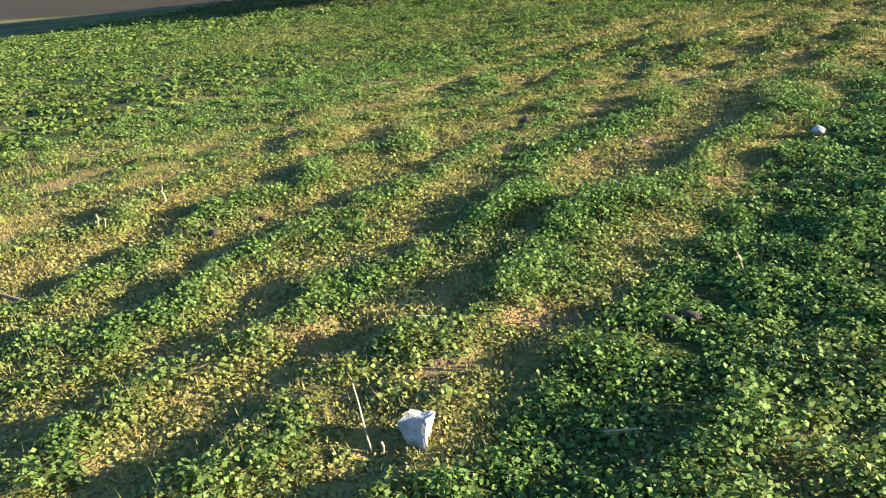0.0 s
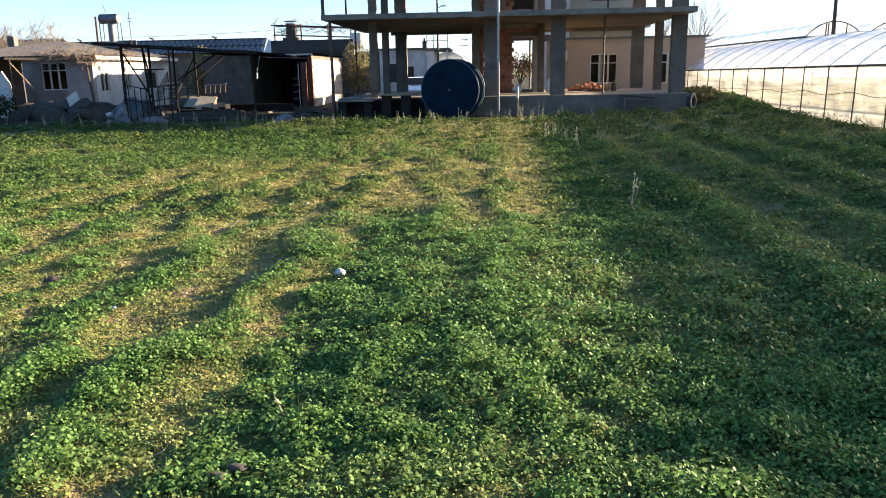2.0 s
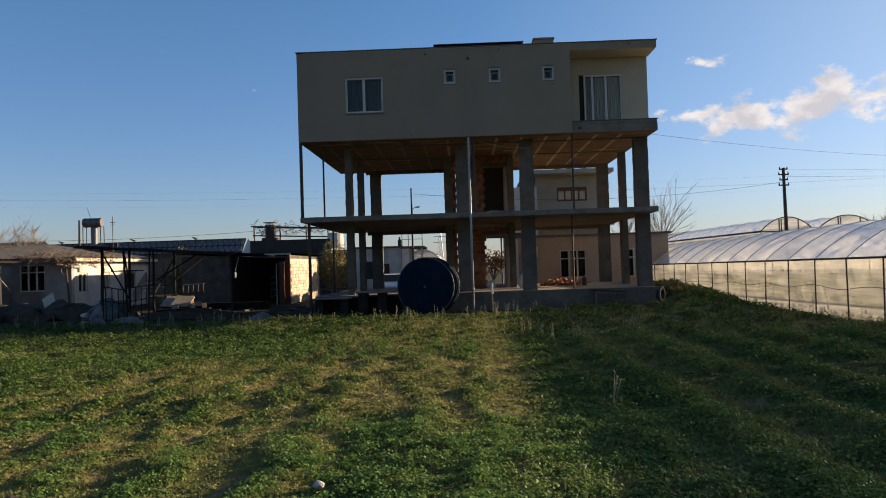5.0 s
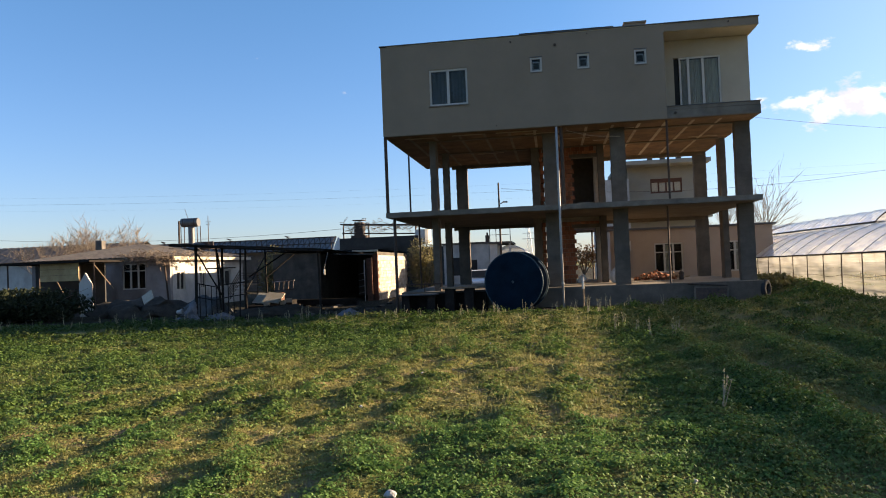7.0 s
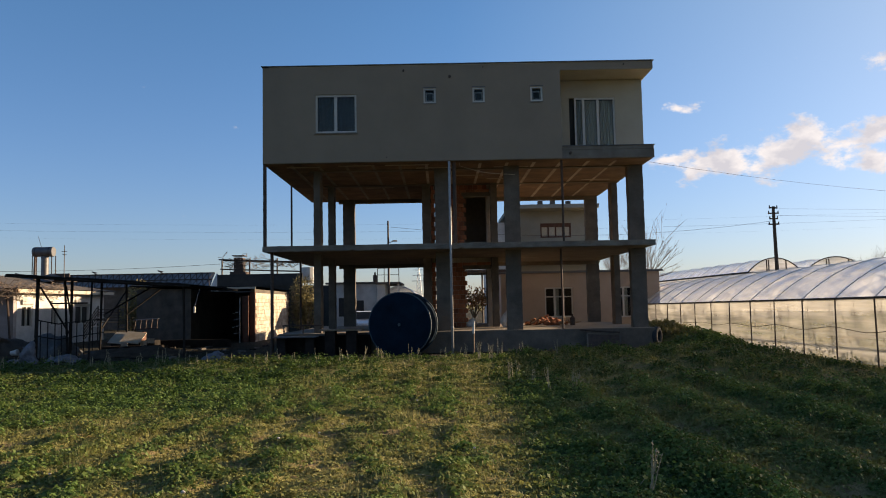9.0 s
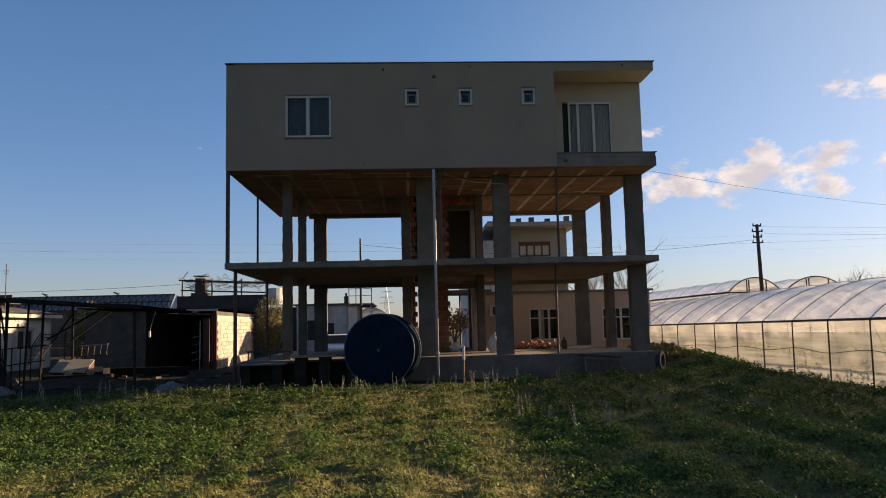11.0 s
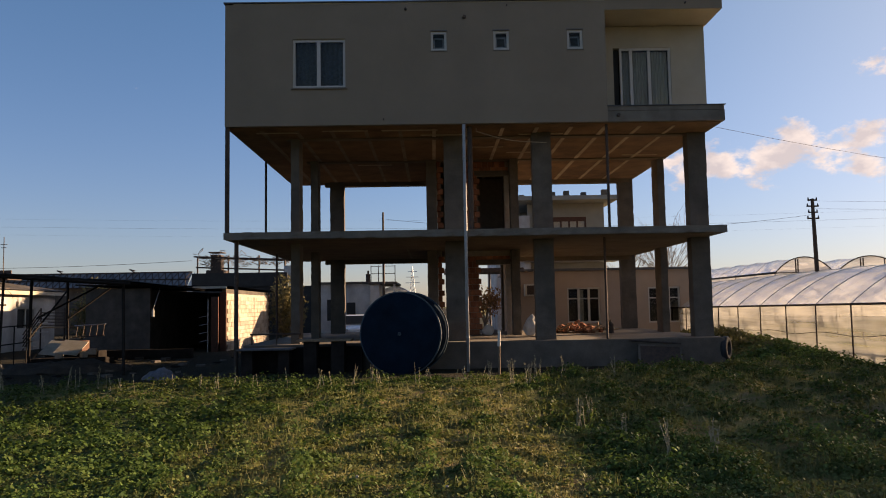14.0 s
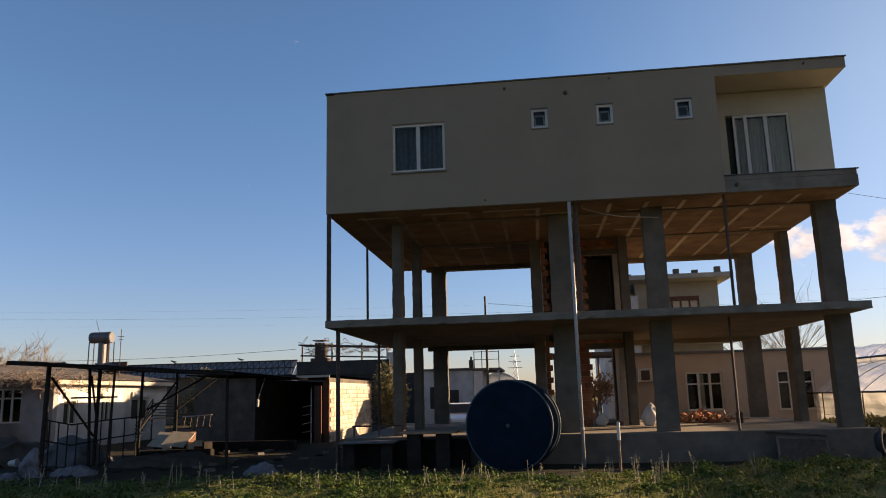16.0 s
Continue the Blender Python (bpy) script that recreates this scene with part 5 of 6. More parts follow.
for k in range(41):
    u = k / 40
    x, yf = -8.45 + 5.72 * u, -1.0 + 1.5 * u + 0.10 * noise.noise(Vector((u * 9, 0, 0)))
    z = 2.99 - 0.42 * u + 0.02 * (k % 2) + 0.03 * noise.noise(Vector((u * 6, 4, 0)))
    cur = [bm.verts.new((x, yf, z)), bm.verts.new((x - 0.6 * u, 9.3, z - 0.02)), bm.verts.new((x - 0.6 * u, 9.3, z + 0.03)), bm.verts.new((x, yf, z + 0.05))]
    if prev:
        for a in range(4):
            bm.faces.new((prev[a], cur[a], cur[(a + 1) % 4], prev[(a + 1) % 4]))
    prev = cur
part("roof_sheet", bm, SHEET, canopy, "dark sagging roofing sheet")
for x, y, lean, r in ((-7.76, -0.22, -0.05, 0.062), (-7.95, 2.0, 0.16, 0.045), (-7.92, 2.5, -0.04, 0.055), (-6.10, 0.25, -0.10, 0.035), (-8.12, 5.45, -0.05, 0.05), (-8.30, 8.35, 0.05, 0.05), (-3.06, 0.80, 0.05, 0.045)):
    part("post", tubes([((x + lean, y, -0.2), (x, y, 2.96 - 0.42 * (x + 8.45) / 5.72), r)], 8), GRIMY, canopy, "dark leaning post")
part("eave_bar", tubes([((-8.5, -0.95, 2.97), (-2.75, 0.52, 2.55), 0.035)], 6), GRIMY, canopy)
for y in (2.1, 5.4):
    part("purlin", tubes([((-8.4, y, 2.95), (-3.1, y, 2.56), 0.03)], 6), GRIMY, canopy)
for a, b in (((-7.74, -0.1, 2.6), (-7.9, 2.3, 0.9)), ((-8.1, 5.3, 0.9), (-8.3, 8.3, 2.6)), ((-8.2, 6.0, 1.6), (-7.4, 9.0, 2.8)), ((-8.3, 8.3, 1.5), (-7.0, 9.1, 2.7)), ((-7.95, 2.1, 2.7), (-7.9, 2.4, 1.5))):
    part("brace", tubes([(a, b, 0.035)], 6), GRIMY, canopy)
part("shelf", boxes((-8.45, -7.35, 1.9, 2.6, 2.02, 2.07)), GRIMY, canopy, "small plank shelf between the posts")

# pipe fence under the canopy
stair = thing("pipe_fence", (-7.6, 1, 0), "bent dark pipe fence in the yard", "fence")
FENCE = [Vector(p) for p in ((-7.82, -0.1, 1.45), (-7.28, 0.25, 1.30), (-7.45, 2.2, 1.36), (-7.62, 4.6, 1.40))]
for dz in (0.0, -0.55):
    for a, b in zip(FENCE, FENCE[1:]):
        part("rail_bar", tubes([(a + Vector((0, 0, dz)), b + Vector((0, 0, dz)), 0.022)], 6), GRIMY, stair)
for a, b in zip(FENCE, FENCE[1:]):
    for u in (0.15, 0.5, 0.85):
        p = a.lerp(b, u)
        part("upright", tubes([((p.x, p.y, -0.05), p, 0.02)], 6), GRIMY, stair)

# outdoor stair of open bars beside the white wall
steps_up = thing("outdoor_stair", (-11.6, 13.0, 0), "narrow open stair with parallel dark rails, pale between", "stair")
for k in range(6):
    part("tread", boxes((-12.4 + 0.14 * k, -12.1 + 0.14 * k, 12.75, 13.6, 0.25 + 0.22 * k, 0.29 + 0.22 * k)), SACK, steps_up)
for k in range(5):
    h = 0.17 * k
    part("stair_rail", tubes([((-12.5, 13.0, 0.15 + h), (-11.75, 13.0, 1.25 + h), 0.026)], 6), DARK_METAL, steps_up)
    part("landing_rail", tubes([((-11.75, 13.0, 1.25 + h * 0.8), (-10.6, 13.1, 1.22 + h * 0.8), 0.026)], 6), DARK_METAL, steps_up)
for x, z in ((-11.75, 2.0), (-10.7, 2.0)):
    part("leg", tubes([((x, 13.05, -0.1), (x, 13.05, z), 0.035)], 6), DARK_METAL, steps_up)
part("landing", boxes((-11.75, -10.6, 12.8, 13.7, 1.10, 1.16)), WOOD, steps_up)

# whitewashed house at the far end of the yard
# worn plaster darker than WHITEWASH: the front's shade is put into its colour
SHADED_PLASTER = material("shaded_worn_mauve_plaster", (0.18, 0.160, 0.155), (0.34, 0.312, 0.305), 1.1, 0.92, 0.4, stain=0.85, stain_colour=(0.075, 0.055, 0.042))
cottage = thing("house", (-18, 14, 0), "old low whitewashed house with a tiled roof", "house")
CW = [(-16.82, -15.46, 1.15, 2.55)]
part("front_wall", opening_wall(9.3, 9.55, -22.2, -14.05, -0.2, 2.8, CW), SHADED_PLASTER, cottage, "shaded whitewashed wall, plaster worn")
SWH = [(10.0, 10.95, 1.0, 2.05), (12.75, 13.45, 1.0, 2.0), (15.3, 16.9, 1.0, 2.05)]
part("side_wall", pierced("x", -14.3, -14.04, 9.56, 18.8, -0.2, 2.68, SWH), WHITEWASH, cottage, "sunlit white wall")
part("rear_wall", boxes((-22.2, -14.05, 18.55, 18.8, -0.2, 2.68)), WHITEWASH, cottage)
part("side_wall", boxes((-22.2, -21.95, 9.56, 18.54, -0.2, 2.68)), WHITEWASH, cottage)
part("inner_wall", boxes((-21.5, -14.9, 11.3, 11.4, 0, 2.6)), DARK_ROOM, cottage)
w = window(*CW[0], 9.38, 0.06, cottage, None, split=(-16.36, -15.92))
part("transom", boxes((-16.76, -15.52, 9.36, 9.43, 2.12, 2.18)), WHITE, w)
for a, b, c, d in SWH:
    mid = (a + b) / 2
    f = part("window", pierced("x", -14.15, -14.08, a, b, c, d, [(a + 0.07, mid - 0.04, c + 0.07, d - 0.07), (mid + 0.04, b - 0.07, c + 0.07, d - 0.07)]), WHITE, cottage)
    part("pane", boxes((-14.19, -14.18, a, b, c, d)), DARK_ROOM, f, "dark window pane")
    part("hood", boxes((-14.035, -13.93, a - 0.1, b + 0.1, d + 0.06, d + 0.30)), WHITEWASH, f, "plastered shutter box over the window")
EAVE, RISE_T = 2.86, 0.2
bm = bmesh.new()


def hip_face(along, start, end, low, sign):
    """One hipped roof face: courses run up from the eave to the hip lines or the ridge."""
    n, before = int(abs(end - start) / 0.15), None
    for k in range(n + 1):
        u = start + (end - start) * k / n
        reach = max(0.02, min(abs(u - start), abs(u - end), 4.4))
        lift = 0.035 * (k % 2)
        row = []
        for q in (0.0, 0.5, 1.0):
            v = low + sign * reach * q
            p = (u, v) if along == "x" else (v, u)
            row.append(bm.verts.new((*p, EAVE + reach * q * RISE_T + lift)))
        if before:
            for a in range(2):
                bm.faces.new((before[a], row[a], row[a + 1], before[a + 1]))
        before = row


hip_face("x", -22.7, -13.5, 8.75, 1)
hip_face("x", -22.7, -13.5, 19.3, -1)
hip_face("y", 8.75, 19.3, -13.5, -1)
hip_face("y", 8.75, 19.3, -22.7, 1)
part("roof", bm, TILE, cottage, "weathered tiled roof")
part("ceiling_board", boxes((-22.5, -13.7, 8.95, 19.1, 2.805, 2.835)), WOOD, cottage)
part("eave_board", boxes((-22.6, -13.55, 8.80, 8.88, 2.70, 2.84)), WOOD, cottage)
part("eave_board", boxes((-13.64, -13.56, 8.90, 19.1, 2.66, 2.84)), BOARD, cottage, "pale eave board in the sun")
part("roof_stack", boxes((-20.9, -20.5, 13.2, 13.6, 3.4, 4.1)), TILE, cottage, "short chimney stub")

# dry creeper on the cottage eave
bm = bmesh.new()
for k in range(190):
    x, y, z = random.uniform(-16.6, -13.3), random.uniform(8.3, 9.2), random.uniform(2.6, 3.15)
    if k % 3 == 0:
        x, y = random.uniform(-13.9, -13.2), random.uniform(9.0, 13.0)
    for i in range(5):
        p = (x + random.uniform(-0.3, 0.3), y + random.uniform(-0.3, 0.3), z + random.uniform(-0.22, 0.18))
        tube(bm, (x, y, z), p, 0.014, 0.007, n=4, caps=False)
        x, y, z = p
creeper = solid("dry_creeper", bm, BARK, "tangled leafless creeper along the eave", "creeper")
solid("leaning_prop", tubes([((-14.05, 9.15, -0.1), (-14.25, 9.1, 2.7), 0.05)], 6), DARK_METAL, "dark drain post at the house corner", "post")

# long roof of steel lattice far behind
glaz = thing("lattice_roof", (-30, 41, 0), "long low glasshouse roof of steel lattice behind the yard", "roof")
part("wall", boxes((-62, -14.5, 41.2, 41.4, -0.2, 3.75)), DARK_PLASTER, glaz)
bm = bmesh.new()
for k in range(88):
    x = -62 + k * 0.54
    tube(bm, (x, 40.6, 3.75), (x + 0.54, 42.0, 5.0), 0.035, n=4, caps=False)
    tube(bm, (x + 0.54, 40.6, 3.75), (x, 42.0, 5.0), 0.035, n=4, caps=False)
part("lattice", bm, DARK_METAL, glaz)
for z, y in ((3.75, 40.6), (4.38, 41.3), (5.0, 42.0)):
    part("purlin", tubes([((-62, y, z), (-14.4, y, z), 0.05)], 6), DARK_METAL, glaz)
bm = bmesh.new()
vs = [bm.verts.new(c) for c in ((-62, 40.66, 3.74), (-14.4, 40.66, 3.74), (-14.4, 42.06, 4.98), (-62, 42.06, 4.98))]
bm.faces.new(vs)
part("glass_sheet", bm, GLAZING, glaz, "dusty glass")
bm = bmesh.new()
bm.faces.new([bm.verts.new(c) for c in ((-14.38, 40.5, 3.6), (-12.6, 40.5, 3.4), (-14.1, 41.6, 4.95))])
bm.faces.new([bm.verts.new(c) for c in ((-14.38, 40.52, 0.0), (-12.6, 40.52, 0.0), (-12.6, 40.52, 3.4), (-14.38, 40.52, 3.6))])
part("gable", bm, WHITEWASH, glaz, "pale gable end")
for k, x in enumerate((-54, -46.5, -39.5, -32.0, -25.0, -19.0)):
    part("vent_arm", tubes([((x, 41.9, 4.95), (x - 0.55, 41.9, 5.25), 0.04), ((x - 0.6, 41.9, 5.28), (x - 0.1, 41.9, 5.15), 0.04)], 4), DARK_METAL, glaz)
bm = bmesh.new()
prev = None
for k in range(60):
    x = -44 + 18.5 * k / 59
    z = 0.04 * (k % 2)
    cur = [bm.verts.new((x, 24.0, 3.3 + z)), bm.verts.new((x, 27.0, 4.6 + z)), bm.verts.new((x, 30.0, 3.3 + z))]
    if prev:
        for a in range(2):
            bm.faces.new((prev[a], cur[a], cur[a + 1], prev[a + 1]))
    prev = cur
barn = thing("barn", (-34, 27, 0), "long low barn with a grey-brown tiled roof", "barn")
part("roof", bm, TILE, barn)
part("wall", boxes((-43.5, -26, 24.6, 29.5, -0.2, 3.3)), WHITEWASH, barn)

# solar water heater on the cottage roof
heater = thing("water_heater", (-16.2, 16, 3.3), "steel solar water tank on a stand on the roof", "water heater")
drum = part("drum", lathe([(-0.56, 0.0), (-0.56, 0.26), (-0.53, 0.28), (0.53, 0.28), (0.56, 0.26), (0.56, 0.0)], Matrix.Translation((-16.22, 16, 5.12)) @ Matrix.Rotation(radians(-90), 4, "Z"), 28), DRUM, heater, "shining steel drum")
for x in (-16.6, -15.85):
    part("band", tubes([((x - 0.015, 16, 5.12), (x + 0.015, 16, 5.12), 0.286)], 24), DARK_METAL, drum)
part("boiler", lathe([(0.0, 0.0), (0.0, 0.2), (1.35, 0.2), (1.42, 0.1), (1.42, 0.0)], Matrix.Translation((-16.15, 16.0, 3.5)) @ Matrix.Rotation(radians(90), 4, "X"), 20), DRUM, heater, "upright steel boiler")
for x in (-16.75, -15.65):
    for y in (15.78, 16.22):
        part("leg", tubes([((x, y, 3.3), (x * 0.2 - 16.2 * 0.8 + (x + 16.2) * 0.78, y, 4.9), 0.025)], 6), DARK_METAL, heater)
part("whip_aerial", tubes([((-16.3, 15.9, 5.36), (-16.5, 15.9, 6.0), 0.012)], 5), DARK_METAL, heater)
part("platform", boxes((-17.0, -14.6, 15.4, 16.6, 3.40, 3.50)), DARK_METAL, heater)
part("panel", boxes((-15.3, -14.5, 15.5, 15.56, 3.5, 3.85)), DARK_METAL, heater)
part("dish", lathe([(0.0, 0.0), (0.06, 0.3), (0.14, 0.5)], Matrix.Translation((-15.5, 15.3, 3.75)) @ Matrix.Rotation(radians(-60), 4, "X"), 20), TARP, heater)
solid("aerial", tubes([((-24.7, 30.5, -0.1), (-24.6, 30.5, 6.4), 0.08)], 6), DARK_METAL, "thick dark pole above the roofs", "mast")
mast = thing("aerial", (-14.3, 14.5, 3.0), "thin aerial mast with short cross rods above the roof", "mast")
part("rod", tubes([((-14.3, 14.5, 3.0), (-14.3, 14.5, 5.35), 0.022)], 6), DARK_METAL, mast)
for z, w_ in ((5.0, 0.16), (4.85, 0.12)):
    part("cross_rod", tubes([((-14.3 - w_, 14.5, z), (-14.3 + w_, 14.5, z), 0.014)], 5), DARK_METAL, mast)

# small hut at the yard's end
hut = thing("hut", (-17.5, 5.5, 0), "small lean-to hut of boards and plastered panels", "hut")
part("roof", boxes((-20.6, -15.6, 4.6, 7.5, 2.62, 2.72)), SHEET, hut)
part("panel", pierced("y", 5.0, 5.06, -18.5, -16.45, 1.75, 2.62, []), PLANK, hut, "yellowish plank panel")
for z in (2.03, 2.32):
    part("batten", boxes((-18.48, -16.47, 4.985, 4.998, z, z + 0.02)), WOOD, hut)
part("wall", boxes((-20.4, -16.5, 7.2, 7.3, -0.2, 2.6)), DARK_ROOM, hut)
bm = bmesh.new()
vs = [bm.verts.new(c) for c in ((-16.44, 5.0, -0.1), (-15.78, 5.0, -0.1), (-15.78, 5.0, 1.55), (-16.10, 5.0, 2.11), (-16.44, 5.0, 1.6))]
bm.faces.new(vs)
ext = bmesh.ops.extrude_face_region(bm, geom=bm.faces[:])
bmesh.ops.translate(bm, verts=[v for v in ext["geom"] if isinstance(v, bmesh.types.BMVert)], vec=(0, 0.10, 0))
part("gable_panel", bm, WHITEWASH, hut, "white pointed panel")
for x in (-20.3, -18.6, -16.46, -15.68):
    part("post", tubes([((x, 5.08, -0.2), (x, 5.08, 2.63), 0.04)], 6), DARK_METAL, hut)
part("brace", tubes([((-15.68, 5.08, 2.5), (-14.9, 5.4, 1.3), 0.03), ((-17.6, 5.0, 1.75), (-17.2, 5.0, 1.0), 0.03)], 6), WOOD, hut)


def shrub(name, x, y, w, d, h, count, mat, label, size=0.1, dry=0.2):
    """A bush: bare stems in the middle and many small leaves round them."""
    s = thing(name, (x, y, 0), label, "bush")
    bm = bmesh.new()
    for k in range(14):
        a = random.uniform(0, math.tau)
        tube(bm, (x + 0.1 * math.cos(a), y + 0.1 * math.sin(a), -0.05), (x + w * 0.45 * math.cos(a), y + d * 0.45 * math.sin(a), h * random.uniform(0.4, 0.95)), 0.03, 0.008, n=5, caps=False)
    part("stem", bm, BARK, s)
    r = np.random.RandomState(int(abs(x * 10 + y * 7)))
    u = r.normal(size=(count, 3))
    u /= np.linalg.norm(u, axis=1)[:, None]
    rad = r.rand(count) ** 0.45
    lump = 0.75 + 0.5 * value_noise(u[:, 0] * 2 + x, u[:, 1] * 2 + u[:, 2] * 1.5, 0.5, 31)
    c = u * (rad * lump)[:, None] * np.array([w / 2, d / 2, h / 2]) + np.array([x, y, h * 0.5])
    c[:, 2] = np.maximum(c[:, 2], 0.02)
    a, e = r.normal(size=(count, 3)), r.normal(size=(count, 3))
    a /= np.linalg.norm(a, axis=1)[:, None]
    e -= a * (a * e).sum(1)[:, None]
    e /= np.linalg.norm(e, axis=1)[:, None]
    sz = size * r.uniform(0.5, 1.3, count)[:, None]
    v = np.stack([c - a * sz, c - e * sz * 0.45, c + a * sz, c + e * sz * 0.45], 1)
    ob = new("leaves", array_mesh("leaves", v.reshape(-1, 3), np.arange(4 * count).reshape(count, 4), mat, [("dry", np.full(count * 4, dry))]))
    ob.parent, ob.location = s, -s.location
    return s


# very dark leaves: the shade over the hedge is put into their colour
SHADED_HEDGE = plant_material("shaded_hedge_leaf", (0.014, 0.02, 0.009), (0.035, 0.04, 0.017), (0.08, 0.07, 0.03), 0.2)
shrub("bush", -17.8, 1.6, 9.0, 4.0, 1.5, 12000, SHADED_HEDGE, "dark low hedge bush beside the hut", 0.10, 0.0)
shrub("bush", -11.3, 17.5, 2.4, 2.0, 3.3, 2600, SHRUB_LEAF, "tangled half-dry shrub behind the dark wall", 0.10, 0.7)
shrub("bush", -2.4, 21.0, 2.2, 2.0, 3.7, 3200, SHRUB_LEAF, "half-dry shrub behind the block wall", 0.09, 0.6)
RUSSET = plant_material("russet_leaf", (0.24, 0.115, 0.045), (0.40, 0.22, 0.10), (0.42, 0.26, 0.13), 0.4)
small = thing("small_tree", (7.9, 11.8, 0), "small forked tree with russet leaves behind the stairwell", "tree")
part("trunk", tubes([((7.86, 11.8, -0.05), (7.9, 11.8, 1.0), 0.07, 0.055)]), BARK, small)
for dx, dy, z in ((-0.5, 0.1, 2.1), (0.42, -0.1, 2.2), (-0.15, 0.3, 2.4), (0.2, -0.3, 2.0), (0.65, 0.15, 1.8)):
    part("limb", tubes([((7.9, 11.8, 0.95), (7.9 + 0.4 * dx, 11.8 + dy * 0.5, 0.95 + 0.5 * (z - 0.95)), 0.04, 0.028), ((7.9 + 0.4 * dx, 11.8 + dy * 0.5, 0.95 + 0.5 * (z - 0.95)), (7.9 + dx, 11.8 + dy, z), 0.028, 0.01)], 6), BARK, small)
r = random.Random(5)
bm = bmesh.new()
for k in range(1000):
    c = Vector((8.05 + r.gauss(0, 0.38), 11.8 + r.gauss(0, 0.25), 1.98 + r.gauss(0, 0.26)))
    m, sz = Matrix.Translation(c) @ Euler((r.uniform(0, 6), r.uniform(0, 6), r.uniform(0, 6))).to_matrix().to_4x4(), r.uniform(0.04, 0.09)
    bm.faces.new([bm.verts.new(m @ Vector(p)) for p in ((-sz, 0, 0), (0, -sz * 0.5, 0), (sz, 0, 0), (0, sz * 0.5, 0))])
part("leaves", bm, RUSSET, small, "few russet leaves")
shrub("bush", 15.4, 5.4, 2.0, 5.0, 0.9, 2600, SHRUB_LEAF, "rank weeds at the greenhouse foot", 0.10, 0.25)


def bare_tree(x, y, h, spread, label, seed, upright=0.6, depth=4, trunk=0.14):
    """A leafless tree: tapered trunk and limbs that fork again and again."""
    r = random.Random(seed)
    t = thing("tree", (x, y, 0), label, "tree")
    bm, tw = bmesh.new(), bmesh.new()

    def limb(p, d, length, rad, level):
        q = p
        for k in range(3):
            e = (d + Vector((r.uniform(-1, 1), r.uniform(-1, 1), r.uniform(-0.3, 0.8))) * 0.16).normalized()
            nq = q + e * length / 3
            tube(bm if level < 2 else tw, q, nq, rad * (1 - 0.22 * k), rad * (1 - 0.22 * (k + 1)), n=7 if level < 2 else 4, caps=False)
            q, d = nq, e
        if level < depth:
            for k in range(r.randint(2, 4)):
                a = r.uniform(0, math.tau)
                out = Vector((math.cos(a), math.sin(a), r.uniform(0.1, 1.0) * upright * 2)).normalized()
                limb(q - d * length * r.uniform(0, 0.35), (d * (1 - spread) + out * spread).normalized(), length * r.uniform(0.62, 0.9), max(rad * 0.5, 0.013), level + 1)

    limb(Vector((x, y, -0.2)), Vector((0, 0, 1)), h * 0.36, trunk, 0)
    part("trunk", bm, BARK, t, "grey trunk and limbs")
    tagged(part("crown", tw, BARK, t, "thin bare twigs"), kind="stuff")
    return t


def pollard(x, y, head, reach, shoots, label, seed):
    """A cut-back tree: short thick trunk and a fan of long thin shoots from its head."""
    r = random.Random(seed)
    t = thing("tree", (x, y, 0), label, "tree")
    bm = bmesh.new()
    bent(bm, [(x, y, -0.2), (x + 0.05, y, head * 0.5), (x, y, head)], 0.22, 0.17, n=9)
    part("trunk", bm, BARK, t, "short grey trunk")
    tw = bmesh.new()

    def shoot(p, d, length, rad, level):
        pts = [p]
        for k in range(5):
            d = (d + Vector((r.uniform(-1, 1), r.uniform(-1, 1), r.uniform(-0.6, 0.7))) * 0.11).normalized()
            pts.append(pts[-1] + d * length / 5)
        bent(tw, pts, rad, rad * 0.45, n=4)
        if level < 2:
            for k in range(4 if level == 0 else 3):
                shoot(pts[r.randint(1, 4)], (d + Vector((r.uniform(-1, 1), r.uniform(-1, 1), r.uniform(-0.3, 0.8))) * 0.55).normalized(), length * r.uniform(0.35, 0.6), rad * 0.6, level + 1)

    for k in range(shoots):
        a, e = r.uniform(0, math.tau), r.uniform(0.15, 1.45)
        d = Vector((math.cos(a) * math.cos(e), math.sin(a) * math.cos(e) * 0.6, math.sin(e)))
        shoot(Vector((x, y, head - r.uniform(0, 0.6))), d.normalized(), reach * r.uniform(0.7, 1.0) * (0.62 + 0.38 * math.sin(e)), 0.025, 0)
    tagged(part("crown", tw, BARK, t, "fan of thin bare shoots"), kind="stuff")
    return t


pollard(23.6, 36.0, 3.6, 4.5, 26, "leafless pollarded tree with a fan of thin shoots behind the house", 3)
pollard(20.4, 35.0, 3.6, 3.0, 18, "small leafless pollarded tree behind the flat roof", 8)
for k, (x, y, h) in enumerate(((-29, 22, 5.9), (-25.5, 21, 5.6), (-32, 23, 5.8), (-22.8, 20.5, 5.4), (-27.3, 21.5, 5.8), (-30.6, 22.5, 5.6), (-24.2, 21, 5.3))):
    bare_tree(x, y, h, 0.55, "pale leafless orchard tree beside the barn", 20 + k, 0.4, 5, 0.10)
bare_tree(48, 45, 6.6, 0.55, "distant leafless tree beyond the greenhouses", 31, 0.5, 4, 0.2)
bare_tree(66, 48, 9.0, 0.55, "distant leafless tree beyond the greenhouses", 34, 0.5, 4, 0.2)

# pergola with chimney and dark low house behind the shed
perg = thing("roof_pergola", (-5.5, 22, 3), "dark pergola of poles and bare vines on a roof", "pergola")
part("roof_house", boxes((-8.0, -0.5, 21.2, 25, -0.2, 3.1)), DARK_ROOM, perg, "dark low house")
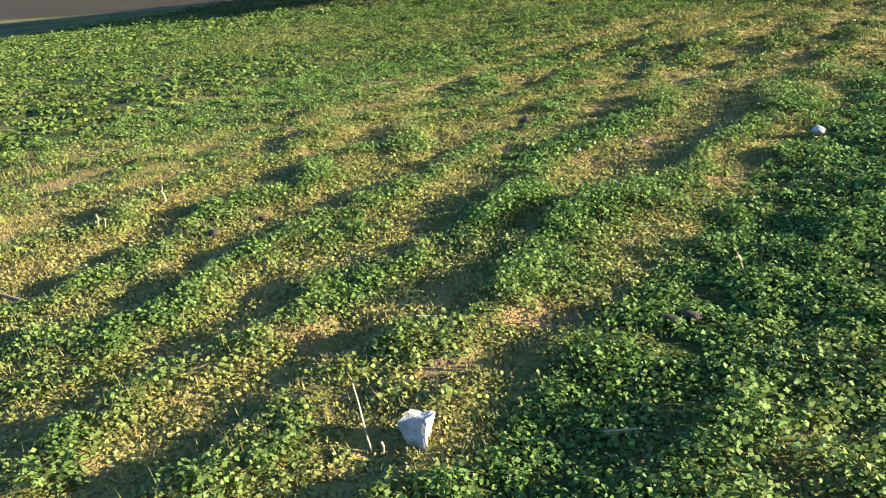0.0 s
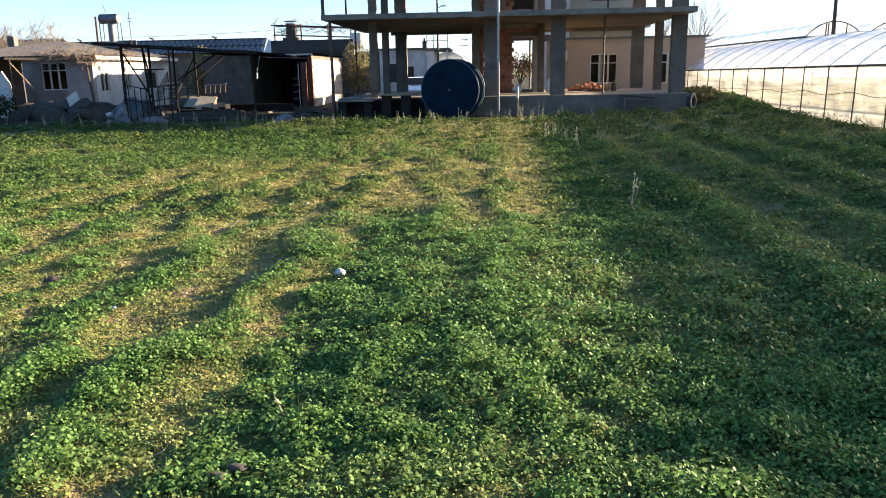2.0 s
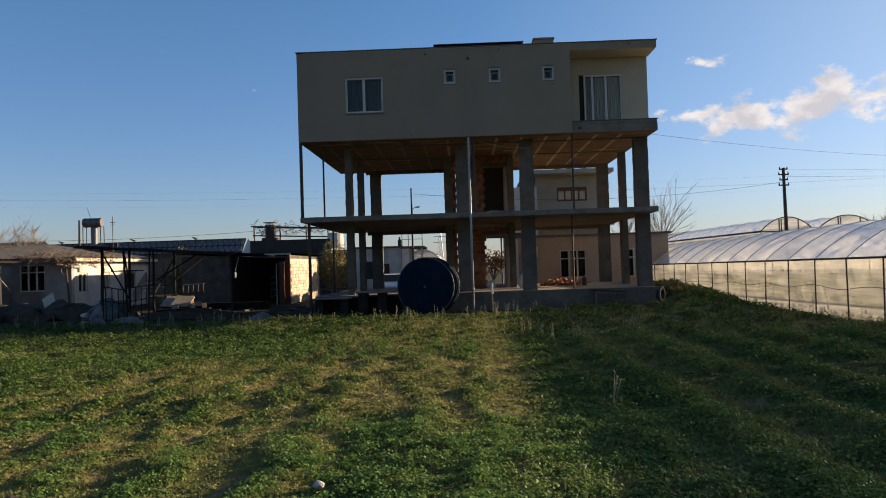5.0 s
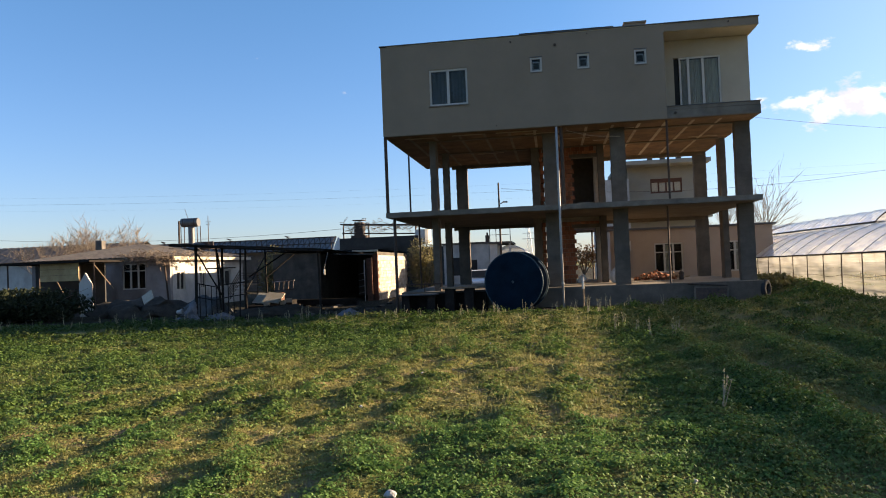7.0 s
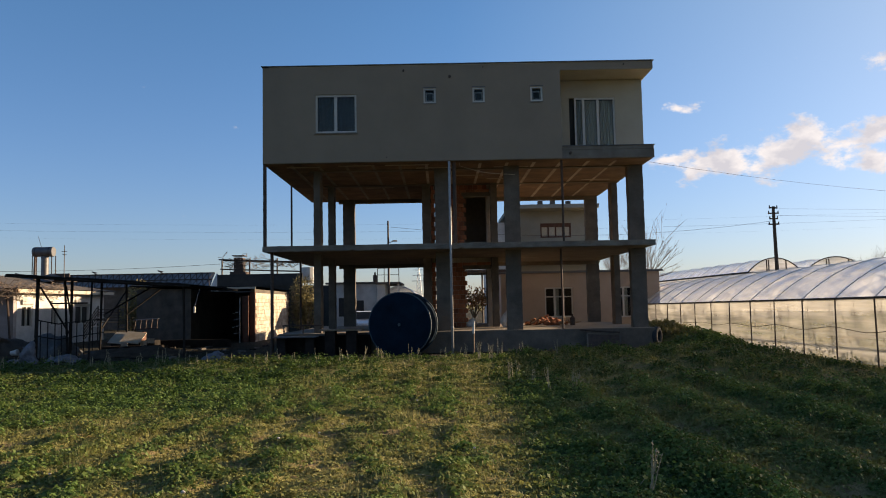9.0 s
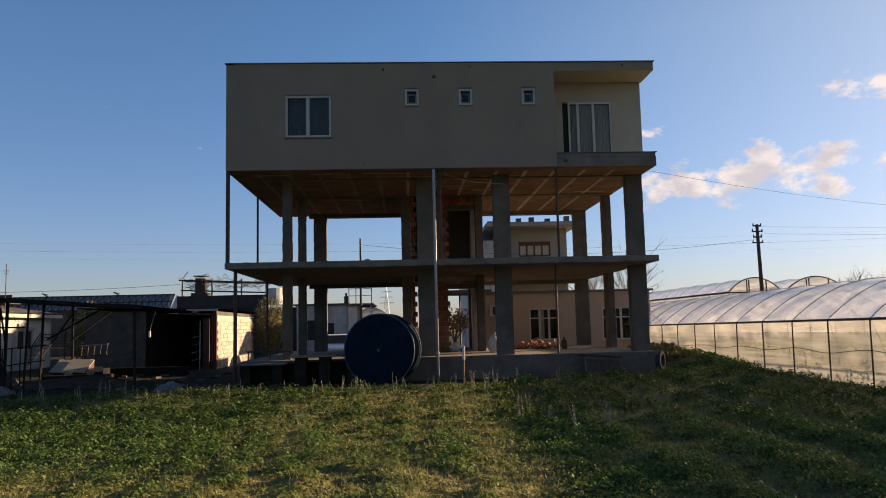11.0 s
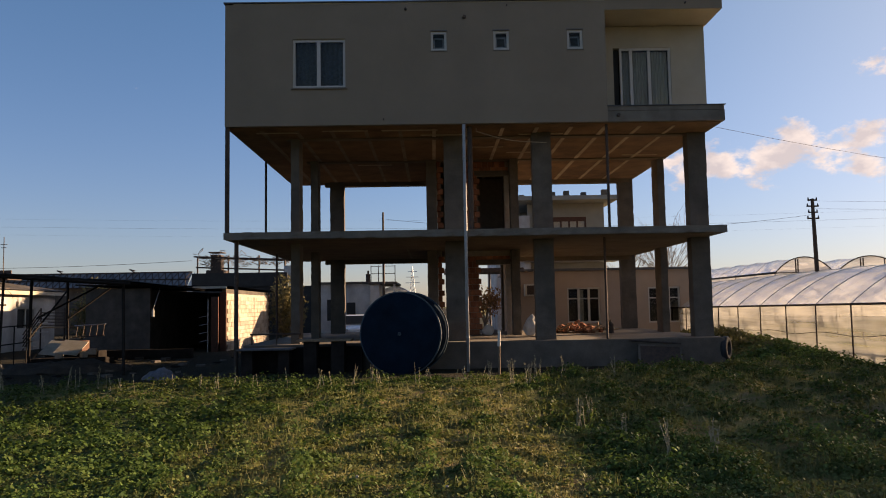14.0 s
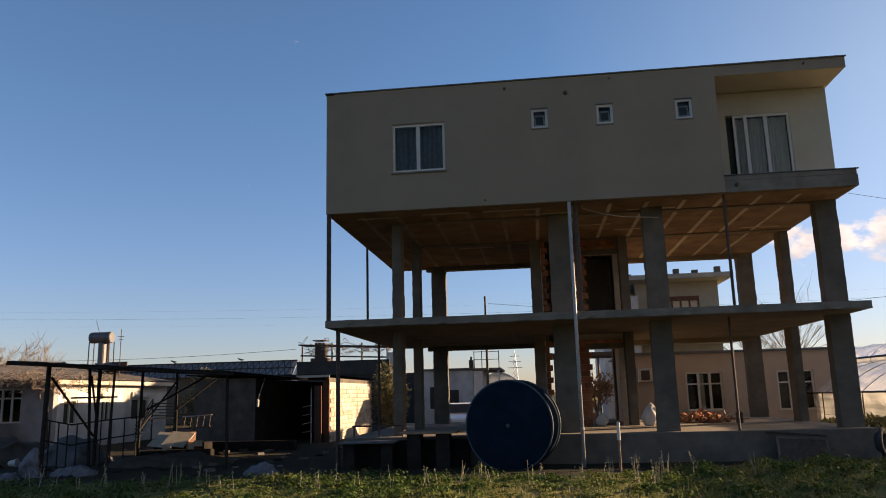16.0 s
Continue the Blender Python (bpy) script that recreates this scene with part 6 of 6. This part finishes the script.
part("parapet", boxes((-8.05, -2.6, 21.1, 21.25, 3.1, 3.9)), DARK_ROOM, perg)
for x in (-8.0, -6.2, -4.4, -2.9):
    part("pole", tubes([((x, 22, 3.0), (x, 22, 4.95), 0.05)], 6), DARK_METAL, perg)
for z, y in ((4.9, 21.6), (4.9, 22.6), (4.3, 22.0)):
    part("beam", tubes([((-8.1, y, z), (-2.7, y, z - 0.25), 0.05)], 6), DARK_METAL, perg)
bm = bmesh.new()
for k in range(70):
    x, y, z = random.uniform(-8, -2.8), random.uniform(21.4, 22.8), random.uniform(4.4, 5.0)
    for s in range(4):
        p = (x + random.uniform(-0.35, 0.35), y, z + random.uniform(-0.25, 0.22))
        tube(bm, (x, y, z), p, 0.018, 0.01, n=4, caps=False)
        x, y, z = p
part("vine", bm, BARK, perg, "bare tangled vine")
part("chimney", boxes((-7.15, -6.55, 21.7, 22.3, 3.0, 5.0), (-7.35, -6.35, 21.5, 22.5, 3.0, 4.1), (-7.25, -6.45, 21.6, 22.4, 5.12, 5.17)), DARK_METAL, perg, "dark stove chimney with a cap")
part("tank", tubes([((-2.4, 22, 3.3), (-2.4, 22, 4.3), 0.55)], 16), WHITEWASH, perg)
set_back(perg, 1.197)

# white low houses seen between the columns
lowh = thing("house", (3, 28, 0), "white flat-roofed low house beyond the yard", "house")
part("wall", boxes((-1.6, 1.75, 26, 30, -0.2, 3.25)), WHITEWASH, lowh)
part("wall", boxes((1.9, 2.45, 24.5, 30, -0.2, 3.15)), WHITEWASH, lowh)
part("roof_slab", boxes((-1.8, 1.82, 25.8, 30, 3.26, 3.38)), CONCRETE, lowh)
part("roof_slab", boxes((1.84, 3.5, 24.3, 30, 3.16, 3.30)), CONCRETE, lowh)
part("porch_post", boxes((3.3, 3.42, 24.4, 24.52, -0.2, 3.16)), WHITEWASH, lowh)
part("window", boxes((0.3, 0.85, 25.97, 26.0, 1.0, 2.1)), DARK_ROOM, lowh)
part("window", boxes((-0.9, -0.1, 25.97, 26.0, 1.0, 2.3)), DARK_ROOM, lowh)
for x in (1.95, 2.4, 3.4):
    part("roof_post", tubes([((x, 24.6, 3.3), (x, 24.6, 4.3), 0.025)], 6), DARK_METAL, lowh)
part("roof_rail", tubes([((1.95, 24.6, 4.25), (3.4, 24.6, 4.25), 0.02), ((1.95, 24.6, 3.8), (3.4, 24.6, 3.8), 0.02)], 6), DARK_METAL, lowh)
part("roof_pot", tubes([((1.75, 24.9, 3.3), (1.75, 24.9, 3.8), 0.14), ((1.75, 24.9, 3.8), (1.75, 24.9, 4.0), 0.06)], 10), DARK_METAL, lowh)
greenhouse(1.1, 5.1, 29.5, 44, 1.35, 1.8, 3.5, "small arched greenhouse beyond the yard")
shelter = thing("carport", (7.3, 24, 0), "flat dark carport roof on posts", "carport")
part("roof", boxes((6.4, 11.0, 23, 27, 3.75, 3.95)), DARK_METAL, shelter)
for x in (6.6, 9.0):
    part("post", tubes([((x, 23.2, -0.1), (x, 23.2, 3.75), 0.06)], 6), DARK_METAL, shelter)


def car(x, y, turn, label, paint):
    m = Matrix.Translation((x, y, 0)) @ Matrix.Rotation(radians(turn), 4, "Z")
    c = thing("car", (x, y, 0), label, "car")
    prof = [(-2.0, 0.35), (-2.02, 0.75), (-1.5, 0.88), (-0.9, 0.92), (-0.35, 1.40), (1.2, 1.42), (1.75, 1.0), (2.05, 0.92), (2.08, 0.4)]

    def side_shell(scale, rows):
        bm = bmesh.new()
        a = [bm.verts.new(m @ Vector((-0.82, p[0], p[1]))) for p in rows]
        b = [bm.verts.new(m @ Vector((0.82, p[0], p[1]))) for p in rows]
        bm.faces.new(a), bm.faces.new(b[::-1])
        k = len(rows)
        for i in range(k):
            bm.faces.new((a[i], b[i], b[(i + 1) % k], a[(i + 1) % k]))
        bmesh.ops.recalc_face_normals(bm, faces=bm.faces)
        return bm

    body = part("body", side_shell(1, prof), paint, c, bevel=0.05)
    bm = bmesh.new()
    q = [bm.verts.new(m @ Vector(p)) for p in ((-0.7, -0.93, 0.98), (0.7, -0.93, 0.98), (0.62, -0.42, 1.38), (-0.62, -0.42, 1.38))]
    bm.faces.new(q)
    part("windscreen", bm, DARK_ROOM, c, "dark windscreen")
    bm = bmesh.new()
    for s in (-0.845, 0.835):
        box(bm, s, s + 0.01, -0.45, 1.25, 0.98, 1.34, turn=m)
    part("side_window", bm, DARK_ROOM, c)
    for sx in (-0.75, 0.75):
        for sy in (-1.3, 1.35):
            w = part("wheel", lathe([(-0.1, 0.18), (-0.1, 0.31), (0.1, 0.31), (0.1, 0.18)], m @ Matrix.Translation((sx, sy, 0.31)) @ Matrix.Rotation(radians(90), 4, "Z"), 18), RUBBER, c)
            part("rim", lathe([(-0.08, 0.0), (-0.09, 0.18), (0.09, 0.18), (0.08, 0.0)], m @ Matrix.Translation((sx, sy, 0.31)) @ Matrix.Rotation(radians(90), 4, "Z"), 14), STEEL, w)
    for sx in (-0.6, 0.6):
        bm = bmesh.new()
        box(bm, sx - 0.15, sx + 0.15, -2.04, -1.98, 0.62, 0.76, turn=m)
        part("headlight", bm, STEEL, c)
    bm = bmesh.new()
    box(bm, -0.8, 0.8, -2.07, -2.0, 0.36, 0.52, turn=m)
    part("bumper", bm, RUBBER, c)
    return c


car(1.75, 17.5, 8, "white car parked in the yard behind the building", CAR_WHITE)

# ---- poles, pylon and wires ----
def power_pole(x, y, h, label, arms=True, lamp=False, lean=0.0, r=0.17):
    p = thing("utility_pole", (x, y, 0), label, "utility pole")
    part("mast", tubes([((x, y, -0.3), (x + lean, y, h), r, r * 0.65)], 8), DARK_METAL, p)
    if arms:
        for k, z in enumerate((0.05, 0.45, 0.85, 1.25)):
            w = 0.38 if k in (1, 3) else 0.3
            a = part("crossarm", boxes((x + lean - w, x + lean + w, y - 0.05, y + 0.05, h - z - 0.09, h - z)), DARK_METAL, p)
            for s in (-1, 1):
                part("insulator", tubes([((x + lean + s * w * 0.9, y, h - z), (x + lean + s * w * 0.9, y, h - z + 0.14), 0.05, 0.03)], 8), RUBBER, a)
    if lamp:
        part("lamp_arm", tubes([((x, y, h - 1.5), (x + 0.35, y - 0.3, h - 1.35), 0.03)], 6), STEEL, p)
        part("lamp_head", boxes((x + 0.3, x + 0.6, y - 0.4, y - 0.2, h - 1.42, h - 1.32)), WHITE, p, "pale lamp head")
    return p


power_pole(30.6, 27.5, 8.35, "dark concrete utility pole behind the greenhouses", lean=-0.10)
power_pole(2.83, 22.84, 7.3, "thin utility pole with a lamp behind the yard", arms=False, lamp=True, r=0.085)
pylon = thing("pylon", (-3.3, 300, 0), "distant lattice power pylon", "pylon")
bm = bmesh.new()
PX, PY = -3.3, 300
for s in (-1, 1):
    tube(bm, (PX + 1.8 * s, PY, 0), (PX + 0.4 * s, PY, 15.5), 0.13, n=4)
    tube(bm, (PX + 0.4 * s, PY, 15.5), (PX, PY, 19.0), 0.13, n=4)
for k in range(8):
    z0, z1 = k * 1.94, (k + 1) * 1.94
    w0, w1 = 1.8 - 1.4 * z0 / 15.5, 1.8 - 1.4 * z1 / 15.5
    tube(bm, (PX - w0, PY, z0), (PX + w1, PY, z1), 0.09, n=4)
    tube(bm, (PX + w0, PY, z0), (PX - w1, PY, z1), 0.09, n=4)
part("lattice_mast", bm, STEEL, pylon)
for z, w in ((12.0, 3.0), (14.5, 2.6), (16.8, 2.0)):
    part("pylon_arm", tubes([((PX - w, PY, z), (PX + w, PY, z), 0.12)], 4), STEEL, pylon)


def wire(a, b, sag, r=0.012):
    bm = bmesh.new()
    a, b = Vector(a), Vector(b)
    bent(bm, [a.lerp(b, k / 24) - Vector((0, 0, sag * 4 * (k / 24) * (1 - k / 24))) for k in range(25)], r, n=4)
    return solid("overhead_wire", bm, DARK_METAL, "thin dark overhead wire", "wire", group="overhead wires")


power_pole(-75, 55, 13.2, "distant utility pole at the yard side", arms=True)
power_pole(75, 55, 11.6, "distant utility pole beyond the greenhouses", arms=True)
for k in range(3):
    wire((-75, 55, 12.9 - k * 0.8), (75, 55, 11.4 - k * 0.8), 1.6, (0.003, 0.007, 0.002)[k])
wire((30.5, 27.5, 8.2), (95, 18, 9.5), 1.2, 0.005)
wire((30.5, 27.5, 7.7), (95, 18, 9.0), 1.2, 0.005)
wire((30.4, 27.5, 7.3), (3.0, 23, 6.9), 0.8, 0.009)
wire((13.86, 0.5, 6.75), (62, 24, 10.0), 1.6, 0.0055)
wire((-8, 22, 4.6), (-40, 26, 5.4), 0.5, 0.010)

# ---- yard clutter before the sheds ----
boards = thing("board_stack", (-7.2, 6.0, 0), "two pale boards propped on the rubble", "boards")
for x, wide in ((-7.62, 0.58), (-7.0, 0.84)):
    across, up = Vector((0.986, 0.0, -0.10)), Vector((0.046, 0.843, 0.45))
    m = Matrix((across, up, across.cross(up))).transposed().to_4x4()
    m.translation = (x, 6.0, 0.56)
    bm = bmesh.new()
    box(bm, -wide / 2, wide / 2, -0.48, 0.48, -0.014, 0.014, turn=m)
    part("board", bm, BOARD, boards, bevel=0.004)
chest = thing("crate", (-7.3, 6.7, 0), "reddish wooden crate on a dark base", "crate")
part("box_body", boxes((-7.95, -6.9, 6.62, 7.2, 0.40, 0.76)), RED_BROWN, chest, bevel=0.01)
part("base", uneven(boxes((-8.2, -6.3, 6.6, 7.3, -0.1, 0.39)), 0.03, 2), SHEET, chest)
ladder = thing("ladder", (-7.0, 7.7, 0.5), "old steel ladder lying against the crate", "ladder")
for o in (0, 0.42):
    part("stile", tubes([((-7.72, 7.6 + o * 0.3, 0.86 + o), (-6.55, 7.6 + o * 0.3, 0.92 + o), 0.022)], 6), STEEL if o else DARK_METAL, ladder)
for k in range(5):
    x = -7.6 + k * 0.25
    part("rung", tubes([((x, 7.6, 0.87 + k * 0.012), (x, 7.73, 1.29 + k * 0.012), 0.016)], 6), DARK_METAL, ladder)
solid("low_wall", uneven(boxes((-7.9, -3.4, 7.9, 8.1, -0.2, 0.34)), 0.02, 2), SHEET, "low rough wall in front of the shed", "wall")
# added stand-in for a spot of light at the dark opening
solid("pale_spot", tubes([((-5.97, 10.85, 1.55), (-5.97, 10.85, 1.84), 0.055), ((-5.97, 10.85, 1.84), (-5.97, 11.72, 2.88), 0.006)], 10), SACK, "small pale body on a wire, added for a spot of light", "can")


def heap_of(name, x, y, w, d, h, mat, label, category, seed):
    bm = bmesh.new()
    bmesh.ops.create_icosphere(bm, subdivisions=4, radius=1)
    for v in bm.verts:
        v.co.z = max(v.co.z, -0.15)
        c = Vector((v.co.x * w, v.co.y * d, v.co.z * h))
        c += noise.noise_vector(c * 1.9 + Vector((seed, 0, 0))) * 0.4 * h + noise.noise_vector(c * 7 + Vector((seed, 0, 0))) * 0.09 + noise.noise_vector(c * 17 + Vector((seed, 0, 0))) * 0.03
        v.co = c + Vector((x, y, 0))
    return solid(name, bm, mat, label, category, smooth=True)


DARK_EARTH = material("dark_earth", (0.03, 0.024, 0.018), (0.075, 0.058, 0.045), 4, 0.95, 0.5)
heap_of("tarpaulin", -9.0, 3.2, 1.2, 0.7, 0.72, TARP, "grey tarpaulin thrown over a heap", "tarpaulin", 1)
heap_of("plastic_sheet", -7.75, -0.55, 0.30, 0.20, 0.62, CANVAS, "crumpled pale plastic sheet hung in the yard", "plastic sheet", 2)
heap_of("plastic_sheet", -6.8, -0.3, 0.62, 0.4, 0.26, CANVAS, "grey crumpled plastic on the yard ground", "plastic sheet", 3)
heap_of("plastic_sheet", -8.0, -1.2, 0.3, 0.25, 0.16, CANVAS, "grey crumpled plastic on the yard ground", "plastic sheet", 9)
heap_of("plastic_sheet", -1.5, -0.6, 0.45, 0.3, 0.26, CANVAS, "grey crumpled plastic on the yard ground", "plastic sheet", 5)
heap_of("earth_mound", -12.0, 3.4, 2.2, 1.3, 0.8, DARK_EARTH, "heap of dark earth and rubbish in the yard", "heap", 6)
heap_of("earth_mound", -14.6, 6.0, 2.9, 1.2, 0.62, DARK_EARTH, "heap of dark rubbish and weeds before the old house", "heap", 11)
heap_of("earth_mound", -18.6, 6.6, 2.4, 1.0, 0.5, DARK_EARTH, "heap of dark rubbish and weeds before the old house", "heap", 12)
heap_of("earth_mound", -5.5, 2.5, 2.0, 1.0, 0.3, DARK_EARTH, "low heap of dark earth under the canopy", "heap", 8)
for k in range(46):
    x, y = random.uniform(-9, -1.5), random.uniform(-0.5, 8.0)
    s = random.uniform(0.05, 0.16)
    bm = bmesh.new()
    box(bm, -s, s, -s * 0.7, s * 0.7, 0, s * 0.6, turn=Matrix.Translation((x, y, -0.02)) @ Matrix.Rotation(random.uniform(0, 3), 4, "Z"))
    solid("rubble_stone", uneven(bm, s * 0.25, 6, k), random.choice((CONCRETE, TILE, SHEET)), "piece of broken masonry on the yard ground", "rubble", bevel=0.01, group="yard rubble")
for x, y, z in ((-7.25, 5.7, 0.3), (-6.55, 6.0, 0.32), (-6.2, 5.9, 0.42)):
    bm = bmesh.new()
    box(bm, -0.13, 0.13, -0.1, 0.1, -0.1, 0.1, turn=Matrix.Translation((x, y, z)) @ Matrix.Rotation(x * 3, 4, "Z"))
    solid("block", uneven(bm, 0.02, 8, x), BLOCK, "pale building block lying on the rubble", "block", bevel=0.01)
solid("rubble_bank", uneven(boxes((-8.2, -5.6, 5.6, 6.25, -0.2, 0.22)), 0.06, 2.5), SHEET, "dark bank of rubble under the boards", "rubble", bevel=0.03)
panel = thing("door_leaf", (-11.2, 2.4, 0), "white panel leaning against the rubbish heap", "panel")
bm = bmesh.new()
box(bm, -0.27, 0.27, -0.02, 0.02, 0, 0.46, turn=Matrix.Translation((-11.3, 2.35, 0.72)) @ Matrix.Rotation(radians(-32), 4, "Y") @ Matrix.Rotation(radians(-25), 4, "X"))
part("leaf", bm, BOARD, panel)
jug = thing("white_bucket", (-8.3, -0.6, 0), "small white bucket lying in the weeds", "bucket")
part("body", tubes([((-8.42, -0.6, 0.35), (-8.2, -0.62, 0.38), 0.08, 0.10)], 14), GALV, jug)
part("rim", tubes([((-8.22, -0.62, 0.378), (-8.19, -0.62, 0.381), 0.11)], 14), GALV, jug)

# ---- stalks, stones and sticks on the field ----
def stalk(x, y, h, n, label, seed):
    """A dry flowering weed: several leaning stems set with small tufts."""
    r = random.Random(seed)
    z0 = float(ground_z(np.array([x]), np.array([y]))[0])
    t = thing("weed", (x, y, z0), label, "weed")
    tuft = bmesh.new()
    for k in range(n):
        top = Vector((x + r.uniform(-0.16, 0.16) * h, y + r.uniform(-0.16, 0.16) * h, z0 + h * r.uniform(0.55, 1.0)))
        base = Vector((x + r.uniform(-0.06, 0.06), y + r.uniform(-0.06, 0.06), z0 - 0.02))
        part("stem", tubes([(base, top, 0.006, 0.003)], 5), DRY_STEM, t)
        for i in range(10):
            p = base.lerp(top, r.uniform(0.5, 1.0)) + Vector((r.uniform(-1, 1), r.uniform(-1, 1), r.uniform(-0.5, 1))) * 0.014
            s = r.uniform(0.007, 0.016)
            m = Matrix.Translation(p) @ Euler((r.uniform(0, 6), r.uniform(0, 6), 0)).to_matrix().to_4x4()
            tuft.faces.new([tuft.verts.new(m @ Vector(c)) for c in ((-s, 0, 0), (0, -s * 0.6, 0), (s * 1.6, 0, 0), (0, s * 0.6, 0))])
    tagged(part("flower_tuft", tuft, DRY_STEM, t, "pale dry flower tufts"), kind="stuff")
    return t


for k, (x, y, h, n) in enumerate(((8.1, -19.5, 0.5, 5), (8.2, -12.3, 0.5, 5), (8.65, -12.4, 0.5, 4), (8.9, -11.8, 0.4, 4), (7.7, -10.0, 0.42, 6), (8.1, -10.8, 0.4, 4), (7.9, -9.6, 0.42, 4),
                                  (7.3, -4.8, 0.55, 10), (7.6, -5.2, 0.5, 8), (5.26, -25.5, 0.24, 1), (7.0, -2.6, 0.4, 4), (8.9, -1.8, 0.45, 3))):
    stalk(x, y, h, n, "dry pale weed stalks standing in the field", 40 + k)
for k in range(72):
    x = -14 + k * 0.33 + random.uniform(-0.3, 0.3)
    stalk(x, random.uniform(-5.4, -3.9) + 0.055 * min(0, x + 6) + 2.0 * min(1, max(0, (x - 6.5) / 5.5)), random.uniform(0.22, 0.58), random.randint(1, 3), "short pale weed stalks along the field edge", 80 + k)


def pebble(x, y, s, label):
    z0 = float(ground_z(np.array([x]), np.array([y]))[0])
    bm = bmesh.new()
    bmesh.ops.create_icosphere(bm, subdivisions=2, radius=1)
    for v in bm.verts:
        c = Vector((v.co.x * s, v.co.y * s * 0.75, v.co.z * s * 0.75))
        v.co = c + noise.noise_vector(c / s * 1.2 + Vector((x, y, 0))) * s * 0.3 + Vector((x, y, z0 + 0.045))
    solid("stone", bm, STONE, label, "stone", group="stones in the field")


pebble(5.02, -22.8, 0.045, "small pale stone among the clover")
for k in range(16):
    pebble(random.uniform(0, 7.5), random.uniform(-25, -8), random.uniform(0.010, 0.022), "small pale stone among the clover")
rock = thing("rock", (4.66, -27.22, 0.1), "rough pale grey lump of stone in the clover", "rock")
bm = bmesh.new()
bmesh.ops.create_cube(bm, size=1)
bmesh.ops.subdivide_edges(bm, edges=bm.edges[:], cuts=5, use_grid_fill=True)
for v in bm.verts:
    c = Vector((v.co.x * 0.09, v.co.y * 0.08, v.co.z * 0.115))
    c += noise.noise_vector(c * 9) * 0.03 + noise.noise_vector(c * 30) * 0.008
    v.co = Matrix.Translation((4.66, -27.22, 0.13)) @ Matrix.Rotation(radians(20), 4, "Z") @ c
part("lump", bm, STONE, rock)


def stick(x, y, dx, dy, h, r, label, mat=DRY_STEM):
    z0 = float(ground_z(np.array([x]), np.array([y]))[0])
    bm = bmesh.new()
    p = Vector((x, y, z0 - 0.02))
    for k in range(4):
        q = p + Vector((dx / 4 + random.uniform(-1, 1) * r, dy / 4 + random.uniform(-1, 1) * r, (h + 0.02) / 4))
        tube(bm, p, q, r * (1 - 0.12 * k), r * (1 - 0.12 * (k + 1)), n=6)
        p = q
    solid("twig", bm, mat, label, "twig", group="twigs in the field")


stick(4.54, -27.34, -0.09, 0.05, 0.24, 0.0055, "bleached twig standing in the clover")
stick(4.57, -27.34, 0.0, 0.01, 0.06, 0.007, "bleached twig standing in the clover")
stick(1.14, -25.89, 0.0, 0.0, 0.13, 0.011, "pale cut stub standing in the field")
stick(1.24, -26.48, 0.01, 0.0, 0.11, 0.011, "pale cut stub standing in the field")
stick(1.29, -26.47, 0.03, 0.0, 0.09, 0.008, "pale cut stub standing in the field")
stick(2.2, -27.25, -1.0, -0.2, 0.05, 0.016, "dark rotten stick lying in the field", WOOD)
for k in range(34):
    a, l = random.uniform(0, math.tau), random.uniform(0.08, 0.3)
    stick(random.uniform(0.5, 9.5), random.uniform(-27.2, -14), l * math.cos(a), l * math.sin(a), random.uniform(0.02, 0.09), random.uniform(0.003, 0.006), "thin dry stem lying in the clover")
for x, y, s in ((5.13, -26.07, 0.035), (5.20, -26.0, 0.03), (2.13, -26.18, 0.035), (2.19, -25.82, 0.03), (2.5, -22.84, 0.05), (-0.86, -25.09, 0.05)):
    z0 = float(ground_z(np.array([x]), np.array([y]))[0])
    bm = bmesh.new()
    bmesh.ops.create_icosphere(bm, subdivisions=3, radius=1)
    for v in bm.verts:
        c = Vector((v.co.x * s * 1.5, v.co.y * s, v.co.z * s * 0.55))
        v.co = c + noise.noise_vector(c * 14 + Vector((x, y, 0))) * s * 0.4 + Vector((x, y, z0 + 0.02))
    solid("clod", bm, DARK_EARTH, "lump of dry earth lying in the field", "clod", group="earth clods")
